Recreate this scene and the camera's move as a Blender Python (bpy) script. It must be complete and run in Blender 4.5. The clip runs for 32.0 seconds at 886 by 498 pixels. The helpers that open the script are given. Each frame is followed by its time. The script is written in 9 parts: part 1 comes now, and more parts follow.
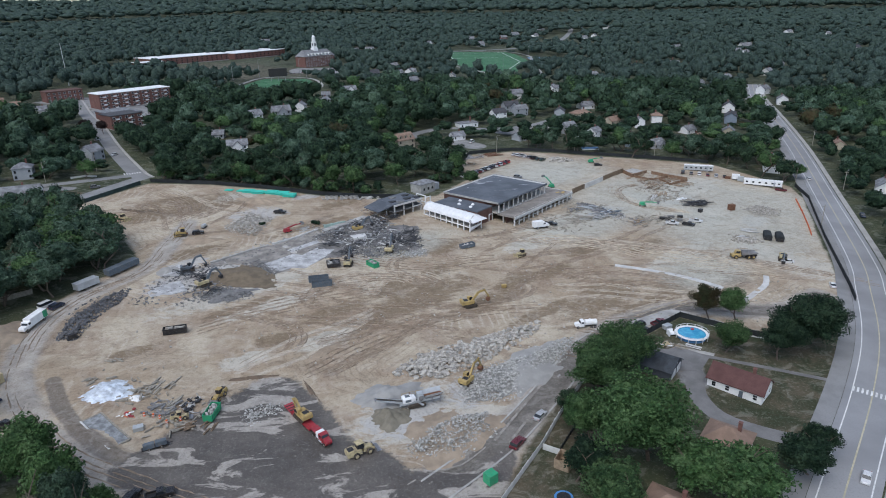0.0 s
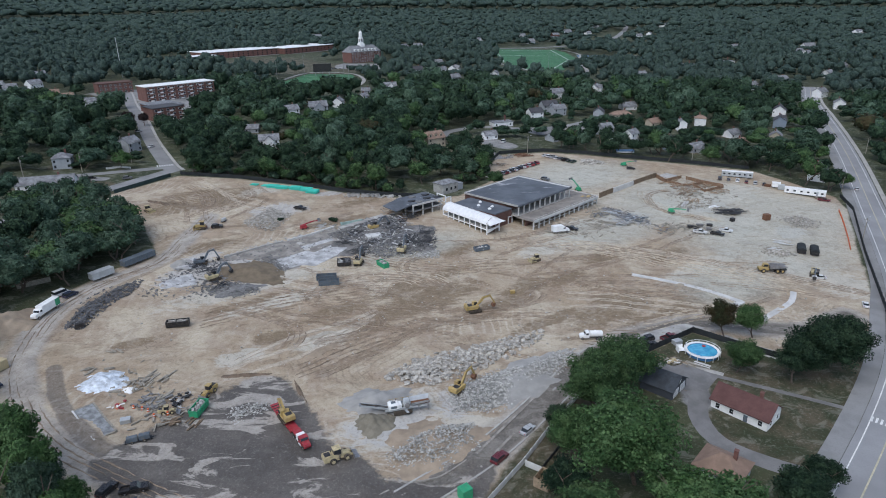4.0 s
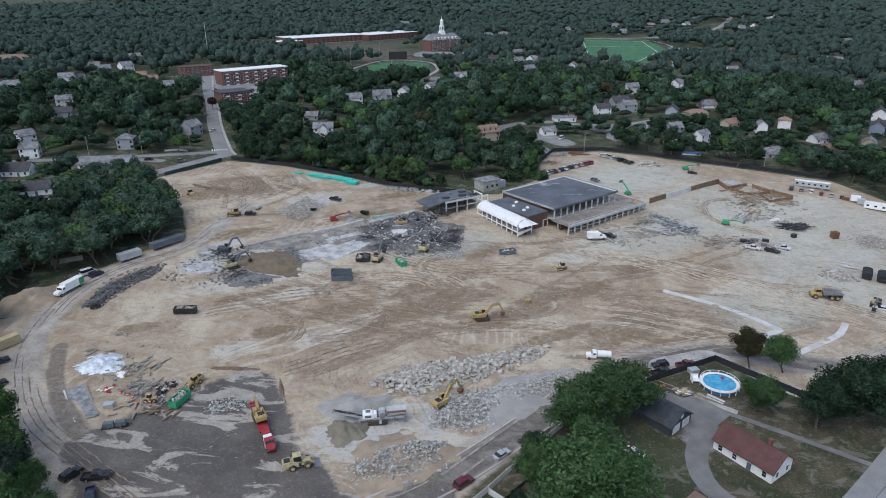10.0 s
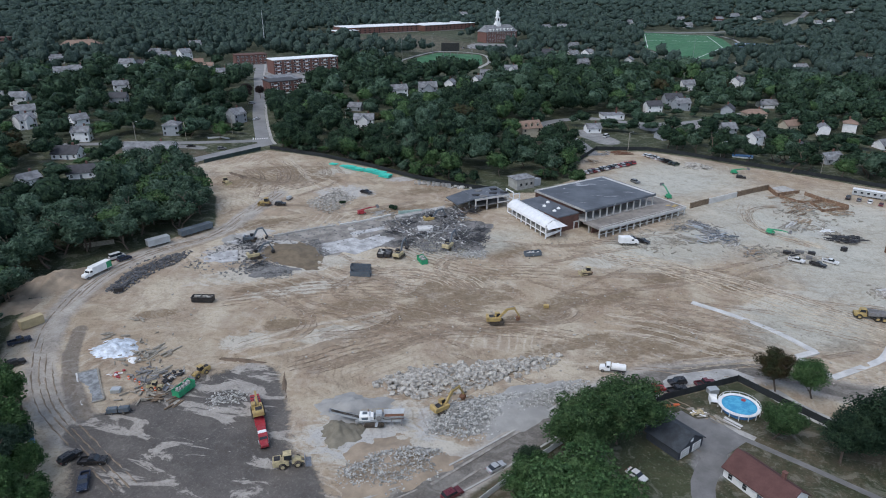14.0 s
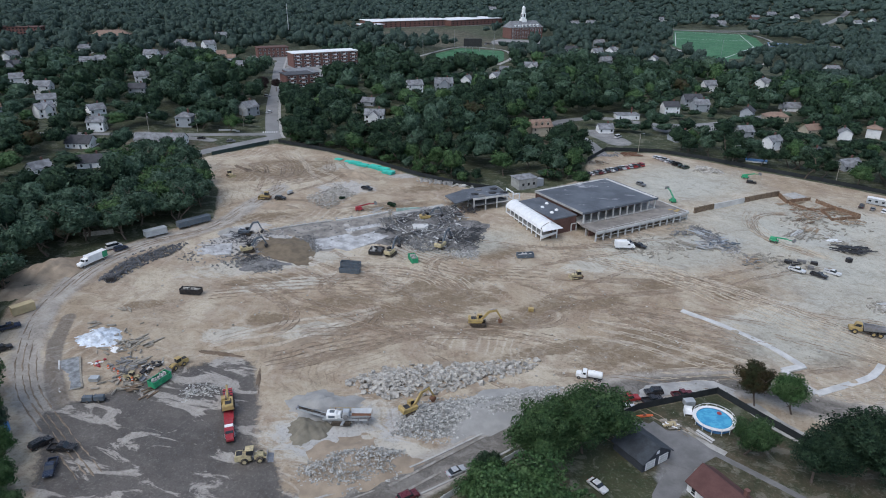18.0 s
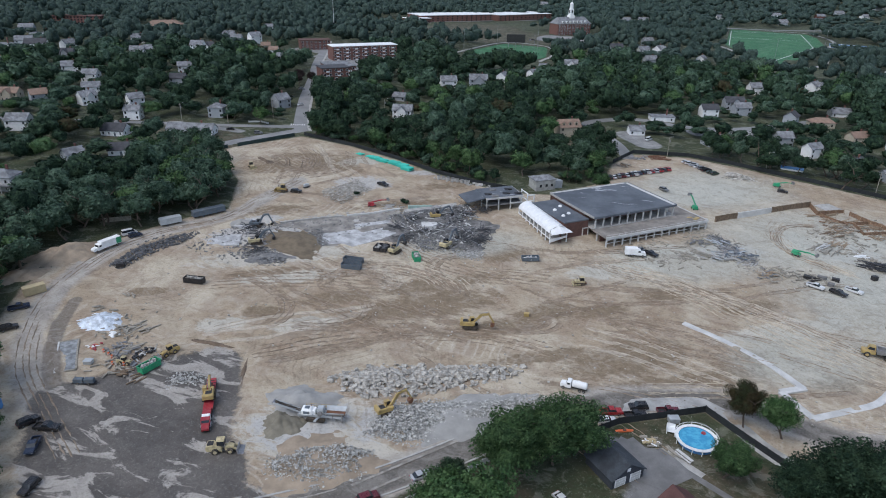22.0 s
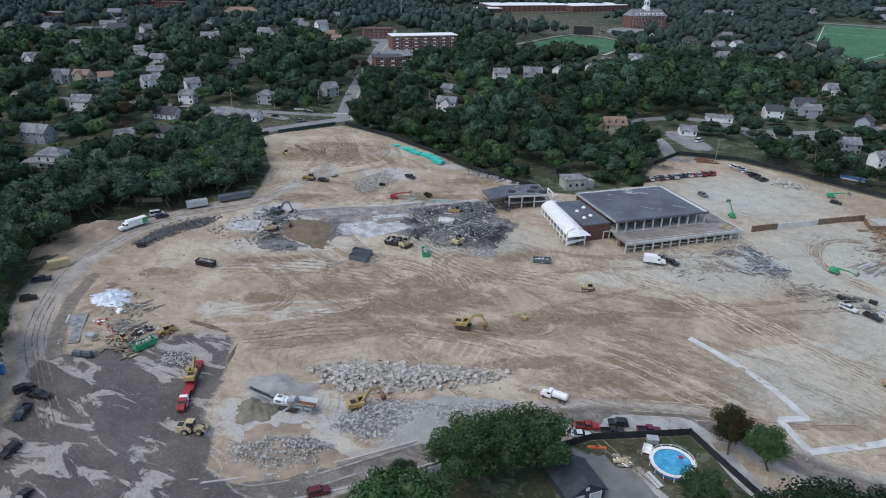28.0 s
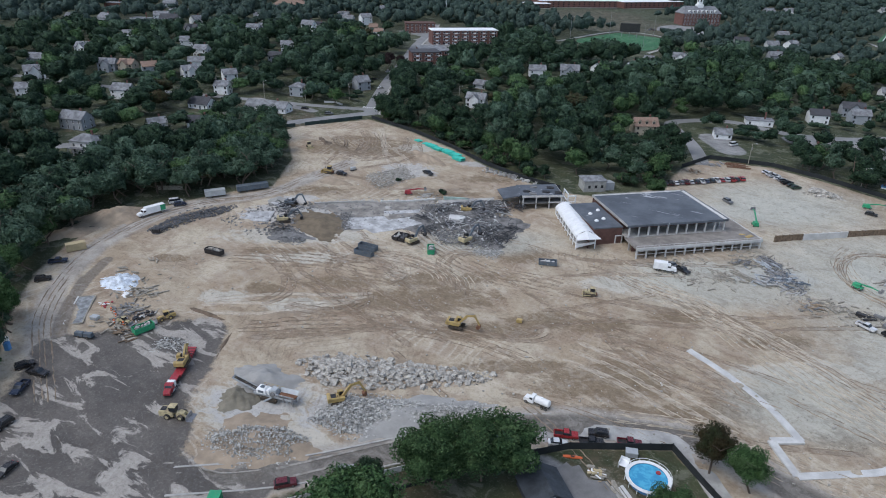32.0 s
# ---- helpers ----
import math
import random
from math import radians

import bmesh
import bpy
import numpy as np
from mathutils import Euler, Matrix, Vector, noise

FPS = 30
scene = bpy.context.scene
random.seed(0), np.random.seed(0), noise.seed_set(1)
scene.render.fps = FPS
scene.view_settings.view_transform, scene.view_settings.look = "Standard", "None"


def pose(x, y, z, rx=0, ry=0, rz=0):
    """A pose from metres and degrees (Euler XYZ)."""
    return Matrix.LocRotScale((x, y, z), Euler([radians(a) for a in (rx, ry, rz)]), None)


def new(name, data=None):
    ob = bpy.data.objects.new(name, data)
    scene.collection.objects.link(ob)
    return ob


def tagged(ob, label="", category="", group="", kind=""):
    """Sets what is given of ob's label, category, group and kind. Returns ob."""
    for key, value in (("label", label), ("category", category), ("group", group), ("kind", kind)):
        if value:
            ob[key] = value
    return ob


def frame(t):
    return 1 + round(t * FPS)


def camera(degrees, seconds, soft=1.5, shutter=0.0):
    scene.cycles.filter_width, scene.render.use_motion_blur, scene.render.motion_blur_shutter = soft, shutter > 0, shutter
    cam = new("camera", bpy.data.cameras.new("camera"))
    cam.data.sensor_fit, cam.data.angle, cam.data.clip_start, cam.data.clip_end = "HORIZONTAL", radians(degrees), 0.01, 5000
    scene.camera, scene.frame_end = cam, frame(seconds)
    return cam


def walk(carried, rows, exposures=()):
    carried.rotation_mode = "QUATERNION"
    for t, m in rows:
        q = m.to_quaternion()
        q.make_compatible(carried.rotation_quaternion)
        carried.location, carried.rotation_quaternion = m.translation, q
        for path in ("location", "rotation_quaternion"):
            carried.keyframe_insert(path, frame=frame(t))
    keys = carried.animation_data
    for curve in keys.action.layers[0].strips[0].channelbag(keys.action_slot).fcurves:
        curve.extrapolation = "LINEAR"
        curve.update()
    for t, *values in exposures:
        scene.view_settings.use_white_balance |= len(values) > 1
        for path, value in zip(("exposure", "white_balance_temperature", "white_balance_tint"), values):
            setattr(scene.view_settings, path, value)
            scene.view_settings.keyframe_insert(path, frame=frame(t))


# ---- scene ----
cam = camera(69.2, 32.0, soft=1.0)
# seconds, eye, heading, pitch, roll
PATH = [
    (0, (-46.96, -206.17, 94.71), -7.559, -20.931, -1.398),
    (0.5, (-45.24, -205.95, 94.61), -6.880, -20.930, -1.343),
    (1, (-43.54, -205.63, 94.55), -6.272, -20.933, -1.294),
    (1.5, (-41.81, -205.25, 94.55), -5.705, -20.955, -1.265),
    (2, (-40.04, -204.84, 94.60), -5.150, -20.994, -1.240),
    (2.5, (-38.20, -204.45, 94.68), -4.592, -21.040, -1.204),
    (3, (-36.31, -204.07, 94.79), -4.029, -21.076, -1.167),
    (3.5, (-34.33, -203.68, 94.90), -3.462, -21.106, -1.135),
    (5.5, (-26.05, -201.54, 95.31), -1.073, -21.299, -0.968),
    (6, (-23.93, -200.92, 95.39), -0.497, -21.372, -0.953),
    (6.5, (-21.78, -200.28, 95.46), 0.077, -21.442, -0.919),
    (7, (-19.61, -199.59, 95.55), 0.673, -21.495, -0.871),
    (7.5, (-17.42, -198.82, 95.64), 1.318, -21.540, -0.819),
    (8, (-15.32, -197.96, 95.74), 2.050, -21.593, -0.774),
    (8.5, (-13.39, -197.01, 95.83), 2.869, -21.672, -0.755),
    (9, (-11.61, -195.97, 95.91), 3.717, -21.784, -0.754),
    (9.5, (-9.91, -194.90, 96.00), 4.535, -21.921, -0.738),
    (10, (-8.26, -193.87, 96.09), 5.316, -22.050, -0.694),
    (10.5, (-6.70, -192.90, 96.17), 6.078, -22.150, -0.636),
    (11, (-5.22, -191.97, 96.25), 6.820, -22.234, -0.583),
    (11.5, (-3.81, -191.06, 96.34), 7.535, -22.315, -0.536),
    (12, (-2.46, -190.20, 96.44), 8.218, -22.405, -0.479),
    (12.5, (-1.17, -189.41, 96.53), 8.861, -22.515, -0.409),
    (13, (0.10, -188.68, 96.62), 9.463, -22.625, -0.342),
    (13.5, (1.39, -187.99, 96.70), 10.026, -22.709, -0.296),
    (14, (2.72, -187.33, 96.81), 10.554, -22.775, -0.262),
    (14.5, (4.12, -186.69, 96.93), 11.053, -22.838, -0.212),
    (16.5, (10.19, -184.72, 97.61), 12.669, -23.040, 0.126),
    (17, (11.89, -184.34, 97.79), 12.856, -23.128, 0.209),
    (17.5, (13.73, -183.89, 97.99), 13.041, -23.205, 0.279),
    (18, (15.66, -183.37, 98.19), 13.283, -23.264, 0.337),
    (18.5, (17.60, -182.80, 98.38), 13.600, -23.325, 0.401),
    (19, (19.51, -182.12, 98.57), 14.034, -23.394, 0.477),
    (19.5, (21.40, -181.36, 98.77), 14.581, -23.460, 0.552),
    (20, (23.33, -180.57, 98.97), 15.197, -23.510, 0.608),
    (20.5, (25.28, -179.79, 99.20), 15.855, -23.558, 0.650),
    (21, (27.17, -179.01, 99.42), 16.540, -23.625, 0.692),
    (21.5, (28.93, -178.17, 99.60), 17.236, -23.716, 0.757),
    (22, (30.65, -177.26, 99.74), 17.950, -23.826, 0.855),
    (22.5, (32.42, -176.31, 99.85), 18.679, -23.939, 0.940),
    (23, (34.24, -175.35, 99.95), 19.397, -24.037, 0.957),
    (23.5, (36.04, -174.38, 100.03), 20.084, -24.122, 0.934),
    (24, (37.76, -173.41, 100.13), 20.721, -24.205, 0.933),
    (24.5, (39.39, -172.46, 100.25), 21.297, -24.282, 0.962),
    (25, (40.97, -171.51, 100.38), 21.809, -24.351, 0.977),
    (25.5, (42.59, -170.56, 100.51), 22.298, -24.416, 0.962),
    (27.5, (49.17, -166.97, 101.11), 24.487, -24.748, 1.041),
    (28, (50.73, -165.96, 101.19), 25.088, -24.808, 1.031),
    (28.5, (52.23, -164.89, 101.27), 25.699, -24.862, 1.043),
    (29, (53.74, -163.83, 101.38), 26.295, -24.921, 1.102),
    (29.5, (55.30, -162.85, 101.53), 26.866, -24.982, 1.178),
    (30, (56.94, -161.90, 101.70), 27.426, -25.051, 1.236),
    (30.5, (58.61, -160.90, 101.89), 27.997, -25.131, 1.276),
    (31, (60.30, -159.80, 102.06), 28.584, -25.218, 1.316),
    (31.5, (61.98, -158.66, 102.16), 29.186, -25.302, 1.341),
    (32, (63.69, -157.54, 102.16), 29.826, -25.376, 1.316),
]


def aim(heading, pitch, roll):
    return (Matrix.Rotation(radians(heading), 4, "Z") @ Matrix.Rotation(radians(90 + pitch), 4, "X")
            @ Matrix.Rotation(radians(roll), 4, "Z"))


walk(cam, [(t, Matrix.Translation(eye) @ aim(h, p, r)) for t, eye, h, p, r in PATH])

# ---- overcast daylight ----
scene.view_settings.exposure = 0.0
world = bpy.data.worlds.new("overcast_sky")
scene.world = world
world.use_nodes = True
wn, wl = world.node_tree.nodes, world.node_tree.links
sky = wn.new("ShaderNodeTexSky")
sky.sky_type = "NISHITA"
sky.sun_disc = False
sky.sun_elevation, sky.sun_rotation = radians(57), radians(215)
sky.air_density, sky.dust_density, sky.ozone_density = 1.0, 1.2, 2.0
wn["Background"].inputs["Strength"].default_value = 0.19
cloud = wn.new("ShaderNodeHueSaturation")
cloud.inputs["Saturation"].default_value = 0.8
wl.new(sky.outputs[0], cloud.inputs["Color"])
wl.new(cloud.outputs[0], wn["Background"].inputs["Color"])
sun_data = bpy.data.lights.new("sun", "SUN")
sun_data.energy, sun_data.angle, sun_data.color = 1.42, radians(50), (0.97, 0.99, 1.0)
sun = new("sun", sun_data)
sun.rotation_euler = (radians(33), 0, radians(-35))

rng = random.Random(7)
nrg = np.random.default_rng(11)


# ---- terrain ----
def terrain(x, y):
    u, v = np.tanh(np.asarray(x, float) / 180.0), np.tanh((np.asarray(y, float) - 60.0) / 220.0)
    low = (2.09 - 5.43 * u + 8.83 * v - 0.67 * u * v + 0.68 * u * u + 1.58 * v * v + 3.02 * u * v * v
           - 1.58 * u * u * v - 6.69 * u ** 3 - 0.37 * v ** 3)
    # wooded hills towards the horizon
    far = np.clip((np.hypot(x, y) - 1200) / 2600, 0, 1) ** 1.5
    return low + far * (88 + 12 * np.sin(np.asarray(x, float) / 420 + 1.2) + 9 * np.sin(np.asarray(x, float) / 900 - 0.4 + np.asarray(y, float) / 1500))


def gz(x, y):
    return float(terrain(x, y))


def seg_dist(x, y, line):
    """Distance of points to a polyline."""
    best = np.full(np.shape(x), 1e9)
    for (ax, ay), (bx, by) in zip(line[:-1], line[1:]):
        dx, dy = bx - ax, by - ay
        k = np.clip(((x - ax) * dx + (y - ay) * dy) / (dx * dx + dy * dy + 1e-9), 0, 1)
        best = np.minimum(best, np.hypot(x - ax - k * dx, y - ay - k * dy))
    return best


def poly_sd(x, y, poly):
    """Signed distance to a polygon, positive inside."""
    ring = list(poly) + [poly[0]]
    d = seg_dist(x, y, ring)
    inside = np.zeros(np.shape(x), bool)
    for (ax, ay), (bx, by) in zip(ring[:-1], ring[1:]):
        cross = ((ay > y) != (by > y)) & (x < (bx - ax) * (y - ay) / (by - ay + 1e-12) + ax)
        inside ^= cross
    return np.where(inside, d, -d)


def smooth_line(pts, step=3.0):
    """Catmull-Rom through the points, resampled."""
    p = [np.array(q, float) for q in pts]
    p = [2 * p[0] - p[1]] + p + [2 * p[-1] - p[-2]]
    out = []
    for i in range(1, len(p) - 2):
        n = max(2, int(np.linalg.norm(p[i + 1] - p[i]) / step))
        for k in range(n):
            t = k / n
            a, b, c, d = p[i - 1], p[i], p[i + 1], p[i + 2]
            out.append(0.5 * (2 * b + (c - a) * t + (2 * a - 5 * b + 4 * c - d) * t * t + (3 * b - a - 3 * c + d) * t ** 3))
    out.append(p[-2])
    return [tuple(q) for q in out]


# ---- the plan ----
SITE = [(-154, 135), (-121, 130), (-93, 121), (-67, 109), (-44, 102), (-24, 100), (-8, 104), (12, 130), (14, 160), (24, 182), (52, 188),
        (73, 183), (101, 173), (128, 165), (166, 151), (177, 128), (186, 104), (180, 84), (150, 32), (124, -16), (112, -34), (74, -46),
        (62, -37), (53, -31), (33, -43), (22, -54), (3, -66), (-12, -86), (-22, -101), (-45, -125), (-70, -122), (-96, -103), (-122, -84),
        (-142, -64), (-152, -46), (-156, -26), (-148, 2), (-139, 20), (-131, 33), (-146, 62), (-178, 92), (-176, 103)]
YARD = [(-77, -49), (-68, -51), (-60, -64), (-54, -78), (-45, -84), (-40, -91), (-26, -93), (-14, -84), (-20, -100), (-45, -124),
        (-70, -121), (-92, -101), (-106, -84), (-98, -73)]
PERIMETER = [(-122, 74), (-124, 50), (-127, 24), (-141, 4), (-146, -18), (-141, -43), (-130, -62), (-116, -77), (-98, -88), (-80, -98)]
ACCESS = [(-36, -98), (-16, -82), (4, -60), (16, -46), (30, -36), (45, -29), (62, -25), (90, -31), (110, -22)]
MAIN_ROAD = [(-20, -178), (10, -150), (46, -114.5), (82, -80), (108, -52), (131, -21), (152, 10.5), (202, 101.5), (240, 172), (274, 239), (313, 319), (345, 385), (400, 480)]
HILL_STREET = [(-159, 143), (-168, 157), (-197, 214), (-228, 282), (-262, 352), (-292, 420), (-330, 500)]
WEST_STREET = [(-160, 146), (-183, 106), (-197, 78), (-216, 48), (-240, 20), (-262, -10)]
LOT_STREET = [(-166, 150), (-205, 134), (-262, 116), (-330, 96), (-420, 80)]
BACK_STREET = [(22, 172), (14, 195), (4, 215), (-8, 240), (20, 262), (55, 256), (86, 268), (120, 300), (150, 330)]
FAR_ROAD = [(40, 1046), (131, 1066), (280, 1150), (419, 1294), (560, 1600), (700, 2000)]
FAR_ROAD_B = [(419, 1294), (447, 1106), (520, 1000)]
FIELD = [(105, 753), (118, 880), (131, 1022), (190, 1060), (249, 1060), (260, 940), (227, 813), (150, 610)]
BALL_FIELD = [(-172, 482), (-85, 485), (-84, 540), (-101, 600), (-150, 600)]
SCHOOL_LOT = [(-250, 610), (-110, 600), (-60, 700), (-110, 770), (-240, 800), (-330, 770)]
APT_LOT = [(-262, 366), (-238, 300), (-222, 282), (-205, 306), (-206, 345), (-212, 392), (-240, 412), (-300, 470), (-330, 428), (-290, 400)]
HOUSE_LOT = [(25, -56), (45, -36), (62, -44), (74, -52), (104, -44), (78, -78), (62, -94), (40, -86), (36, -70)]

# ---- materials ----
class Net:
    """A short way to write node materials."""

    def __init__(self, name):
        self.m = bpy.data.materials.new(name)
        self.m.use_nodes = True
        self.t = self.m.node_tree
        self.b = self.t.nodes["Principled BSDF"]
        self.co = self.node("ShaderNodeNewGeometry").outputs["Position"]

    def node(self, kind, **values):
        n = self.t.nodes.new(kind)
        for key, v in values.items():
            self.put(n.inputs[key.replace("_", " ")], v)
        return n

    def put(self, socket, v):
        if isinstance(v, bpy.types.NodeSocket):
            self.t.links.new(v, socket)
        elif isinstance(v, (tuple, list)) and socket.type == "RGBA":
            socket.default_value = (*v[:3], 1)
        else:
            socket.default_value = v

    def noise(self, scale, detail=4.0, rough=0.6, distort=0.0, co=None):
        return self.node("ShaderNodeTexNoise", Vector=co or self.co, Scale=scale, Detail=detail, Roughness=rough, Distortion=distort).outputs["Fac"]

    def ramp(self, fac, lo, hi, a=0.0, b=1.0):
        n = self.node("ShaderNodeMapRange")
        n.interpolation_type = "SMOOTHSTEP"
        for i, v in enumerate((fac, lo, hi, a, b)):
            self.put(n.inputs[i], v)
        return n.outputs[0]

    def mix(self, fac, a, b, kind="MIX"):
        n = self.t.nodes.new("ShaderNodeMix")
        n.data_type, n.blend_type = "RGBA", kind
        for i, v in ((0, fac), (6, a), (7, b)):
            self.put(n.inputs[i], v)
        return n.outputs[2]

    def calc(self, op, a, b=0.0):
        n = self.t.nodes.new("ShaderNodeMath")
        n.operation = op
        self.put(n.inputs[0], a)
        self.put(n.inputs[1], b)
        return n.outputs[0]

    def attr(self, name):
        n = self.t.nodes.new("ShaderNodeAttribute")
        n.attribute_name = name
        return n.outputs["Fac"]

    def stretch(self, sx, sy, sz, turn=0.0):
        n = self.node("ShaderNodeMapping", Vector=self.co, Scale=(sx, sy, sz), Rotation=(0, 0, radians(turn)))
        return n.outputs[0]

    def bump(self, height, strength=0.3, distance=0.1):
        self.put(self.b.inputs["Normal"], self.node("ShaderNodeBump", Height=height, Strength=strength, Distance=distance).outputs[0])

    def end(self, color, rough=0.8, metal=0.0, spec=0.4):
        self.put(self.b.inputs["Base Color"], color)
        self.put(self.b.inputs["Roughness"], rough)
        self.put(self.b.inputs["Metallic"], metal)
        self.put(self.b.inputs["Specular IOR Level"], spec)
        return self.m


def surface(name, color, rough=0.7, metal=0.0, vary=0.25, scale=0.6, fine=6.0, dirt=0.0, bump=0.15, spec=0.35):
    """A plain surface with stains at two scales, a little relief and some dust."""
    n = Net(name)
    dark = tuple(c * (1 - vary) for c in color)
    light = tuple(min(1, c * (1 + vary * 0.6)) for c in color)
    f1, f2 = n.noise(scale, 3), n.noise(fine, 4)
    c = n.mix(n.ramp(f1, 0.3, 0.7), dark, light)
    c = n.mix(n.calc("MULTIPLY", n.ramp(f2, 0.45, 0.75), 0.5), c, dark)
    rnd = n.node("ShaderNodeObjectInfo").outputs["Random"]
    c = n.mix(n.calc("MULTIPLY", rnd, 0.15), c, dark)
    if dirt:
        c = n.mix(n.calc("MULTIPLY", n.ramp(n.noise(1.7, 5), 0.42, 0.68), dirt), c, (0.24, 0.19, 0.14))
    n.bump(f2, bump, 0.02)
    return n.end(c, n.ramp(f2, 0.2, 0.8, max(0.05, rough - 0.12), min(1, rough + 0.12)), metal, spec)


def make_ground():
    n = Net("ground_soil")
    warp = n.noise(0.09, 6, 0.62)
    fine = n.noise(0.7, 8, 0.7)
    grit = n.noise(4.5, 6, 0.7)
    jit = n.calc("ADD", n.calc("MULTIPLY", n.calc("SUBTRACT", warp, 0.5), 0.5), n.calc("MULTIPLY", n.calc("SUBTRACT", fine, 0.5), 0.35))

    def zone(name, soft=0.06, k=1.0):
        return n.ramp(n.calc("ADD", n.attr(name), n.calc("MULTIPLY", jit, k)), 0.5 - soft, 0.5 + soft)

    # dry tan earth with paler and browner fields
    broad = n.noise(0.022, 4, 0.55, 0.8)
    earth = n.mix(n.ramp(broad, 0.36, 0.64), (0.375, 0.295, 0.208), (0.5, 0.428, 0.325))
    earth = n.mix(n.calc("MULTIPLY", n.ramp(warp, 0.45, 0.62), 0.5), earth, (0.275, 0.195, 0.138))
    sweep = n.noise(0.14, 6, 0.62, 1.4, n.stretch(0.55, 1.0, 1.0, -20))
    earth = n.mix(n.calc("MULTIPLY", n.ramp(sweep, 0.5, 0.62), 0.36), earth, (0.235, 0.165, 0.115))
    sweep2 = n.noise(0.3, 5, 0.6, 1.2, n.stretch(0.9, 0.35, 1.0, -52))
    earth = n.mix(n.calc("MULTIPLY", n.ramp(sweep2, 0.54, 0.7), 0.3), earth, (0.56, 0.485, 0.4))
    streak = n.noise(0.3, 7, 0.68, 1.5, n.stretch(0.5, 1.15, 1.0, -14))
    jit_s = n.calc("ADD", jit, n.calc("MULTIPLY", n.calc("SUBTRACT", streak, 0.5), 0.95))
    damp = n.ramp(n.calc("ADD", n.attr("damp"), jit_s), 0.42, 0.66)
    earth = n.mix(n.calc("MULTIPLY", damp, 0.82), earth, n.mix(n.ramp(fine, 0.35, 0.65), (0.16, 0.114, 0.072), (0.245, 0.182, 0.118)))
    earth = n.mix(n.calc("MULTIPLY", n.ramp(n.calc("ADD", n.attr("pale"), jit_s), 0.45, 0.68), 0.75), earth, (0.53, 0.5, 0.43))
    earth = n.mix(n.calc("MULTIPLY", n.ramp(n.calc("ADD", n.attr("stone"), jit_s), 0.45, 0.62), 0.8), earth, (0.46, 0.45, 0.435))
    ruts = n.attr("ruts")
    rut_l = n.ramp(n.calc("ADD", ruts, n.calc("MULTIPLY", n.calc("SUBTRACT", fine, 0.5), 0.9)), 0.45, 0.75)
    earth = n.mix(n.calc("MULTIPLY", rut_l, 0.6), earth, (0.205, 0.148, 0.105))
    rut_p = n.ramp(n.calc("ADD", n.attr("pale_ruts"), n.calc("MULTIPLY", n.calc("SUBTRACT", fine, 0.5), 0.9)), 0.45, 0.75)
    earth = n.mix(n.calc("MULTIPLY", rut_p, 0.45), earth, (0.58, 0.515, 0.43))
    # wheel and crawler tracks in bundles, crossing one another
    for turn, spacing, swirl, mask, dark in ((-28, 2.2, 22, 0.021, True), (40, 2.6, 19, 0.019, True), (8, 2.9, 21, 0.017, False), (-62, 2.5, 23, 0.02, False)):
        w = n.node("ShaderNodeTexWave", Vector=n.stretch(1, 1, 1, turn), Scale=0.314 / spacing, Distortion=float(swirl), Detail=3.0, Detail_Scale=0.2, Detail_Roughness=0.6)
        broken = n.ramp(n.noise(mask, 3, 0.6, 0.8, n.stretch(1, 1.8, 1, turn * 3)), 0.56, 0.66)
        line = n.calc("MULTIPLY", n.ramp(n.calc("ADD", w.outputs["Fac"], n.calc("MULTIPLY", n.calc("SUBTRACT", fine, 0.5), 1.1)), 0.72, 1.05), broken)
        earth = n.mix(n.calc("MULTIPLY", line, 0.42), earth, (0.2, 0.15, 0.108) if dark else (0.6, 0.54, 0.45))
    berm = n.ramp(n.calc("ADD", n.attr("berm"), n.calc("MULTIPLY", jit, 1.0)), 0.4, 0.7)
    earth = n.mix(n.calc("MULTIPLY", berm, 0.5), earth, n.mix(n.ramp(fine, 0.3, 0.7), (0.15, 0.11, 0.08), (0.25, 0.19, 0.14)))
    gravel = n.mix(n.ramp(n.noise(0.16, 6, 0.65), 0.35, 0.65), (0.33, 0.298, 0.26), (0.43, 0.39, 0.342))
    earth = n.mix(zone("gravel", 0.09, 0.7), earth, gravel)
    earth = n.mix(n.calc("MULTIPLY", zone("lane", 0.12, 0.5), 0.85), earth, n.mix(n.ramp(fine, 0.3, 0.7), (0.085, 0.078, 0.07), (0.15, 0.135, 0.12)))
    earth = n.mix(n.calc("MULTIPLY", n.ramp(n.calc("ADD", n.attr("dust"), n.calc("MULTIPLY", jit, 0.8)), 0.3, 0.75), 0.72), earth, n.mix(n.ramp(fine, 0.3, 0.7), (0.39, 0.385, 0.33), (0.5, 0.49, 0.425)))
    # wet black top with washed grey patches
    wash = n.noise(0.15, 8, 0.62, 0.7, n.stretch(0.5, 1.25, 1.0, 12))
    tar = n.mix(n.ramp(warp, 0.35, 0.65), (0.088, 0.079, 0.072), (0.135, 0.12, 0.108))
    tar = n.mix(n.ramp(n.calc("ADD", wash, n.calc("MULTIPLY", n.attr("washed"), 0.1)), 0.555, 0.6), tar, n.mix(n.ramp(fine, 0.3, 0.7), (0.31, 0.28, 0.25), (0.42, 0.385, 0.34)))
    wet = n.ramp(n.calc("ADD", n.attr("wet"), n.calc("MULTIPLY", jit, 0.9)), 0.4, 0.62)
    earth = n.mix(n.calc("MULTIPLY", wet, 0.72), earth, n.mix(n.ramp(fine, 0.3, 0.7), (0.11, 0.097, 0.086), (0.19, 0.168, 0.148)))
    tar_m = zone("tar", 0.06, 0.8)
    earth = n.mix(tar_m, earth, tar)
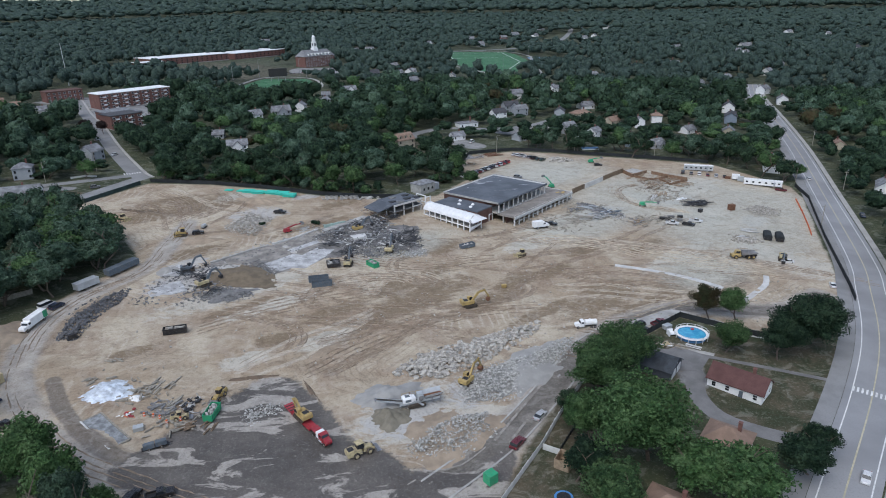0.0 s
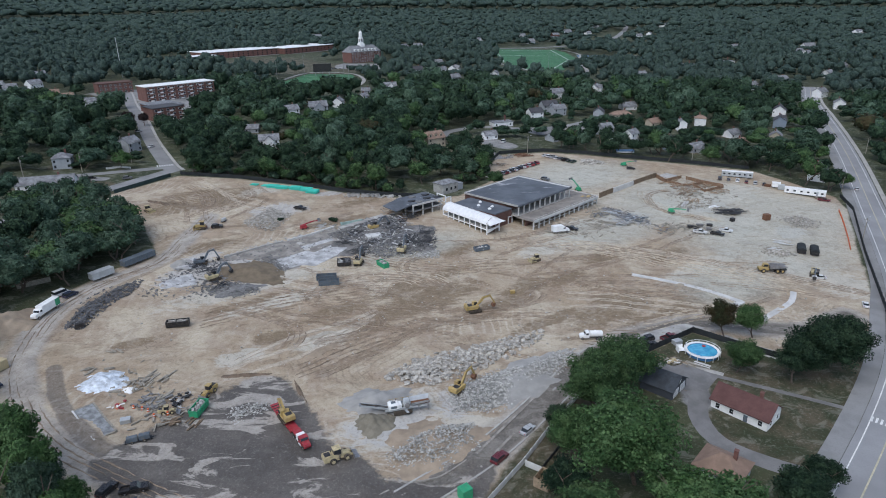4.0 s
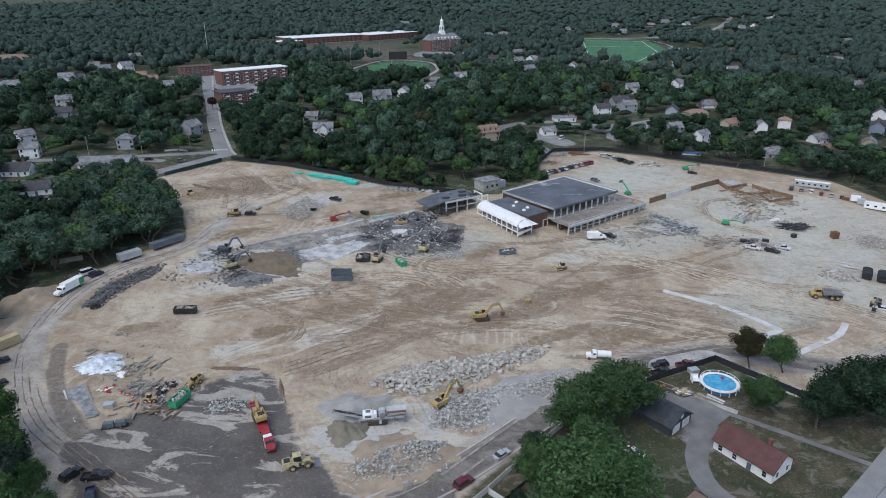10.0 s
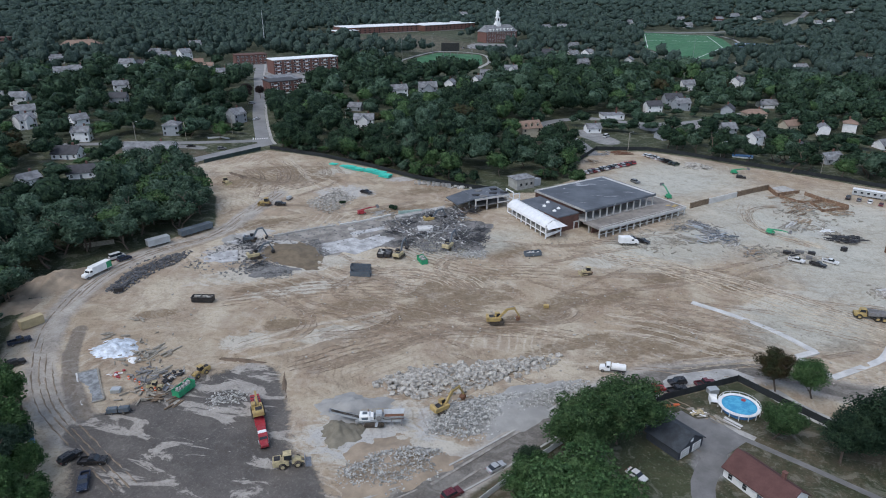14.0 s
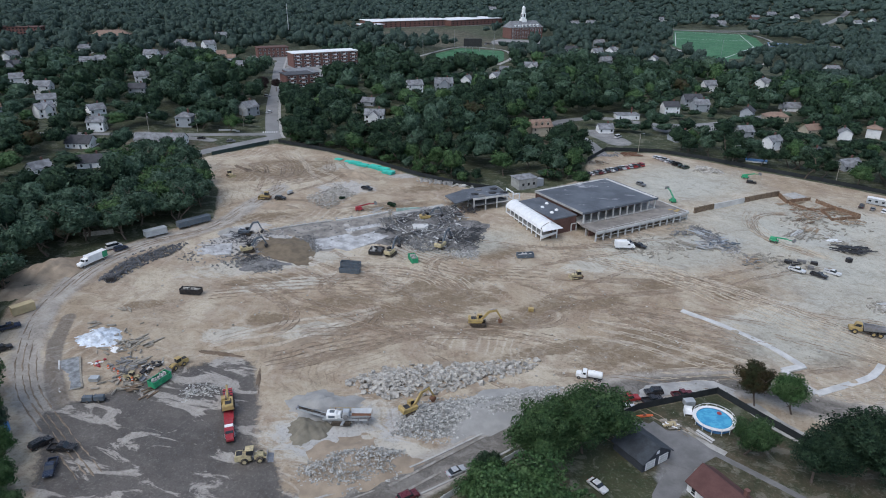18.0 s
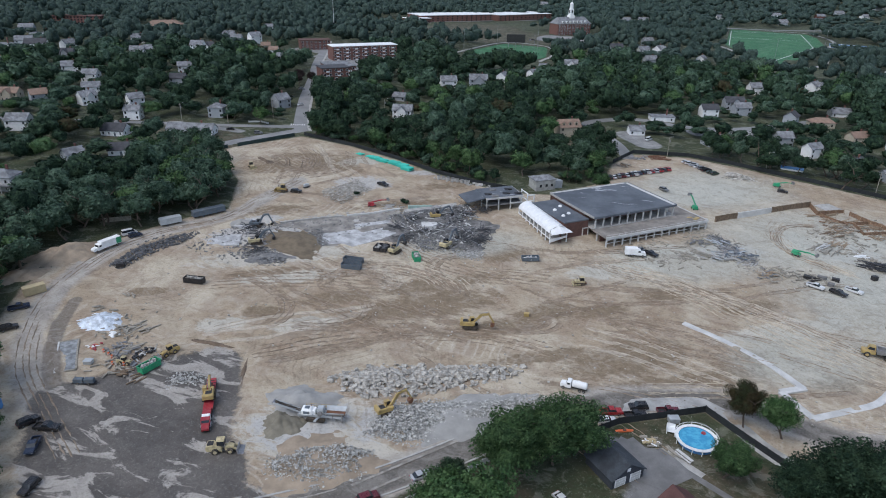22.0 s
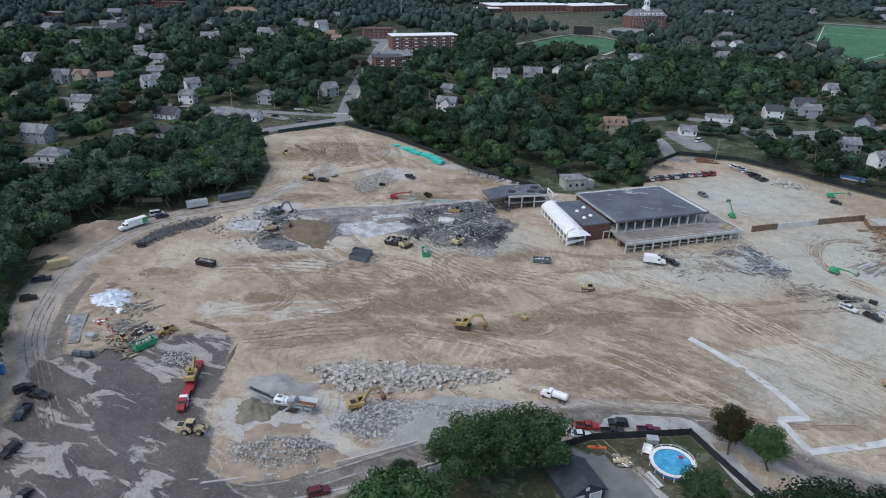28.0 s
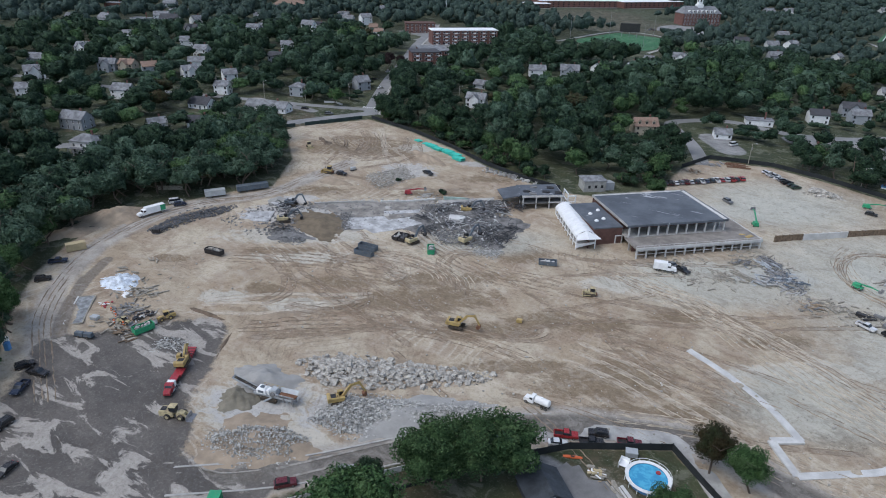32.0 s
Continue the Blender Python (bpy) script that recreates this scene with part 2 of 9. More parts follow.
    # outside: woodland floor, lawns, paving
    wood = n.mix(n.ramp(warp, 0.35, 0.65), (0.032, 0.045, 0.022), (0.065, 0.075, 0.038))
    grass = n.mix(n.ramp(n.noise(0.14, 5, 0.65), 0.35, 0.65), (0.036, 0.046, 0.022), (0.105, 0.088, 0.058))
    out = n.mix(zone("lawn", 0.1), wood, grass)
    pave = n.mix(n.ramp(warp, 0.35, 0.65), (0.2, 0.2, 0.2), (0.3, 0.295, 0.285))
    out = n.mix(zone("paved", 0.05, 0.3), out, pave)
    turf = n.mix(n.ramp(n.noise(0.05, 4), 0.4, 0.6), (0.03, 0.135, 0.06), (0.045, 0.17, 0.075))
    out = n.mix(n.ramp(n.attr("turf"), 0.49, 0.51), out, turf)
    c = n.mix(zone("site", 0.05, 0.35), out, earth)
    clod = n.noise(1.6, 7, 0.75, 0.6)
    c = n.mix(n.calc("MULTIPLY", n.ramp(clod, 0.52, 0.64), 0.75), c, n.mix(0.5, c, (0.06, 0.045, 0.03)))
    c = n.mix(n.calc("MULTIPLY", n.ramp(clod, 0.47, 0.34), 0.24), c, n.mix(0.45, c, (0.85, 0.8, 0.72)))
    loose = n.ramp(n.calc("MULTIPLY", tar_m, n.ramp(n.attr("site"), 0.45, 0.55)), 0.0, 1.0, 1.0, 0.25)
    smear = n.noise(0.21, 8, 0.68, 0.9, n.stretch(0.75, 1.15, 1.0, -24))
    c = n.mix(n.calc("MULTIPLY", n.ramp(smear, 0.49, 0.4), n.calc("MULTIPLY", loose, 0.2)), c, n.mix(0.5, c, (0.8, 0.75, 0.66)))
    c = n.mix(n.calc("MULTIPLY", n.ramp(smear, 0.54, 0.6), n.calc("MULTIPLY", loose, 0.34)), c, n.mix(0.55, c, (0.09, 0.066, 0.046)))
    c = n.mix(n.calc("MULTIPLY", n.ramp(grit, 0.5, 0.75), 0.35), c, n.mix(0.5, c, (0.05, 0.04, 0.03)))
    h = n.calc("ADD", n.calc("MULTIPLY", fine, 0.6), n.calc("MULTIPLY", grit, 0.25))
    n.bump(h, 0.6, 0.5)
    return n.end(c, n.ramp(tar_m, 0, 1, 0.93, 0.62), 0, 0.25)


def make_leaves(name, a, b, c):
    """Foliage: tone by tree, sprays of paler leaves, gap shade painted dark, a clumpy relief."""
    n = Net(name)
    isl = n.node("ShaderNodeNewGeometry").outputs["Random Per Island"]
    rnd = n.node("ShaderNodeObjectInfo").outputs["Random"]
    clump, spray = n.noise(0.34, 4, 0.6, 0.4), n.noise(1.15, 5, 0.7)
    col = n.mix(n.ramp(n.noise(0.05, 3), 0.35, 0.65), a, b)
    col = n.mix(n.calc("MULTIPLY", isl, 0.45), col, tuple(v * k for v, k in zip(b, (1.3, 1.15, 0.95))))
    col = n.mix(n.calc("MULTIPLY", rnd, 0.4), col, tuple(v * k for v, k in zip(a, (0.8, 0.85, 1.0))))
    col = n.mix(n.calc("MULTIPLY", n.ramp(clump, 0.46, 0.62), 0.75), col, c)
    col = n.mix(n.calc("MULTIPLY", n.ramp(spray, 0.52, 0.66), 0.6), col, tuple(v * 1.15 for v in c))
    # near-black noise paints the shade in gaps between leaf clumps
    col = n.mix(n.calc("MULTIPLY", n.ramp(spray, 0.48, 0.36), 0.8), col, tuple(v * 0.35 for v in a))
    n.bump(n.calc("ADD", clump, n.calc("MULTIPLY", spray, 0.6)), 1.0, 1.6)
    return n.end(col, 0.7, 0, 0.12)


GROUND = make_ground()
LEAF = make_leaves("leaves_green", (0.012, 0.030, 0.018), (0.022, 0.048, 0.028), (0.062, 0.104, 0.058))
# paler, bluer leaf copy: distance haze mixed into the base colour
LEAF_HAZED = make_leaves("leaves_far_hazed", (0.03, 0.054, 0.046), (0.042, 0.07, 0.058), (0.085, 0.12, 0.096))
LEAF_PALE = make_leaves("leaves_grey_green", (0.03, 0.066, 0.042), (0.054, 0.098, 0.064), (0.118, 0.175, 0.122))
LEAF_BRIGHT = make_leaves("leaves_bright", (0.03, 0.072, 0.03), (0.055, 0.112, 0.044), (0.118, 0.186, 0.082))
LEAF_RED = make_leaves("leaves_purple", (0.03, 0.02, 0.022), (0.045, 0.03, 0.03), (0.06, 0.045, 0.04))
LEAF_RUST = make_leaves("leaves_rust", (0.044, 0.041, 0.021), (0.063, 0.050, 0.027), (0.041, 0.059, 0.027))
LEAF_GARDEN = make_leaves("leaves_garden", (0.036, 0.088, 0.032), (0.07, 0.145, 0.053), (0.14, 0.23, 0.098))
BARK = surface("bark", (0.13, 0.1, 0.08), 0.9, scale=2, fine=9, bump=0.5)
ASPHALT = surface("asphalt", (0.29, 0.29, 0.295), 0.85, vary=0.18, scale=0.06, fine=2.5)
DRIVE = surface("old_drive_asphalt", (0.2, 0.195, 0.19), 0.88, vary=0.25, scale=0.2, fine=3)
KERB = surface("worn_kerb", (0.33, 0.31, 0.28), 0.9, vary=0.4, scale=0.5, fine=3, dirt=0.5)
ASPHALT_PALE = surface("asphalt_washed", (0.43, 0.42, 0.4), 0.9, vary=0.35, scale=0.16, fine=2.5)
ASPHALT_OLD = surface("asphalt_worn", (0.25, 0.248, 0.245), 0.88, vary=0.2, scale=0.09, fine=2.5)
PAINT_ROAD = surface("road_paint", (0.72, 0.72, 0.7), 0.7, vary=0.2, scale=0.8)
PAINT_YELLOW = surface("road_paint_yellow", (0.5, 0.45, 0.32), 0.7, vary=0.2)
CONCRETE = surface("concrete", (0.42, 0.405, 0.38), 0.88, vary=0.25, scale=0.35, fine=5)
CONCRETE_DARK = surface("concrete_dark", (0.22, 0.215, 0.21), 0.9, vary=0.35, scale=0.5, fine=4)
CONCRETE_LIGHT = surface("concrete_pale", (0.58, 0.57, 0.55), 0.88, vary=0.2, scale=0.3, fine=4)
ROCK = surface("broken_concrete", (0.46, 0.435, 0.39), 0.92, vary=0.5, scale=0.8, fine=4, dirt=0.4, bump=0.5)
ROCK_GREY = surface("crushed_stone", (0.46, 0.45, 0.42), 0.92, vary=0.55, scale=1.2, fine=6, bump=0.5)
ROCK_DARK = surface("dark_blasted_rock", (0.13, 0.13, 0.135), 0.9, vary=0.45, scale=0.9, fine=5, bump=0.5)
FINES = surface("stone_dust", (0.34, 0.33, 0.31), 0.95, vary=0.15, scale=0.3, fine=7, bump=0.4)
FINES_TAN = surface("screened_fines", (0.21, 0.188, 0.145), 0.95, vary=0.25, scale=0.4, fine=7, bump=0.4)
FINES_BROWN = surface("screened_loam", (0.185, 0.145, 0.1), 0.95, vary=0.25, scale=0.4, fine=7, bump=0.4)
ROCK_MIX = surface("mixed_rubble", (0.235, 0.23, 0.225), 0.92, vary=0.55, scale=1.1, fine=5, bump=0.5)
SOIL_PILE = surface("heaped_soil", (0.36, 0.285, 0.21), 0.95, vary=0.25, scale=0.25, fine=5, bump=0.5)
RIDGE_BROWN = surface("ridge_soil", (0.3, 0.235, 0.175), 0.95, vary=0.4, scale=0.4, fine=4, bump=0.5)
RIDGE_PALE = surface("pale_ridge_soil", (0.44, 0.38, 0.3), 0.95, vary=0.35, scale=0.4, fine=4, bump=0.5)
DECK = surface("stained_deck_concrete", (0.27, 0.245, 0.22), 0.9, vary=0.3, scale=0.25, fine=3)


def make_tar_roof():
    n = Net("flat_roof_tar")
    base = n.mix(n.ramp(n.noise(0.12, 5), 0.35, 0.65), (0.082, 0.092, 0.108), (0.132, 0.145, 0.165))
    base = n.mix(n.ramp(n.noise(0.16, 6, 0.65, 0.6, n.stretch(0.5, 2.2, 1, -42)), 0.61, 0.64), base, (0.4, 0.41, 0.43))
    base = n.mix(n.calc("MULTIPLY", n.ramp(n.noise(2.0, 5), 0.5, 0.7), 0.4), base, (0.06, 0.064, 0.07))
    n.bump(n.noise(2.0, 4), 0.2, 0.03)
    return n.end(base, 0.7, 0, 0.35)


ROOF_TAR = make_tar_roof()
FABRIC = surface("white_sheeting", (0.78, 0.78, 0.78), 0.6, vary=0.08, scale=0.5)
WOOD = surface("raw_timber", (0.34, 0.255, 0.175), 0.85, vary=0.3, scale=1.5)
WOOD_GREY = surface("weathered_timber", (0.34, 0.31, 0.26), 0.88, vary=0.3, scale=1.5)
BRICK = surface("red_brick", (0.19, 0.095, 0.078), 0.88, vary=0.25, scale=0.5, fine=8)
BRICK_DARK = surface("dark_brick", (0.13, 0.07, 0.058), 0.88, vary=0.25, scale=0.5, fine=8)
WHITE = surface("white_paint", (0.84, 0.84, 0.83), 0.55, vary=0.1)
GREYW = surface("grey_siding", (0.36, 0.38, 0.4), 0.7, vary=0.12)
BLUEW = surface("blue_grey_siding", (0.24, 0.29, 0.35), 0.7, vary=0.12)
TANW = surface("beige_siding", (0.5, 0.44, 0.34), 0.7, vary=0.12)
SLATE = surface("dark_shingles", (0.075, 0.075, 0.082), 0.85, vary=0.3, scale=0.4, fine=5)
SHINGLE = surface("grey_shingles", (0.23, 0.235, 0.245), 0.85, vary=0.45, scale=0.4, fine=5)
SHINGLE_TAN = surface("tan_shingles", (0.27, 0.185, 0.14), 0.85, vary=0.2, scale=0.4, fine=5)
SHINGLE_RED = surface("brown_red_shingles", (0.12, 0.058, 0.052), 0.85, vary=0.2, scale=0.4, fine=5)
YELLOW = surface("machine_yellow", (0.46, 0.33, 0.125), 0.55, vary=0.2, dirt=0.45)
YELLOW_PALE = surface("faded_machine_yellow", (0.55, 0.46, 0.27), 0.6, vary=0.25, dirt=0.5)
STEEL = surface("bare_steel", (0.35, 0.35, 0.36), 0.5, 0.6, vary=0.25, dirt=0.3)
RUST = surface("rusted_steel", (0.2, 0.1, 0.06), 0.85, 0.1, vary=0.35, scale=1.5)
BLACK = surface("black_paint", (0.025, 0.025, 0.028), 0.5, vary=0.2, dirt=0.15)
RUBBER = surface("tyre_rubber", (0.03, 0.029, 0.028), 0.9, vary=0.2, dirt=0.5)
TRACKS = surface("track_steel", (0.075, 0.062, 0.05), 0.75, 0.3, vary=0.3, dirt=0.4)
GREEN = surface("green_paint", (0.03, 0.33, 0.16), 0.5, vary=0.15, dirt=0.2)
TEAL = surface("green_plastic_pipe", (0.05, 0.5, 0.4), 0.45, vary=0.1)
RED = surface("red_paint", (0.36, 0.03, 0.045), 0.4, vary=0.2, dirt=0.25)
ORANGE = surface("orange_plastic", (0.7, 0.16, 0.06), 0.55, vary=0.12)
SLATE_BLUE = surface("slate_blue_paint", (0.11, 0.14, 0.17), 0.6, vary=0.2, dirt=0.3)
GLASS = surface("dark_window_glass", (0.025, 0.03, 0.036), 0.12, vary=0.15, spec=0.6)
MESH_BLACK = surface("black_screen_fabric", (0.028, 0.032, 0.034), 0.9, vary=0.3, scale=0.3)
MESH_GREEN = surface("dark_green_screen_fabric", (0.035, 0.06, 0.058), 0.9, vary=0.3, scale=0.3)
VINYL = surface("white_vinyl_fence", (0.62, 0.62, 0.6), 0.6, vary=0.15)
CREAM = surface("cream_container", (0.5, 0.41, 0.25), 0.6, vary=0.12)
SILVER = surface("aluminium_siding", (0.5, 0.52, 0.53), 0.5, 0.3, vary=0.15)
BLUE_TARP = surface("blue_tarp", (0.08, 0.24, 0.5), 0.5, vary=0.15)


# ---- building blocks ----
class Shape:
    """Collects faces for one mesh."""

    def __init__(self):
        self.v, self.f = [], []

    def add(self, verts, faces):
        k = len(self.v)
        self.v += [tuple(p) for p in verts]
        self.f += [tuple(i + k for i in f) for f in faces]
        return self

    def hexa(self, low, high):
        return self.add(list(low) + list(high), [(3, 2, 1, 0), (4, 5, 6, 7), (0, 1, 5, 4), (1, 2, 6, 5), (2, 3, 7, 6), (3, 0, 4, 7)])

    def box(self, x, y, z, sx, sy, sz, turn=0.0, top=1.0, topy=None, cut=0.0):
        """A box on z, centred in x and y; top: how far it tapers; cut: chamfered upper edges."""
        c, s = math.cos(radians(turn)), math.sin(radians(turn))
        topy = top if topy is None else topy

        def ring(kx, ky, h):
            return [(x + c * a * sx / 2 * kx - s * b * sy / 2 * ky, y + s * a * sx / 2 * kx + c * b * sy / 2 * ky, h)
                    for a, b in ((-1, -1), (1, -1), (1, 1), (-1, 1))]
        if cut:
            r0, r1 = ring(1, 1, z), ring(1, 1, z + sz - cut)
            r2 = ring(1 - 2 * cut / sx, 1 - 2 * cut / sy, z + sz)
            k = [(3, 2, 1, 0), (8, 9, 10, 11)]
            for o in (0, 4):
                k += [(o + i, o + (i + 1) % 4, o + 4 + (i + 1) % 4, o + 4 + i) for i in range(4)]
            return self.add(r0 + r1 + r2, k)
        return self.hexa(ring(1, 1, z), ring(top, topy, z + sz))

    def tube(self, p, q, r, r2=None, n=8, caps=True):
        """A round bar from p to q."""
        p, q = Vector(p), Vector(q)
        r2 = r if r2 is None else r2
        d = (q - p).normalized()
        a = d.orthogonal().normalized()
        b = d.cross(a)
        vs = [p + (a * math.cos(k * math.tau / n) + b * math.sin(k * math.tau / n)) * r for k in range(n)]
        vs += [q + (a * math.cos(k * math.tau / n) + b * math.sin(k * math.tau / n)) * r2 for k in range(n)]
        fs = [(k, (k + 1) % n, n + (k + 1) % n, n + k) for k in range(n)]
        if caps:
            fs += [tuple(range(n - 1, -1, -1)), tuple(range(n, 2 * n))]
        return self.add(vs, fs)

    def beam(self, p, q, w, h):
        """A square bar from p to q."""
        p, q = Vector(p), Vector(q)
        d = (q - p).normalized()
        side = d.cross(Vector((0, 0, 1)))
        side = side.normalized() if side.length > 1e-4 else Vector((1, 0, 0))
        up = side.cross(d)
        ring = [side * a * w / 2 + up * b * h / 2 for a, b in ((-1, -1), (1, -1), (1, 1), (-1, 1))]
        return self.hexa([p + r for r in ring], [q + r for r in ring])

    def extrude(self, profile, x0, x1, axis="x"):
        """A flat outline of (u, z) carried along an axis."""
        n = len(profile)
        if axis == "x":
            vs = [(x0, u, z) for u, z in profile] + [(x1, u, z) for u, z in profile]
        else:
            vs = [(u, x0, z) for u, z in profile] + [(u, x1, z) for u, z in profile]
        fs = [tuple(range(n)), tuple(range(2 * n - 1, n - 1, -1))] + [(k, n + k, n + (k + 1) % n, (k + 1) % n) for k in range(n)]
        return self.add(vs, fs)

    def mesh(self, name, material, smooth=False):
        me = bpy.data.meshes.new(name)
        me.from_pydata(self.v, [], self.f)
        bm = bmesh.new()
        bm.from_mesh(me)
        bmesh.ops.recalc_face_normals(bm, faces=bm.faces)
        bm.to_mesh(me)
        bm.free()
        if smooth:
            me.polygons.foreach_set("use_smooth", [True] * len(me.polygons))
        me.materials.append(material)
        return me


def fast_mesh(name, verts, faces, material, smooth=False):
    """A large mesh out of arrays: faces all with the same number of corners."""
    verts, faces = np.asarray(verts, np.float32), np.asarray(faces, np.int32)
    me = bpy.data.meshes.new(name)
    me.vertices.add(len(verts))
    me.vertices.foreach_set("co", verts.ravel())
    me.loops.add(faces.size)
    me.loops.foreach_set("vertex_index", faces.ravel())
    me.polygons.add(len(faces))
    me.polygons.foreach_set("loop_start", np.arange(len(faces), dtype=np.int32) * faces.shape[1])
    me.polygons.foreach_set("use_smooth", np.full(len(faces), smooth))
    me.materials.append(material)
    me.update(calc_edges=True)
    return me


def part(name, shape, material, parent, label="", at=None, turn=0.0, smooth=False):
    me = shape.mesh(name, material, smooth) if isinstance(shape, Shape) else shape
    ob = new(name, me)
    ob.parent = parent
    if at is not None:
        ob.matrix_basis = pose(*at, 0, 0, turn)
    return tagged(ob, label)


def thing(name, x, y, turn, label, category, group="", z=None, kind=""):
    ob = new(name)
    ob.empty_display_size = 0.5
    ob.matrix_basis = pose(x, y, gz(x, y) if z is None else z, 0, 0, turn)
    return tagged(ob, label, category, group, kind)


def setting(name, shape, material, label, category):
    me = shape.mesh(name, material) if isinstance(shape, Shape) else shape
    return tagged(new(name, me), label, category, kind="structure")


# ---- the ground ----
def axis_steps(lo, hi, step, far_lo, far_hi):
    mid = list(np.arange(lo, hi + 0.01, step))
    out, d = [], step
    while lo - (sum(out) if out else 0) > far_lo:
        d *= 1.16
        out.append(d)
    left = [lo - s for s in np.cumsum(out)][::-1]
    out, d = [], step
    while hi + (sum(out) if out else 0) < far_hi:
        d *= 1.16
        out.append(d)
    return np.array(left + mid + [hi + s for s in np.cumsum(out)])


RUTS = []
for _ in range(30):
    x0, y0 = rng.uniform(-110, 90), rng.uniform(-40, 50)
    a, bend = rng.uniform(-0.5, 0.9), rng.uniform(-0.09, 0.09)
    run = []
    for _k in range(rng.randint(5, 11)):
        run.append((x0, y0))
        x0, y0, a = x0 + 7 * math.cos(a), y0 + 7 * math.sin(a), a + bend
    RUTS.append(run)
for _k in range(2):
    RUTS.append([(140 - 40 * q, -18 + 34 * q - 5 * q * q + 3.5 * _k) for q in np.arange(0, 3.4, 0.3)])
    RUTS.append([(-150 + 7 * _k + 6 * q, 100 + 10 * math.sin(q) - 9 * q + 4 * _k) for q in np.arange(0, 4, 0.5)])
    RUTS.append([(-60 + 6 * q, -52 + 5 * q + 3 * _k) for q in np.arange(0, 7, 1)])
PALE_RUTS = []
for k in range(3):
    PALE_RUTS.append([(96 - 24 * q + 3 * math.sin(q * 2 + k), 6 + 21 * q - 4 * q * q + 4.5 * k) for q in np.arange(0, 3.2, 0.2)])
    PALE_RUTS.append([(-140 + 9 * q, 118 - 8 * q + 3.4 * k + 3 * math.sin(q * 1.4 + k)) for q in np.arange(0, 5, 0.4)])
    PALE_RUTS.append([(-54 + (7 + 2.2 * k) * math.cos(a), 2 + (6 + 1.6 * k) * math.sin(a)) for a in np.arange(-0.6, 1.9, 0.2)])
    PALE_RUTS.append([(-84 + 7 * q, -44 + 6 * q + 2.2 * math.sin(q + k) - 5 * k) for q in np.arange(0, 6, 0.5)])
    PALE_RUTS.append([(20 + 12 * q, -12 + 5 * k - 3 * q + 2 * math.sin(q)) for q in np.arange(0, 5, 0.4)])
WET_TRACK = [(-131, -46), (-124, -59), (-115, -70), (-105, -79), (-96, -84), (-88, -86)]
INNER_EDGE = [(-124, 50), (-121, 30), (-134, 3), (-140, -14), (-140, -27), (-141, -36), (-139, -46), (-132, -55), (-121, -64), (-105, -77), (-99, -80)]
for k in (-1.3, 1.3):
    RUTS.append(smooth_line([(px + k, py + 0.7 * k) for px, py in PERIMETER], 4))
for k in range(3):
    RUTS.append(smooth_line([(104, 115 - k), (93, 109), (85 + k, 100), (84 + k, 88), (92, 76), (104, 68 + k)], 3))
for cx, cy, r, a0, a1 in ((-45, 0, 12, 0.3, 3.4), (-45, 0, 15.5, 0.1, 2.6), (-52, -4, 9, 1.2, 4.6), (-12, -2, 14, 3.6, 6.4), (-70, -20, 16, 5.0, 7.0), (-8, 20, 18, 2.4, 4.2), (60, 12, 22, 3.4, 5.0), (40, -8, 16, 0.4, 2.2), (-100, -30, 20, -0.4, 1.4)):
    for off in (0, 2.3):
        RUTS.append([(cx + (r + off) * 1.5 * math.cos(a), cy + (r + off) * 0.8 * math.sin(a)) for a in np.arange(a0, a1, 0.15)])
RUTS.append(smooth_line([(-151, 99), (-141, 90), (-128, 85), (-120, 84)], 3))
RUTS.append(smooth_line([(-121, 122), (-112, 106), (-113, 92), (-122, 80)], 3))
RUTS.append(smooth_line([(-118, 122), (-109, 106), (-110, 92), (-119, 79)], 3))
RUTS.append(smooth_line([(-110, 118), (-101, 104), (-104, 88), (-112, 72)], 3))
RUTS.append(smooth_line([(-146, 116), (-134, 104), (-128, 90), (-132, 78)], 3))
RUTS.append(smooth_line([(-143, 117), (-131, 105), (-125, 91), (-129, 78)], 3))
DAMP = [(34, -14, 22, 8), (54, -18, 16, 5), (-124, 98, 30, 13), (-138, 104, 16, 6), (-122, 92, 14, 6), (-108, 100, 9, 5), (-140, 78, 12, 4), (-30, -8, 25, 8), (-58, -14, 14, 4), (-34, 4, 18, 5), (-6, -13, 18, 5), (8, 3, 13, 5), (-20, 15, 12, 4), (60, -18, 10, 6), (66, -3, 12, 6), (28, -18, 14, 5), (38, -26, 16, 3), (44, 30, 12, 5),
        (-101, 14, 8, 8), (-15, 38, 10, 7), (-145, 80, 8, 3), (-75, -30, 6, 4), (10, -22, 20, 3), (-45, -20, 12, 3), (-88, -8, 12, 3), (-112, 40, 14, 5), (-70, 66, 20, 4), (70, 30, 12, 4), (24, 10, 10, 4), (90, -4, 10, 4), (-116, -34, 8, 3), (-56, 96, 14, 4), (-24, 34, 16, 4)]
PALE = [(-90, 5, 30, 7), (-75, -5, 26, 4), (-60, -32, 12, 5), (110, 60, 22, 12), (95, 90, 14, 10), (-105, 112, 14, 7), (55, 132, 26, 14), (-82, -40, 9, 4), (80, 20, 30, 5),
        (120, 10, 12, 30), (25, 40, 22, 6), (130, 110, 25, 14), (90, 98, 7, 5), (100, 84, 14, 8), (36, 60, 20, 5), (-36, -70, 18, 12), (-24, -78, 14, 8)]
STONE = [(-80, 34, 34, 12), (-108, 16, 16, 9), (-48, 48, 18, 14), (66, 72, 14, 8), (-93, 82, 13, 10), (-70, 110, 12, 4), (-38, -70, 12, 7), (-20, -62, 10, 6), (134, 55, 9, 6), (112, 88, 12, 10), (60, 70, 10, 4), (-112, 30, 8, 4), (-105, 20, 14, 5)]


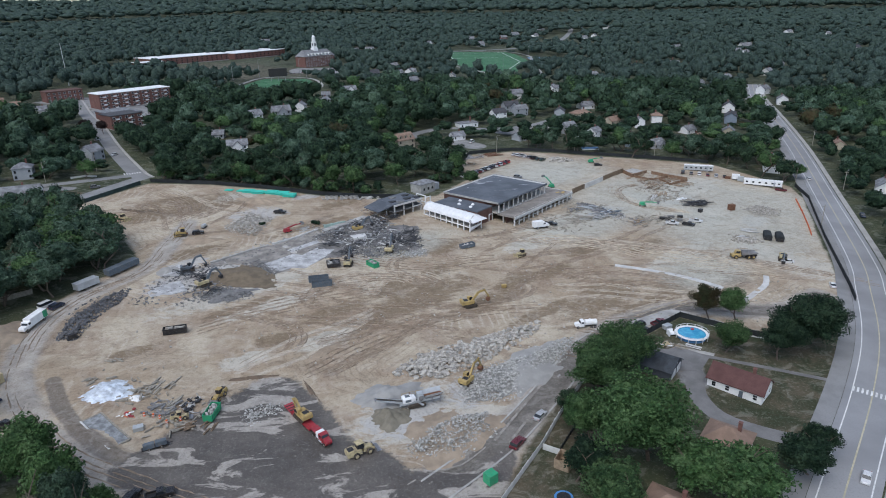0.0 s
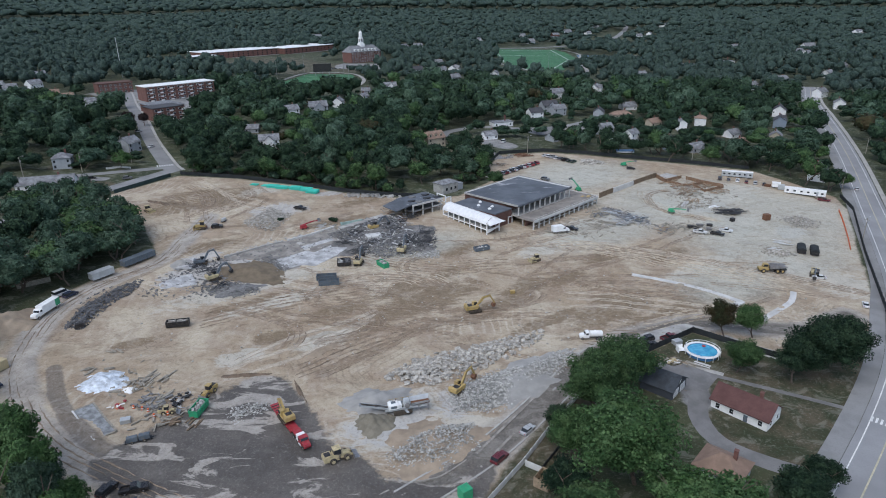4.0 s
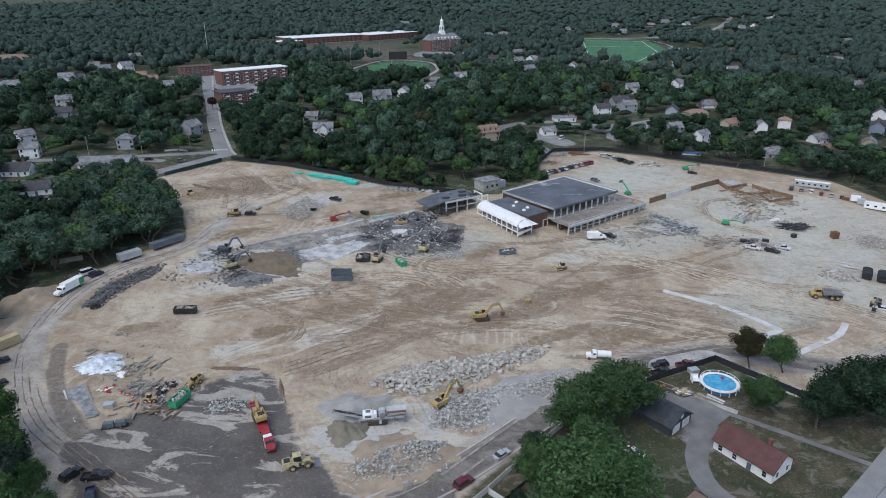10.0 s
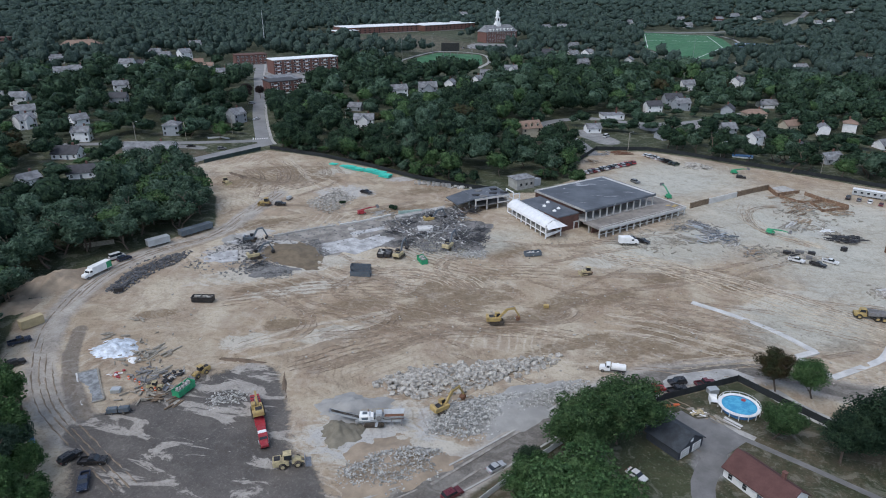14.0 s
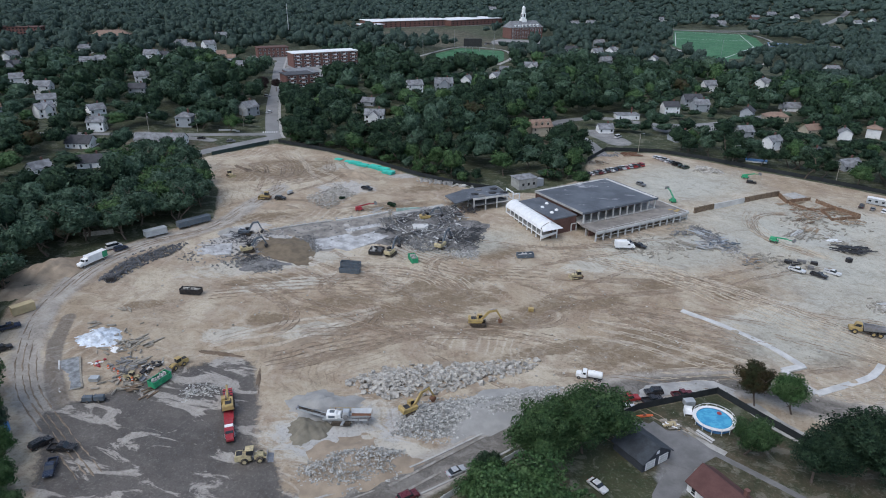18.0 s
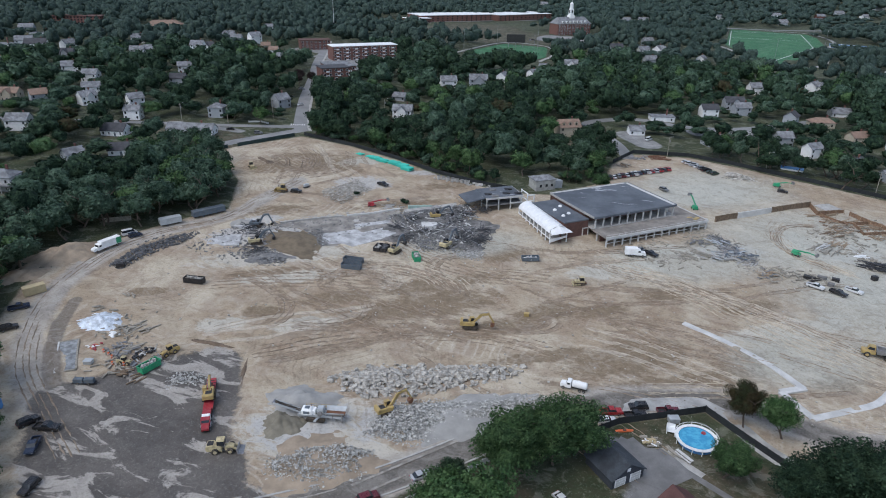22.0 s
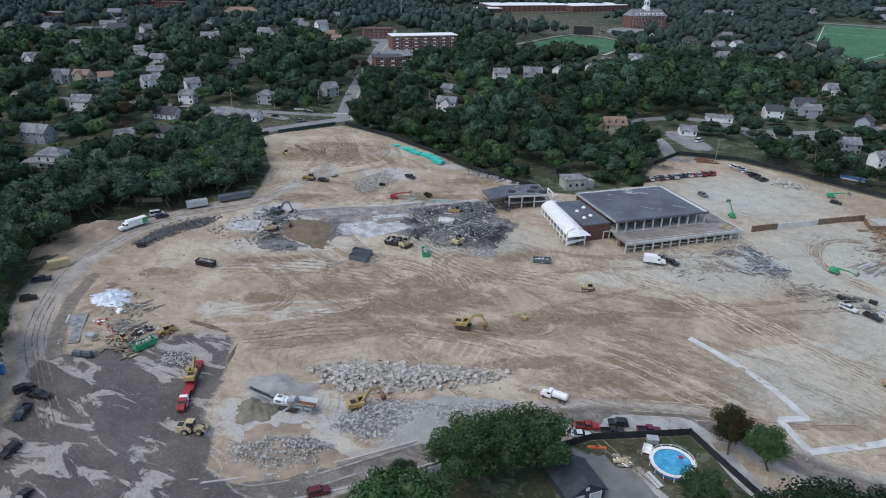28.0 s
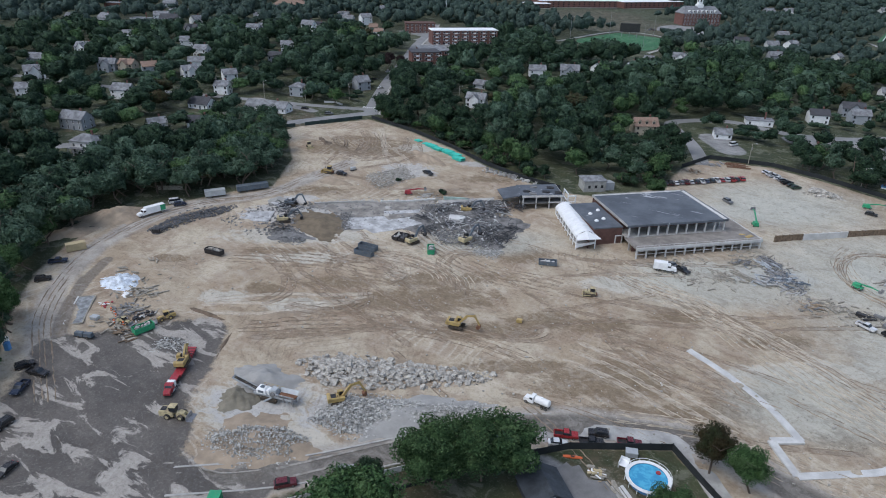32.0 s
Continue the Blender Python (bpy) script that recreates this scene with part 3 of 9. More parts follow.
DUST = [(84, 6, 24, 14), (100, 95, 50, 34), (55, 60, 40, 16), (60, 140, 40, 26), (120, 50, 40, 40), (-30, 40, 26, 10), (150, 80, 30, 40)]


def blob(x, y, spots):
    out = np.zeros(np.shape(x))
    for cx, cy, rx, ry in spots:
        c, s = 0.82, 0.57
        u, v = c * (x - cx) + s * (y - cy), -s * (x - cx) + c * (y - cy)
        out = np.maximum(out, 1.0 - 0.5 * np.sqrt((u / rx) ** 2 + (v / ry) ** 2))
    return np.clip(out, 0, 1)


def relief(x, y, sd):
    """Humps and hollows of the dug earth."""
    dig = np.clip(sd / 12, 0, 1) * (1 - np.clip(1.3 - seg_dist(x, y, PERIMETER) / 9, 0, 1))
    return dig * (0.28 * np.sin(x * 0.21 + np.sin(y * 0.13) * 2) * np.sin(y * 0.17 + 1) + 0.1 * np.sin(x * 0.9 + y * 0.5) * np.sin(y * 0.8 - x * 0.3))


def make_ground_sheet():
    xs = axis_steps(-200, 190, 1.3, -3600, 3600)
    ys = axis_steps(-130, 192, 1.3, -700, 4600)
    x, y = [q.ravel() for q in np.meshgrid(xs, ys)]
    sd = poly_sd(x, y, SITE)
    z = terrain(x, y) + relief(x, y, sd)
    # mounded earth round the north-west cut, and the sunk bank along the perimeter road
    z = z + 1.6 * np.exp(-(((x + 150) / 14) ** 2 + ((y - 84) / 6) ** 2)) - 0.9 * np.exp(-(((x + 140) / 10) ** 2 + ((y - 92) / 5) ** 2))
    inner = seg_dist(x, y, smooth_line(INNER_EDGE, 4))
    north = seg_dist(x, y, [(-118, 60), (-104, 62), (-88, 60), (-70, 72), (-60, 80)])
    z = z + 0.55 * np.exp(-(inner / 1.7) ** 2) * np.clip(sd / 4, 0, 1)
    nx, ny = len(xs), len(ys)
    i = np.arange(nx * ny).reshape(ny, nx)
    quads = np.stack([i[:-1, :-1], i[:-1, 1:], i[1:, 1:], i[1:, :-1]], -1).reshape(-1, 4)
    me = fast_mesh("ground", np.stack([x, y, z], 1), quads, GROUND, True)

    def attr(name, values):
        me.attributes.new(name, "FLOAT", "POINT").data.foreach_set("value", np.clip(values, 0, 1).astype(np.float32))

    edge = lambda d, w=8.0: 0.5 + d / (2 * w)
    attr("site", edge(sd))
    attr("tar", edge(poly_sd(x, y, YARD)))
    attr("lane", edge(3.4 - seg_dist(x, y, smooth_line(ACCESS)), 5.0))
    attr("gravel", edge(np.maximum.reduce([4.2 - seg_dist(x, y, smooth_line(PERIMETER)), 6.0 - seg_dist(x, y, smooth_line(ACCESS)), 7 - np.hypot(x - 100, y + 28)])))
    attr("berm", np.clip(1.25 - np.minimum(inner, north) / 1.9, 0, 1))
    attr("wet", np.clip(1.1 - seg_dist(x, y, smooth_line(WET_TRACK, 4)) / 3.6, 0, 1))
    attr("damp", blob(x, y, DAMP))
    attr("pale", blob(x, y, PALE))
    attr("stone", blob(x, y, STONE))
    attr("dust", blob(x, y, DUST))
    ruts = np.zeros(len(x))
    near = sd > 0
    for line in RUTS:
        d = np.full(len(x), 99.0)
        d[near] = seg_dist(x[near], y[near], line)
        ruts = np.maximum(ruts, np.clip(1.1 - d / 1.35, 0, 1))
    attr("ruts", ruts)
    ruts = np.zeros(len(x))
    for line in PALE_RUTS:
        d = np.full(len(x), 99.0)
        d[near] = seg_dist(x[near], y[near], line)
        ruts = np.maximum(ruts, np.clip(1.1 - d / 1.35, 0, 1))
    attr("pale_ruts", ruts)
    attr("washed", np.clip(1.4 - seg_dist(x, y, [(-90, -62), (-75, -52), (-66, -58)]) / 9, 0, 1) + 0.6 * np.clip((-92 - y) / 14, 0, 1))
    lawn = np.maximum.reduce([poly_sd(x, y, HOUSE_LOT), poly_sd(x, y, [(-190, 128), (-165, 108), (-185, 92), (-240, 110), (-240, 135)]), poly_sd(x, y, SCHOOL_LOT),
                              3 - seg_dist(x, y, [(-30, -112), (-8, -90), (10, -72)]) + 5, poly_sd(x, y, [(0, 180), (12, 215), (-10, 235), (-30, 190)])])
    for hx, hy, *_ in HOUSES:
        lawn = np.maximum(lawn, 8 - np.hypot(x - hx, y - hy))
    attr("lawn", edge(lawn))
    paved = np.maximum.reduce([poly_sd(x, y, APT_LOT), 4 - seg_dist(x, y, [(30, -52), (42, -54), (40, -66)]), 3 - seg_dist(x, y, [(-235, 128), (-190, 128)]),
                               poly_sd(x, y, [(-140, 640), (-60, 640), (-50, 730), (-120, 745)]), 8 - seg_dist(x, y, [(30, 205), (18, 222)]), 9 - seg_dist(x, y, [(60, 246), (96, 262)])])
    attr("paved", edge(paved))
    attr("turf", edge(np.maximum(poly_sd(x, y, FIELD), poly_sd(x, y, BALL_FIELD))))
    return setting("ground", me, GROUND, "bare tan and brown earth of a cleared site among woodland and lawns", "ground")


def strip(line, width, lift, side=0.0, step=3.0, thick=0.0, closed=None):
    """A draped band along a line; side: metres to its right."""
    pts = smooth_line(line, step)
    sh = Shape()
    left, right = [], []
    for k, (px, py) in enumerate(pts):
        ax, ay = pts[max(0, k - 1)]
        bx, by = pts[min(len(pts) - 1, k + 1)]
        d = math.hypot(bx - ax, by - ay)
        nx, ny = (by - ay) / d, -(bx - ax) / d
        for store, o in ((left, side - width / 2), (right, side + width / 2)):
            store.append((px + nx * o, py + ny * o, gz(px + nx * o, py + ny * o) + lift))
    if thick:
        for k in range(len(pts) - 1):
            low = [Vector(q) - Vector((0, 0, thick)) for q in (left[k], right[k], right[k + 1], left[k + 1])]
            sh.hexa(low, [left[k], right[k], right[k + 1], left[k + 1]])
    else:
        n = len(left)
        sh.add(left + right, [(k, n + k, n + k + 1, k + 1) for k in range(n - 1)])
    return sh


# ---- houses: x, y, turn, width, depth, storeys, wall, roof, style ----
HOUSES = [
    (-220, 150, 15, 9, 8, 2, GREYW, SHINGLE, "hip"), (-219, 71, 30, 12, 8, 1, WHITE, SLATE, "gable"),
    (-235, 56, 70, 9, 7, 1, WHITE, SHINGLE, "gable"), (-408, 440, 20, 14, 10, 2, WHITE, SHINGLE, "gable"), (-331, 166, 40, 11, 8, 2, WHITE, SHINGLE, "gable"),
    (-281, 150, 60, 9, 8, 2, WHITE, SHINGLE, "gable"), (-119, 199, 10, 12, 8, 2, WHITE, SHINGLE, "cross"), (-104, 322, 20, 14, 10, 2, GREYW, SHINGLE, "cross"),
    (-90, 347, 80, 9, 8, 2, WHITE, SHINGLE, "gable"), (-49, 448, 10, 12, 9, 2, WHITE, SHINGLE, "cross"), (-72, 434, 0, 8, 7, 1, GREYW, SHINGLE, "gable"),
    (-17, 207, 30, 13, 10, 2, TANW, SHINGLE_TAN, "dormer"), (36, 268, 15, 15, 9, 1, WHITE, SHINGLE, "flat"), (66, 295, 20, 11, 8, 2, WHITE, SLATE, "gable"),
    (67, 222, 35, 14, 8, 1, GREYW, SHINGLE, "gable"), (105, 239, 20, 9, 8, 2, GREYW, SHINGLE, "gable"), (156, 345, 10, 13, 9, 1, WHITE, SHINGLE, "gable"),
    (152, 274, 30, 11, 8, 1, TANW, SHINGLE_TAN, "gable"), (168, 260, 80, 9, 7, 2, WHITE, SHINGLE, "gable"), (190, 277, 70, 8, 8, 2, WHITE, SHINGLE_TAN, "hip"),
    (136, 200, 70, 10, 8, 2, BLUEW, SLATE, "gable"), (151, 196, 30, 12, 8, 1, GREYW, SHINGLE, "cross"), (196, 238, 30, 11, 8, 1, WHITE, SHINGLE, "gable"),
    (-139, 244, 0, 9, 7, 1, GREYW, SHINGLE, "gable"), (274, 316, 60, 12, 10, 2, WHITE, SLATE, "gable"), (250, 272, 60, 14, 9, 2, BLUEW, SLATE, "dormer"),
    (368, 411, 30, 12, 9, 2, WHITE, SHINGLE, "gable"), (345, 346, 60, 11, 9, 2, WHITE, SHINGLE, "gable"), (422, 725, 10, 26, 12, 2, WHITE, SHINGLE, "flat"),
    (700, 980, 10, 24, 14, 2, WHITE, SHINGLE, "gable"), (606, 829, 40, 18, 12, 2, WHITE, SHINGLE, "gable"), (322, 832, 20, 20, 9, 1, WHITE, SHINGLE, "gable"),
    (238, 1240, 10, 16, 14, 2, GREYW, SHINGLE, "gable"), (516, 1358, 20, 16, 12, 2, WHITE, SHINGLE, "gable"), (560, 1409, 60, 20, 12, 2, WHITE, SHINGLE, "gable"),
    (276, 183, 60, 11, 8, 1, TANW, SHINGLE_TAN, "gable"), (196, 136, 58, 13, 9, 2, WHITE, SHINGLE, "gable"), (228, 86, 50, 15, 9, 2, WHITE, SHINGLE, "gable"),
    (-71, 376, 60, 8, 7, 2, WHITE, SHINGLE, "gable"), (-123, 304, 30, 12, 9, 2, WHITE, SHINGLE, "gable"), (-230, 14, 20, 12, 9, 2, WHITE, SHINGLE, "porch"),
    (-268, 33, 15, 14, 9, 2, GREYW, SHINGLE, "gable"), (-350, 55, 40, 12, 8, 2, WHITE, SHINGLE, "gable"), (-375, 126, 30, 12, 9, 2, GREYW, SHINGLE, "cross"),
    (-344, 136, 60, 10, 8, 2, GREYW, SHINGLE_TAN, "gable"), (-448, 157, 20, 14, 10, 2, WHITE, SHINGLE, "cross"), (-570, 300, 10, 22, 12, 2, WHITE, SHINGLE, "flat"),
    (-548, 318, 30, 20, 12, 2, WHITE, SLATE, "gable"), (-522, 330, 80, 12, 10, 2, WHITE, SHINGLE, "gable"), (-435, 467, 20, 13, 10, 2, WHITE, SHINGLE, "cross"),
    (-390, 355, 20, 12, 10, 3, WHITE, SHINGLE, "gable"), (-199, 187, 65, 9, 9, 2, GREYW, SHINGLE, "gable"), (-357, 419, 30, 9, 8, 1, TANW, SHINGLE_TAN, "gable"),
    (-641, 268, 30, 12, 10, 2, WHITE, SHINGLE, "gable"), (-606, 283, 0, 14, 12, 2, GREYW, SHINGLE, "gable"), (-480, 220, 30, 12, 9, 2, WHITE, SHINGLE, "gable"),
    (-500, 400, 30, 13, 9, 2, WHITE, SHINGLE, "gable"), (-330, 260, 40, 11, 8, 2, WHITE, SHINGLE, "gable"), (-300, 215, 20, 11, 8, 2, GREYW, SLATE, "gable"),
    (20, 520, 30, 12, 9, 2, GREYW, SHINGLE, "gable"), (70, 560, 70, 10, 8, 2, WHITE, SHINGLE, "gable"), (10, 600, 30, 12, 9, 2, WHITE, SHINGLE, "gable"),
    (330, 470, 30, 11, 8, 2, WHITE, SHINGLE, "gable"), (470, 560, 30, 12, 9, 2, WHITE, SHINGLE, "gable"), (540, 640, 30, 12, 9, 2, GREYW, SHINGLE, "gable"),
    (-211, 114, 13, 26, 8, 1, WHITE, SHINGLE, "gable"), (118, 300, 70, 10, 8, 2, GREYW, SLATE, "gable"), (88, 312, 20, 11, 8, 2, GREYW, SHINGLE, "gable"), (225, 232, 60, 10, 8, 1, TANW, SHINGLE, "gable"),
    (-20, 605, 20, 14, 10, 2, GREYW, SLATE, "gable"), (27, 618, 60, 13, 10, 2, WHITE, SHINGLE, "cross"), (107, 403, 20, 13, 9, 2, WHITE, SHINGLE, "gable"),
    (137, 304, 10, 15, 9, 1, TANW, SHINGLE_TAN, "hip"), (186, 209, 30, 12, 8, 1, TANW, SHINGLE_TAN, "gable"), (118, 222, 40, 9, 7, 2, WHITE, SHINGLE, "gable"),
    (22, 226, 20, 9, 7, 1, WHITE, SHINGLE, "gable"), (-422, 330, 30, 13, 9, 2, WHITE, SHINGLE, "gable"), (-367, 202, 20, 11, 9, 2, WHITE, SHINGLE, "gable"),
    (-312, 143, 70, 10, 8, 2, WHITE, SHINGLE, "cross"), (-260, 125, 20, 9, 7, 2, WHITE, SHINGLE, "gable"), (-246, 96, 12, 13, 9, 1, WHITE, SLATE, "gable"),
    (247, 1415, 10, 20, 14, 2, WHITE, SHINGLE, "gable"), (393, 1551, 20, 20, 14, 2, GREYW, SHINGLE, "gable"), (643, 1771, 20, 22, 16, 2, WHITE, SHINGLE, "gable"), (701, 1695, 50, 22, 16, 2, WHITE, SHINGLE, "cross"),
    (-231, 1334, 20, 20, 12, 2, WHITE, SHINGLE, "gable"), (-36, 1033, 40, 16, 11, 2, GREYW, SHINGLE, "gable"), (-617, 2034, 10, 40, 18, 2, WHITE, SHINGLE, "flat"), (-428, 1855, 30, 26, 16, 2, WHITE, SHINGLE, "gable"),
    (-197, 2208, 20, 30, 18, 2, WHITE, SHINGLE, "gable"), (-3, 1920, 10, 24, 16, 2, GREYW, SHINGLE, "gable"), (338, 1450, 20, 18, 12, 2, BRICK, SHINGLE, "gable"), (519, 1742, 30, 20, 14, 2, WHITE, SHINGLE, "cross"),
    (788, 1791, 40, 20, 14, 2, WHITE, SHINGLE, "gable"), (366, 721, 10, 18, 10, 1, WHITE, SHINGLE, "flat"), (578, 1013, 20, 16, 10, 2, GREYW, SHINGLE, "gable"), (990, 1273, 30, 26, 14, 2, WHITE, SHINGLE, "cross"),
    (1024, 1185, 20, 16, 12, 2, WHITE, SHINGLE, "gable"), (826, 850, 30, 18, 12, 2, WHITE, SLATE, "gable"), (623, 882, 20, 16, 10, 2, WHITE, SHINGLE, "gable"), (399, 536, 20, 16, 9, 1, GREYW, SHINGLE, "gable"),
    (257, 602, 20, 14, 9, 1, WHITE, SHINGLE, "gable"), (155, 442, 60, 13, 9, 2, WHITE, SHINGLE, "cross"), (-588, 546, 30, 46, 22, 1, GREYW, SHINGLE_TAN, "hip"), (-391, 372, 10, 12, 9, 2, WHITE, SLATE, "cross"),
    (-430, 320, 30, 12, 8, 2, WHITE, SHINGLE, "gable"), (-331, 392, 20, 9, 8, 1, WHITE, SHINGLE_TAN, "gable"), (-387, 445, 60, 12, 10, 3, WHITE, SHINGLE, "gable"), (-444, 564, 40, 13, 10, 2, WHITE, SHINGLE, "gable"),
    (-289, 340, 20, 10, 8, 2, WHITE, SHINGLE, "gable"), (127, 1261, 30, 16, 12, 2, WHITE, SHINGLE, "cross"), (330, 1423, 10, 18, 12, 1, BRICK, SHINGLE, "flat"), (430, 1487, 30, 16, 12, 2, WHITE, SHINGLE, "gable"),
    (508, 1730, 40, 18, 14, 2, WHITE, SHINGLE, "gable"), (84, 329, 15, 13, 9, 2, GREYW, SLATE, "cross"), (11, 703, 30, 13, 9, 2, GREYW, SHINGLE, "gable"), (-9, 1058, 10, 16, 11, 2, WHITE, SHINGLE, "gable"),
    (-363, 133, 20, 11, 8, 2, TANW, SHINGLE_TAN, "cross"), (-581, 333, 40, 16, 11, 2, WHITE, SHINGLE, "gable"), (-714, 370, 20, 22, 14, 3, BRICK, SHINGLE, "flat"), (-692, 433, 30, 16, 11, 2, GREYW, SHINGLE, "gable"),
    (-619, 388, 20, 22, 11, 2, WHITE, SHINGLE, "flat"), (-448, 119, 30, 14, 10, 1, GREYW, SHINGLE, "gable"), (-410, 225, 40, 12, 9, 2, WHITE, SHINGLE, "gable"), (-470, 280, 20, 12, 9, 2, GREYW, SLATE, "cross"),
    (-300, 84, 20, 12, 9, 2, WHITE, SHINGLE, "gable"), (-395, 85, 60, 12, 9, 2, WHITE, SHINGLE, "cross"),
]


def windows_on(house, w, d, h, storeys, base=0.0):
    """Sash windows on the four walls, each with frame and pane."""
    pane = Shape().box(0, 0, 0, 0.95, 0.08, 1.35)
    frame = Shape().box(-0.56, 0, -0.08, 0.14, 0.14, 1.5).box(0.56, 0, -0.08, 0.14, 0.14, 1.5).box(0, 0, 1.34, 1.26, 0.14, 0.14).box(0, 0, -0.14, 1.3, 0.2, 0.12).box(0, 0, 0.64, 1.0, 0.11, 0.06)
    if "pane" not in MESHES:
        MESHES["pane"], MESHES["frame"] = pane.mesh("pane", GLASS), frame.mesh("frame", WHITE)
    for s in range(storeys):
        for face in range(4):
            out = house.matrix_basis.to_3x3() @ Vector(((0, -1, 0), (1, 0, 0), (0, 1, 0), (-1, 0, 0))[face])
            home = Vector((10, -230, 0)) - house.matrix_basis.translation
            if out.dot(home.normalized()) < -0.2:
                continue
            run = w if face % 2 == 0 else d
            n = max(1, int(run / 3.2))
            for k in range(n):
                u = (k + 0.5) / n * run - run / 2
                if face % 2 == 0:
                    at, turn = (u, (-1 if face == 0 else 1) * d / 2, base + 0.95 + 2.75 * s), 0
                else:
                    at, turn = ((1 if face == 1 else -1) * w / 2, u, base + 0.95 + 2.75 * s), 90
                if s == 0 and face == 0 and k == n // 2:
                    part("door", Shape().box(0, 0, -0.85, 1.0, 0.12, 2.05).box(0, -0.3, -0.95, 1.5, 0.9, 0.14), SLATE_BLUE, house, "", at, turn)
                    continue
                win = part("window", MESHES["frame"], WHITE, house, "", at, turn)
                part("pane", MESHES["pane"], GLASS, win)


MESHES = {}


def gable_roof(sh, w, d, h, rise, over=0.45, thick=0.22, axis="x"):
    a, b = (w, d) if axis == "x" else (d, w)
    prof = [(-b / 2 - over, h - over * rise / (b / 2)), (0, h + rise), (b / 2 + over, h - over * rise / (b / 2)), (b / 2 + over, h - over * rise / (b / 2) - thick),
            (0, h + rise - thick), (-b / 2 - over, h - over * rise / (b / 2) - thick)]
    return sh.extrude(prof, -a / 2 - over, a / 2 + over, axis)


def house(x, y, turn, w, d, storeys, wall, roof, style, far=False):
    words = {WHITE: "white", GREYW: "grey", BLUEW: "blue-grey", TANW: "beige", BRICK: "brick"}[wall]
    tone = {SHINGLE: "grey", SLATE: "dark", SHINGLE_TAN: "tan", SHINGLE_RED: "brown-red"}[roof]
    shape = {"hip": "hipped", "flat": "flat", "cross": "cross-gabled", "dormer": "dormered gable", "porch": "hipped", "gable": "gabled"}[style]
    ob = thing("house", x, y, turn, f"{storeys}-storey {words} clapboard house with a {tone} {shape} roof", "house", z=gz(x, y) - 0.3)
    h = 0.5 + 2.75 * storeys
    rise = d * 0.36
    body = Shape()
    if style in ("hip", "porch", "flat"):
        body.box(0, 0, 0, w, d, h)
    else:
        body.extrude([(-d / 2, 0), (d / 2, 0), (d / 2, h), (0, h + rise - 0.1), (-d / 2, h)], -w / 2, w / 2, "x")
    part("wall", body, wall, ob)
    rf = Shape()
    if style in ("hip", "porch"):
        rf.box(0, 0, h, w + 1.0, d + 1.0, 0.18).box(0, 0, h + 0.18, w + 0.9, d + 0.9, rise * 0.8, top=max(0.05, (w - d) / w + 0.08), topy=0.06)
    elif style == "flat":
        rf.box(0, 0, h, w + 0.8, d + 0.8, 0.35, cut=0.1)
    else:
        gable_roof(rf, w, d, h, rise)
    roof_ob = part("roof", rf, roof, ob)
    if style == "cross":
        q = Shape()
        q.extrude([(-w * 0.22, 0), (w * 0.22, 0), (w * 0.22, h), (0, h + rise * 0.85), (-w * 0.22, h)], -d / 2 - 2.2, 0, "y")
        part("wing", q, wall, ob)
        r = w * 0.22
        q = Shape().extrude([(-r - 0.4, h - 0.35), (0, h + rise * 0.85 + 0.18), (r + 0.4, h - 0.35), (r + 0.4, h - 0.55), (0, h + rise * 0.85 - 0.02), (-r - 0.4, h - 0.55)], -d / 2 - 2.6, 0, "y")
        part("roof", q, roof, ob)
        win = part("window", Shape().box(0, -d / 2 - 2.2, 1.4, 1.6, 0.12, 1.5), WHITE, ob)
        part("pane", Shape().box(0, -d / 2 - 2.25, 1.5, 1.35, 0.12, 1.3), GLASS, win)
    if style == "dormer":
        for k in (-0.3, 0, 0.3):
            dm = part("dormer", Shape().extrude([(k * w - 0.8, h), (k * w + 0.8, h), (k * w + 0.8, h + rise * 0.6), (k * w, h + rise * 0.6 + 0.7), (k * w - 0.8, h + rise * 0.6)], -d * 0.4, 0, "y"), wall, ob)
            part("pane", Shape().box(k * w, -d * 0.4, h + 0.7, 0.9, 0.1, 1.1), GLASS, dm)
            part("dormer_roof", Shape().extrude([(k * w - 1.05, h + rise * 0.6 - 0.1), (k * w, h + rise * 0.6 + 0.85), (k * w + 1.05, h + rise * 0.6 - 0.1), (k * w, h + rise * 0.6 + 0.65)], -d * 0.4 - 0.3, 0, "y"), roof, ob)
    if style == "porch":
        part("porch_roof", Shape().box(0, -d / 2 - 1.3, 3.0, w, 2.8, 0.25), roof, ob)
        for k in range(5):
            part("column", Shape().tube((-w / 2 + 0.3 + k * (w - 0.6) / 4, -d / 2 - 2.5, 0), (-w / 2 + 0.3 + k * (w - 0.6) / 4, -d / 2 - 2.5, 3.0), 0.16), WHITE, ob)
    part("chimney", Shape().box(w * 0.22, d * 0.1, h, 0.8, 0.8, rise + 1.0).box(w * 0.22, d * 0.1, h + rise + 1.0, 0.95, 0.95, 0.15), BRICK, ob)
    if not far:
        windows_on(ob, w, d, h, storeys)
    else:
        for s in range(storeys):
            for sx in np.linspace(-w * 0.36, w * 0.36, 2):
                part("window", Shape().box(sx, -d / 2, 1.0 + 2.75 * s, 1.0, 0.14, 1.4), GLASS, ob)
            part("window", Shape().box(w / 2, 0, 1.0 + 2.75 * s, 0.14, 1.0, 1.4), GLASS, ob)
    return ob


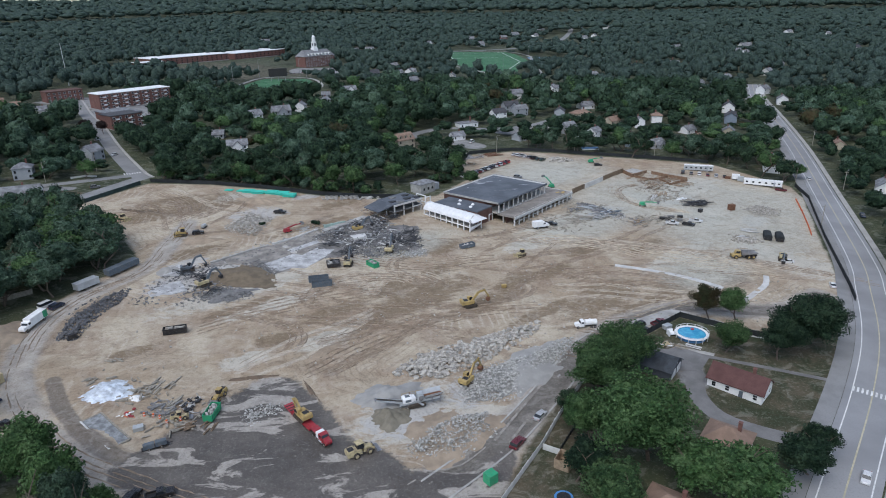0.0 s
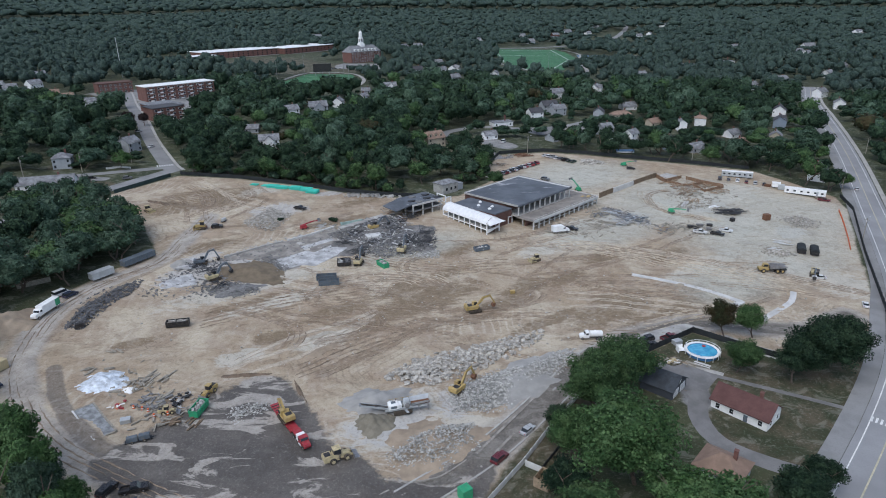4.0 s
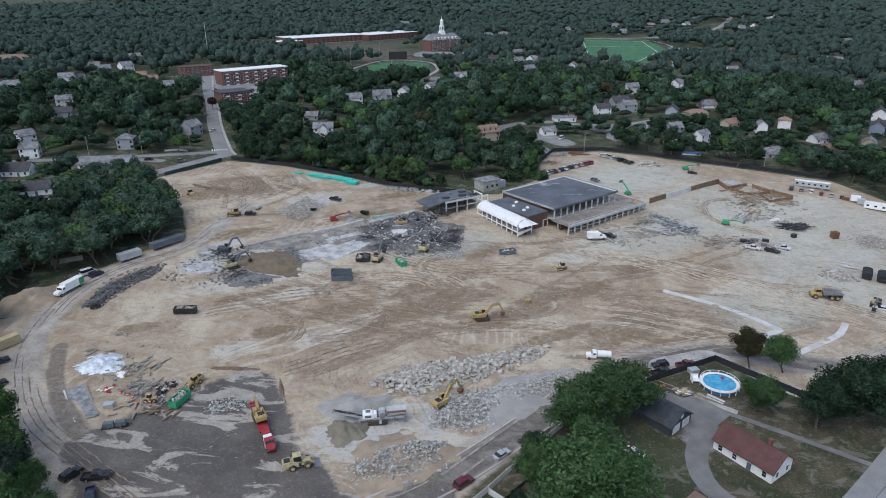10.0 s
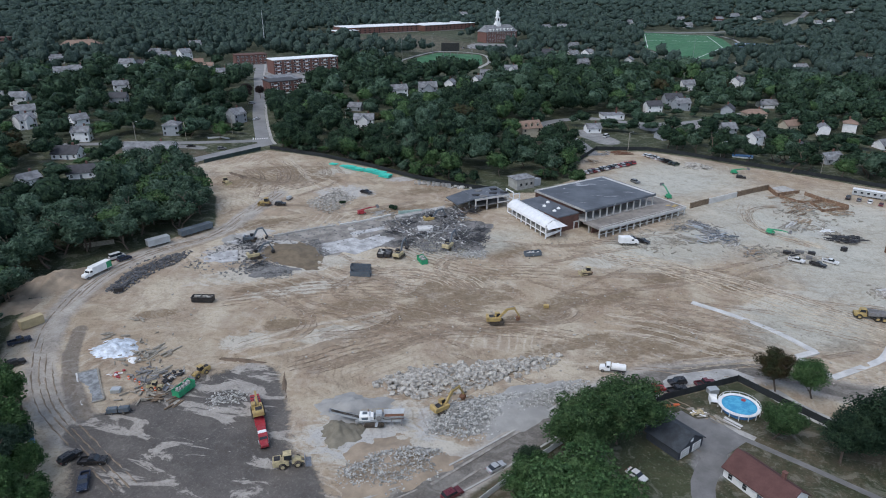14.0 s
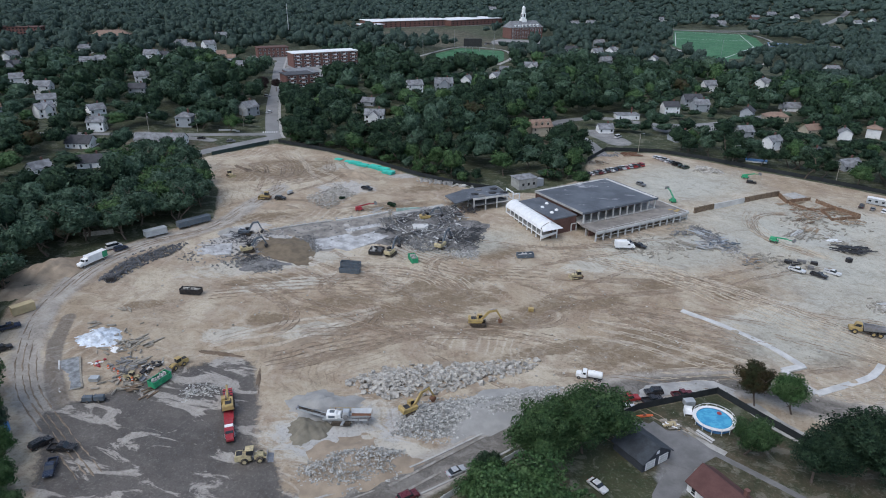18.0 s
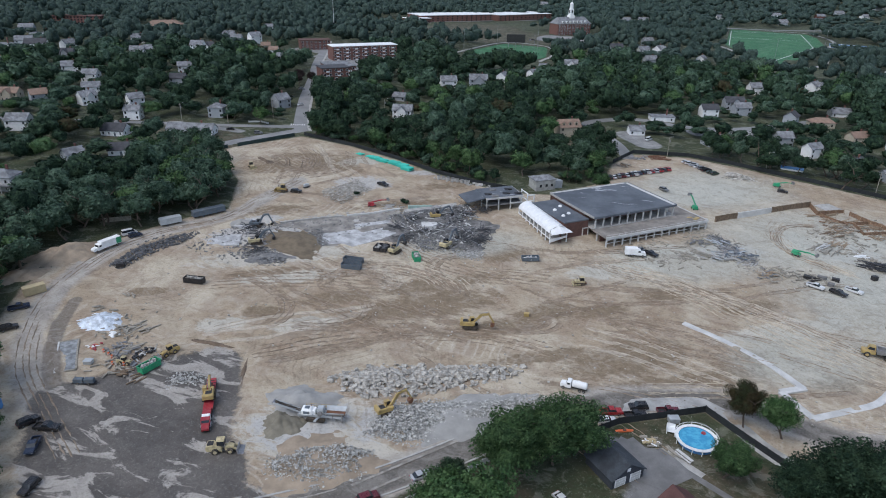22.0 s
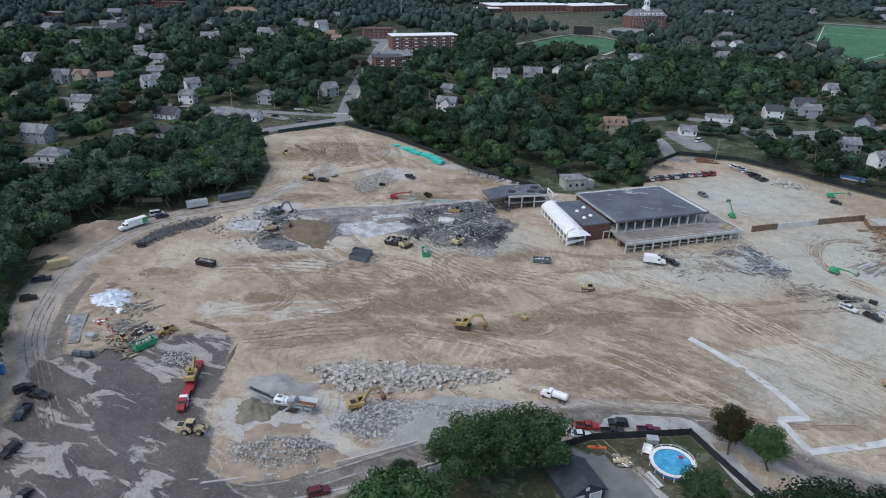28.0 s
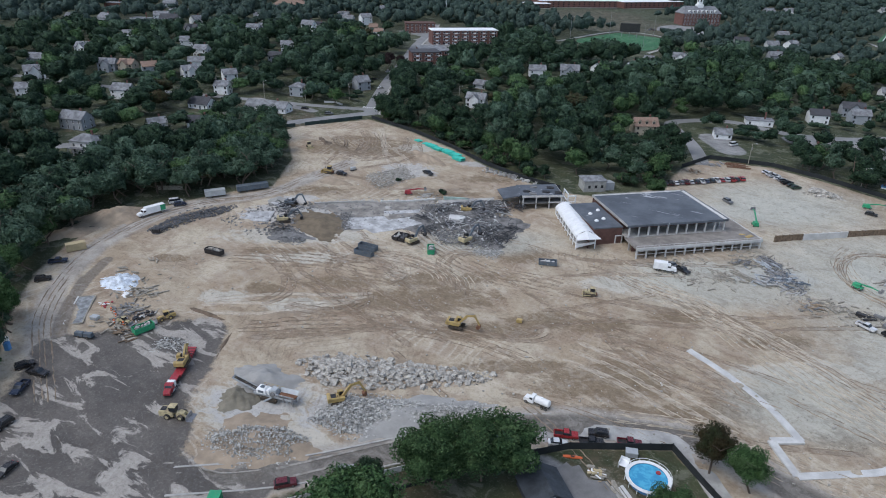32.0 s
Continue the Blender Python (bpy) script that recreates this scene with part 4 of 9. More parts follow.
# ---- ground, roads, walks ----
make_ground_sheet()
setting("main_road", strip(MAIN_ROAD, 12.6, 0.1), ASPHALT, "two-lane grey asphalt road with worn surface", "road")
for lane in (-4.6, 4.6):
    setting("edge_line", strip(MAIN_ROAD, 0.28, 0.125, lane), PAINT_ROAD, "white painted edge line on the road", "road marking")
setting("centre_line", strip(MAIN_ROAD, 0.34, 0.125, 0.0), PAINT_YELLOW, "faded yellow centre line on the road", "road marking")
for side, w in ((7.9, 2.4),):
    setting("pavement", strip(MAIN_ROAD, w, 0.24, side, thick=0.4), CONCRETE, "pale concrete pavement with a kerb beside the road", "pavement")
for k in range(9):
    bar = Shape().box(0, 0, 0, 2.6, 0.5, 0.02)
    me = bar.mesh("crossing_bar", PAINT_ROAD)
    ob = setting("crossing_bar", me, PAINT_ROAD, "white painted zebra crossing bar", "road marking")
    bx, by = 83.5 - 4.4 * 0.72 + k * 1.05 * 0.72, -78.5 + 4.4 * 0.69 - k * 1.05 * 0.69
    ob.matrix_basis = pose(bx, by, gz(bx, by) + 0.13, 0, 0, 46)
setting("verge", strip(MAIN_ROAD, 4.4, 0.2, -8.6, thick=0.4), ASPHALT_OLD, "worn grey paved verge with a kerb beside the road", "pavement")
for name, line, w in (("hill_street", HILL_STREET, 7.8), ("west_street", WEST_STREET, 7.5), ("lot_street", LOT_STREET, 5.6), ("back_street", BACK_STREET, 7.5)):
    setting(name, strip(line, w, 0.12), ASPHALT_OLD, "worn grey residential asphalt street", "road")
for name, line in (("far_road", FAR_ROAD), ("far_side_road", FAR_ROAD_B)):
    setting(name, strip(line, 13, 0.35, step=8), ASPHALT_OLD, "pale distant asphalt road between the trees", "road")
setting("pavement", strip(HILL_STREET, 1.6, 0.26, 4.8, thick=0.4), CONCRETE, "narrow concrete pavement of the hill street", "pavement")
for k in range(7):
    ob = setting("crossing_bar", Shape().box(0, 0, 0, 0.6, 4.0, 0.02), PAINT_ROAD, "white painted zebra crossing bar", "road marking")
    bx, by = -171.5 + k * 1.15, 152.5 + k * 0.55
    ob.matrix_basis = pose(bx, by, gz(bx, by) + 0.15, 0, 0, 25)
for side in (-3.9, 3.9):
    setting("kerb", strip(ACCESS[:5], 0.45, 0.16, side, thick=0.3), CONCRETE, "pale concrete kerb along the access road", "kerb")
setting("driveway", strip([(33, -50), (41, -54), (42, -62), (37.5, -72), (38, -82), (46, -90), (60, -98)], 5.0, 0.07), DRIVE, "grey asphalt driveway of a house", "driveway")
setting("driveway_apron", strip([(33, -51), (43, -60)], 11, 0.055), DRIVE, "patched grey asphalt forecourt before the garage", "driveway")
setting("garden_path", strip([(48, -54), (62, -62), (80, -73)], 1.7, 0.09), DRIVE, "narrow concrete garden path to the road", "path")
setting("garden_path", strip([(44, -50), (52, -55)], 3.0, 0.085), CONCRETE, "patched concrete strip beside the forecourt", "path")


# ---- woods ----
def ball_dirs(level):
    """Directions and triangles of a subdivided icosahedron."""
    bm = bmesh.new()
    bmesh.ops.create_icosphere(bm, subdivisions=level + 1, radius=1.0)
    bm.verts.ensure_lookup_table()
    d = np.array([v.co[:] for v in bm.verts])
    f = np.array([[v.index for v in q.verts] for q in bm.faces])
    bm.free()
    return d, f


BALLS = [ball_dirs(k) for k in range(4)]


def crown_mesh(n_leaf, size, seed, lobes=7, flat=0.85, core=2, shaggy=0.0):
    """Leaf tufts over a lumpy crown of unit radius: vertices and triangles."""
    r = np.random.default_rng(seed)
    cen, rad = [np.zeros(3)], [0.55]
    for k in range(lobes):
        a, e = k * 2.4 + r.uniform(-0.5, 0.5), r.uniform(-0.55, 1.0)
        out = math.sqrt(max(0.1, 1 - e * e * 0.8)) * r.uniform(0.4, 0.66)
        out *= 1.0 + 0.012 * max(0, lobes - 10)
        cen.append(np.array((math.cos(a) * out, math.sin(a) * out, e * 0.62)))
        rad.append(r.uniform(0.26, 0.44) * (1 - 0.2 * shaggy) * (1 - 0.012 * max(0, lobes - 10)))
    cen, rad = np.array(cen), np.array(rad)

    def reach(d):
        dc = d @ cen.T
        s = rad ** 2 - (np.sum(cen ** 2, 1) - dc ** 2)
        t = np.where(s > 0, dc + np.sqrt(np.maximum(s, 0)), 0.3)
        j = np.argmax(t, 1)
        return t[np.arange(len(d)), j], j

    bd, bf = BALLS[core]
    t, _ = reach(bd)
    vs, fs = [bd * (t * (0.93 - 0.12 * shaggy) + r.uniform(-0.035, 0.035, len(t)))[:, None]], [bf]
    d = r.normal(size=(n_leaf, 3))
    d[:, 2] = d[:, 2] * 0.9 + 0.3
    d /= np.linalg.norm(d, axis=1)[:, None]
    t, j = reach(d)
    p = d * (t * r.uniform(0.9 - 0.12 * shaggy, 1.05 + 0.06 * shaggy, n_leaf))[:, None]
    nrm = p - cen[j]
    nrm /= np.linalg.norm(nrm, axis=1)[:, None] + 1e-6
    nrm += r.normal(size=(n_leaf, 3)) * (0.42 + 0.5 * shaggy)
    nrm /= np.linalg.norm(nrm, axis=1)[:, None]
    q = np.cross(nrm, r.normal(size=(n_leaf, 3)))
    q /= np.linalg.norm(q, axis=1)[:, None]
    b = np.cross(nrm, q)
    s = (size * r.uniform(0.55, 1.35, n_leaf))[:, None]
    leaf = np.stack([p + q * s, p + b * s * 0.75 - q * s * 0.2 + nrm * s * 0.2, p - q * s * 0.9 - nrm * s * 0.15, p - b * s * 0.75 + nrm * s * 0.1], 1).reshape(-1, 3)
    o = len(bd) + np.arange(n_leaf)[:, None] * 4
    vs.append(leaf)
    fs += [o + np.array((0, 1, 2)), o + np.array((0, 2, 3))]
    vs = np.concatenate(vs)
    vs[:, 2] *= flat
    return vs, np.concatenate(fs)


CLEAR = [poly for poly in (SITE, FIELD, BALL_FIELD, HOUSE_LOT, APT_LOT)]


def free_mask(x, y, grow=4.5):
    ok = np.ones(len(x), bool)
    for poly in CLEAR:
        ok &= poly_sd(x, y, poly) < (-3.0 if poly is SITE else -grow)
    ok &= poly_sd(x, y, SCHOOL_LOT) < 0
    for line, w in ((MAIN_ROAD, 13.5), (HILL_STREET, 8.5), (WEST_STREET, 8.5), (LOT_STREET, 6), (BACK_STREET, 8.5), (FAR_ROAD, 40), (FAR_ROAD_B, 34), ([(-345, 715), (-255, 765), (-190, 850)], 55), (ACCESS, 10), ([(-228, 124), (-186, 112)], 13),
                    ([(40, 205), (15, 220)], 14), ([(-240, 113), (-185, 113)], 12), ([(65, 246), (96, 262)], 10)):
        ok &= seg_dist(x, y, line) > w
    for hx, hy, turn, w, d, *_ in HOUSES:
        r = math.hypot(hx, hy + 230)
        ux, uy = (20 - hx) / r, (-225 - hy) / r
        ok &= np.hypot(x - hx, y - hy) > max(w, d) * 0.5 + 3
        ok &= np.hypot(x - hx - ux * 9, y - hy - uy * 9) > max(w, d) * 0.5 + 0.5
    for cx, cy, r in ((-15, 112, 12), (-300, 425, 26), (-236, 394, 30), (275, 885, 42), (272, 850, 30), (-330, 800, 60), (-260, 850, 60), (-190, 930, 50), (-97, 760, 48), (-110, 700, 48), (-30, 108, 7), (-285, 760, 60), (-240, 800, 60), (-200, 850, 60), (-330, 730, 40), (-140, 450, 40), (-100, 455, 35), (150, 560, 45), (120, 640, 40), (120, 700, 40), (185, 590, 40), (-225, 255, 14), (-205, 268, 16), (-300, 390, 22), (-280, 372, 18), (-72, 690, 40)):
        ok &= np.hypot(x - cx, y - cy) > r
    return ok


# the large blocks beyond the trees: x, y, turn, width, depth, storeys
BLOCKS = [(-224, 318, 42, 34, 30, 1), (-213, 288, 42, 28, 18, 1), (-236, 394, 42, 62, 14, 2), (-308, 432, 38, 30, 16, 2), (-292, 850, 42, 120, 30, 2), (-210, 950, 50, 110, 40, 2), (-96, 770, 40, 56, 22, 3),
          (-130, 540, 0, 90, 40, 0), (180, 830, 0, 130, 90, 0), (-120, 690, 0, 70, 60, 0), (275, 880, 0, 60, 60, 0), (-700, 520, 20, 60, 18, 3), (200, 1075, 0, 120, 8, 0)]


def low_growth(x, y):
    """Height factor: gardens before the houses hold lower trees."""
    k = np.ones(len(x))
    for hx, hy, turn, w, d, storeys, *_ in HOUSES + BLOCKS:
        r = math.hypot(hx, hy + 230)
        ux, uy = (20 - hx) / r, (-225 - hy) / r
        far = (x - hx) * ux + (y - hy) * uy
        side = np.abs((x - hx) * uy - (y - hy) * ux)
        near = (far > 4) & (far < 17 * r / 88 + 8) & (side < max(w, d) * 0.5 + 3.0)
        cap = (1.5 + 0.8 * storeys + far * 90.0 / r) / 17.0
        k[near] = np.minimum(k[near], np.clip(cap[near], 0.22, 1.0))
    return k


def in_view(x, y, margin=60):
    a = np.degrees(np.arctan2(x - 10, y + 260))
    d = np.hypot(x - 10, y + 200)
    return (a > -68) & (a < 48) & ((a > -32) | (d < 2600)) & ((a > -46) | (d < 1750))


def scatter(x0, x1, y0, y1, step, jitter=0.5):
    gx, gy = np.meshgrid(np.arange(x0, x1, step), np.arange(y0, y1, step))
    x = gx.ravel() + nrg.uniform(-jitter, jitter, gx.size) * step + (np.arange(gx.size) // gx.shape[1] % 2) * step / 2
    y = gy.ravel() + nrg.uniform(-jitter, jitter, gx.size) * step
    return x, y


def woods(name, x, y, radius, height, kinds, material, label, base=0.0):
    """Many crowns joined into one mesh."""
    vs, fs, o = [], [], 0
    pick = nrg.integers(0, len(kinds), len(x))
    for k in range(len(x)):
        v, f = kinds[pick[k]]
        a = nrg.uniform(0, math.tau)
        r = radius[k]
        c, s = math.cos(a) * r, math.sin(a) * r
        w = np.empty_like(v)
        w[:, 0] = v[:, 0] * c - v[:, 1] * s + x[k]
        w[:, 1] = v[:, 0] * s + v[:, 1] * c + y[k]
        w[:, 2] = v[:, 2] * height[k] * 0.5 + gz(x[k], y[k]) + height[k] * 0.62 + base
        vs.append(w)
        fs.append(f + o)
        o += len(v)
    if vs:
        me = fast_mesh(name, np.concatenate(vs), np.concatenate(fs), material, True)
        tagged(new(name, me), label, "woodland", kind="stuff")


MID = [crown_mesh(230, 0.1, s, 17, core=2, shaggy=0.3) for s in range(6)]
OUTER = [crown_mesh(70, 0.16, 10 + s, 14, core=1, shaggy=0.2) for s in range(6)]
FAR = [crown_mesh(9, 0.26, 20 + s, 9, core=1) for s in range(5)]
SKYLINE = [crown_mesh(2, 0.36, 40 + s, 6, core=1) for s in range(4)]

x, y = scatter(-560, 620, -60, 640, 10.4)
keep = in_view(x, y) & free_mask(x, y) & (np.hypot(x, y + 230) < 720)
x, y = x[keep], y[keep]
near_site = (poly_sd(x, y, SITE) > -26)
tone = nrg.uniform(size=len(x)) + 0.2 * np.sin(x / 60) * np.sin(y / 47)
NEAR_TREES = [(a, b) for a, b in zip(x[near_site], y[near_site])]
wx, wy = scatter(-196, -126, -66, 88, 8.2)
sd = poly_sd(wx, wy, SITE)
NEAR_TREES += [(a, b) for a, b, q in zip(wx, wy, sd) if -34 < q < -4.5 and (a < -160 or b > 0) and not (-178 < a < -152 and -34 < b < -6)]
sx, sy = scatter(-175, 20, 95, 160, 5.2)
NEAR_SHRUBS = [(a, b) for a, b, q, ok in zip(sx, sy, poly_sd(sx, sy, SITE), free_mask(sx, sy, 3)) if -13 < q < -2.5 and ok]
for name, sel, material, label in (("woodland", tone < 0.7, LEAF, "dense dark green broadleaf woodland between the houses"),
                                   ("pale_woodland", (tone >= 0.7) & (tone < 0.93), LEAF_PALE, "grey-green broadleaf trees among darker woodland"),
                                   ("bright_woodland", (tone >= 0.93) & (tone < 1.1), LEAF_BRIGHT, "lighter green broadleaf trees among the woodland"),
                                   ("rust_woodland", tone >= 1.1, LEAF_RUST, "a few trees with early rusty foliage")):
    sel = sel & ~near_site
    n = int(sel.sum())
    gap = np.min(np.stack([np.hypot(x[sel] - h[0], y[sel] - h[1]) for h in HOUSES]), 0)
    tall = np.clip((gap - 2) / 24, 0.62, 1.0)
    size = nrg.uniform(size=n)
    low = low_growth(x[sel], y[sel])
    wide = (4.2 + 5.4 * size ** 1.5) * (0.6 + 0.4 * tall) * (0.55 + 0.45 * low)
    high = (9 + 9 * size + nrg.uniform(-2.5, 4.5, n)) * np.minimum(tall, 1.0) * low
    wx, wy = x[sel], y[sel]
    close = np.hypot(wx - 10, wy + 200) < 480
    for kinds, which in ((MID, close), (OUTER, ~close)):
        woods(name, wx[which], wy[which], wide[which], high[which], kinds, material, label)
for lo, hi, step, wide in ((720, 1200, 15.0, 6.2), (1200, 1900, 20.0, 9.0)):
    x, y = scatter(-1500, 1500, 200, 1750, step)
    d = np.hypot(x, y + 230)
    keep = in_view(x, y) & free_mask(x, y) & (d >= lo) & (d < hi)
    x, y = x[keep], y[keep]
    woods("far_woodland", x, y, wide * (0.85 + 0.75 * nrg.uniform(size=len(x)) ** 1.6), nrg.uniform(12, 24, len(x)) * low_growth(x, y), FAR, LEAF_HAZED, "distant woodland canopy, haze in its leaf colour")
for lo, hi, step, wide, high, lift in ((1880, 2700, 31.0, 20, 26, 2), (2650, 4300, 50.0, 33, 40, 14)):
    x, y = scatter(-3300, 3300, 700, 4300, step)
    d = np.hypot(x, y + 230)
    keep = in_view(x, y) & (d >= lo) & (d < hi)
    x, y = x[keep], y[keep]
    woods("skyline_woodland", x, y, nrg.uniform(0.75, 1.1, len(x)) * wide, nrg.uniform(0.7, 1.1, len(x)) * high, SKYLINE, LEAF_HAZED, "wooded hills at the horizon, haze in their leaf colour", base=lift)


# ---- single trees near the site ----
def trunk_shape(h, r, seed):
    q = random.Random(seed)
    sh = Shape()
    p, rad = Vector((0, 0, -0.4)), r
    for k in range(4):
        nxt = p + Vector((q.uniform(-0.25, 0.25), q.uniform(-0.25, 0.25), h * 0.2 + 0.1))
        sh.tube(p, nxt, rad, rad * 0.8, 7, False)
        if k > 0:
            for _ in range(2):
                a = q.uniform(0, math.tau)
                tip = nxt + Vector((math.cos(a) * h * 0.22, math.sin(a) * h * 0.22, h * q.uniform(0.1, 0.22)))
                sh.tube(nxt, tip, rad * 0.5, rad * 0.14, 5, False)
        p, rad = nxt, rad * 0.8
    return sh


TREE_KINDS = {"mid": [crown_mesh(560, 0.085, 60 + k, 14, shaggy=0.4) for k in range(4)], "big": [crown_mesh(3600, 0.045, 80 + k, 18, core=2, shaggy=0.7) for k in range(3)], "hero": [crown_mesh(9500, 0.03, 84 + k, 17, core=3, shaggy=1.0) for k in range(3)],
              "loose": [crown_mesh(700, 0.075, 90 + k, 10, core=1) for k in range(2)]}
for kind, store in TREE_KINDS.items():
    for k, (v, f) in enumerate(store):
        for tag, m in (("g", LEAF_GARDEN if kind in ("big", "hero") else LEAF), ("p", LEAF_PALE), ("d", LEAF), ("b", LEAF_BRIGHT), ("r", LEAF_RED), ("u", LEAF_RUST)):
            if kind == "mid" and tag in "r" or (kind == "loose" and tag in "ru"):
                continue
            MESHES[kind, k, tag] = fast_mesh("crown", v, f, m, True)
for k in range(3):
    MESHES["trunk", k] = trunk_shape(1.0, 0.035, k).mesh("trunk", BARK)


def tree(x, y, r, h, kind, tag, k, label, low=0.58, spread=0.46):
    ob = thing("tree", x, y, (k * 77) % 360, label, "tree")
    t = part("trunk", MESHES["trunk", k % 3], BARK, ob)
    t.scale = (h * 0.9, h * 0.9, h * 0.9)
    c = part("crown", MESHES[kind, k % len(TREE_KINDS[kind]), tag], LEAF, ob, at=(0, 0, h * low))
    c.scale = (r, r, h * (spread if kind != "hero" else 0.56))
    return ob


LABELS = {"g": "dark green broadleaf tree with dense crown", "p": "grey-green broadleaf tree with full crown", "d": "very dark green broadleaf tree with full crown",
          "b": "lighter green leafy broadleaf tree", "r": "dark purple-leaved rounded tree", "u": "tree with rusty brown-green foliage"}
for k, (tx, ty) in enumerate(NEAR_TREES):
    west = tx < -125 and ty < 95
    tag = rng.choice("pppb" if west else "gggpb")
    tree(tx, ty, rng.uniform(5.2, 8.2), rng.uniform(11, 17) if not west else rng.uniform(12, 17), "mid", tag, k, LABELS[tag] + ", site edge")
for k, (tx, ty) in enumerate(NEAR_SHRUBS):
    tag = rng.choice("gbp")
    tree(tx, ty, rng.uniform(2.6, 4.2), rng.uniform(5, 9), "mid", tag, k, {"g": "dark green shrub", "b": "light green shrub", "p": "grey-green shrub"}[tag] + " beside the black fence", low=0.48)
# the garden trees in front
for k, (tx, ty, r, h, kind, tag) in enumerate([
        (-94, -107, 4.5, 9, "big", "g"), (-88, -112, 4.5, 8, "big", "b"), (-101, -99.5, 4, 10, "big", "g"), (-108, -94, 3.6, 10, "big", "p"), (-116, -88, 3.6, 10, "big", "p"), (-145, -66, 5, 12, "big", "p"), (-172, -44, 8, 14, "big", "p"), (-160, -62, 7, 13, "big", "g"), (-124, -81.5, 3.6, 8, "big", "g"), (10, -95, 13, 21, "hero", "g"), (-3, -99, 6, 11, "big", "d"), (1, -77, 4, 8, "big", "d"), (18, -106, 8, 13, "big", "g"), (23, -58.5, 9.5, 14, "hero", "b"), (11, -69, 9.5, 15, "hero", "b"), (17, -63, 8, 15, "hero", "b"), (2, -86, 7, 13, "hero", "g"), (62, -31.5, 5.6, 11, "hero", "u"), (69, -34, 5.0, 11, "hero", "g"),
        (58, -54, 6.0, 10, "hero", "b"), (81, -55, 11, 17, "hero", "d"), (71, -58, 7.5, 13, "hero", "d"), (90, -49, 7.5, 14, "hero", "d"), (44, -105, 6.5, 11, "big", "d"), (26, -110, 9.5, 14, "big", "g"),
        (-1, -109, 8, 12, "big", "b"), (52, -99, 5.0, 9, "big", "d"), (47, -68, 1.7, 3.6, "mid", "g"),
        (-105, -104, 5.5, 18, "big", "p"), (-118, -87, 7, 18, "big", "g"), (-99, -109, 5, 16, "big", "g"), (-110, -95, 6.5, 17, "big", "g"), (-112, -112, 8, 17, "big", "g"), (-128, -88, 5, 13, "loose", "g"),
        (-85, -121, 5, 10, "big", "g"), (-107, -99, 5, 14, "big", "p"), (-127, -87, 6, 14, "big", "g"), (-135, -78, 6, 14, "big", "p"), (-143, -70.5, 5.5, 13, "big", "g"), (-151, -61, 6, 13, "big", "g"), (-158, -50, 5, 11, "big", "b"), (-136, -95, 8, 14, "big", "g"), (-150, -80, 8, 14, "big", "g"), (-170, -40, 7, 14, "big", "p"),
        (-150, -98, 8, 14, "big", "g"), (-166, -80, 8, 14, "big", "g"), (-178, -62, 8, 14, "big", "g"), (-72, -126, 6, 9, "big", "g"),
        (-228, 262, 4.5, 11, "big", "r"), (-222, 250, 4, 10, "big", "r"), (-218, 262, 4, 10, "big", "r"), (12, 118, 5, 9, "big", "b"), (-187, 146, 6, 11, "big", "g"), (-205, 146, 6, 12, "big", "g"),
        (200, 118, 5, 9, "big", "g")]):
    tree(tx, ty, r, h, kind, tag, k, LABELS[tag] + " in a garden")


# ---- the half-demolished flat-roofed building ----
def place(ox, oy, ang, u, v):
    c, s = math.cos(radians(ang)), math.sin(radians(ang))
    return ox + c * u - s * v, oy + s * u + c * v


BA = 42.0
BX, BY = 14.5, 65.0
B0 = 1.2


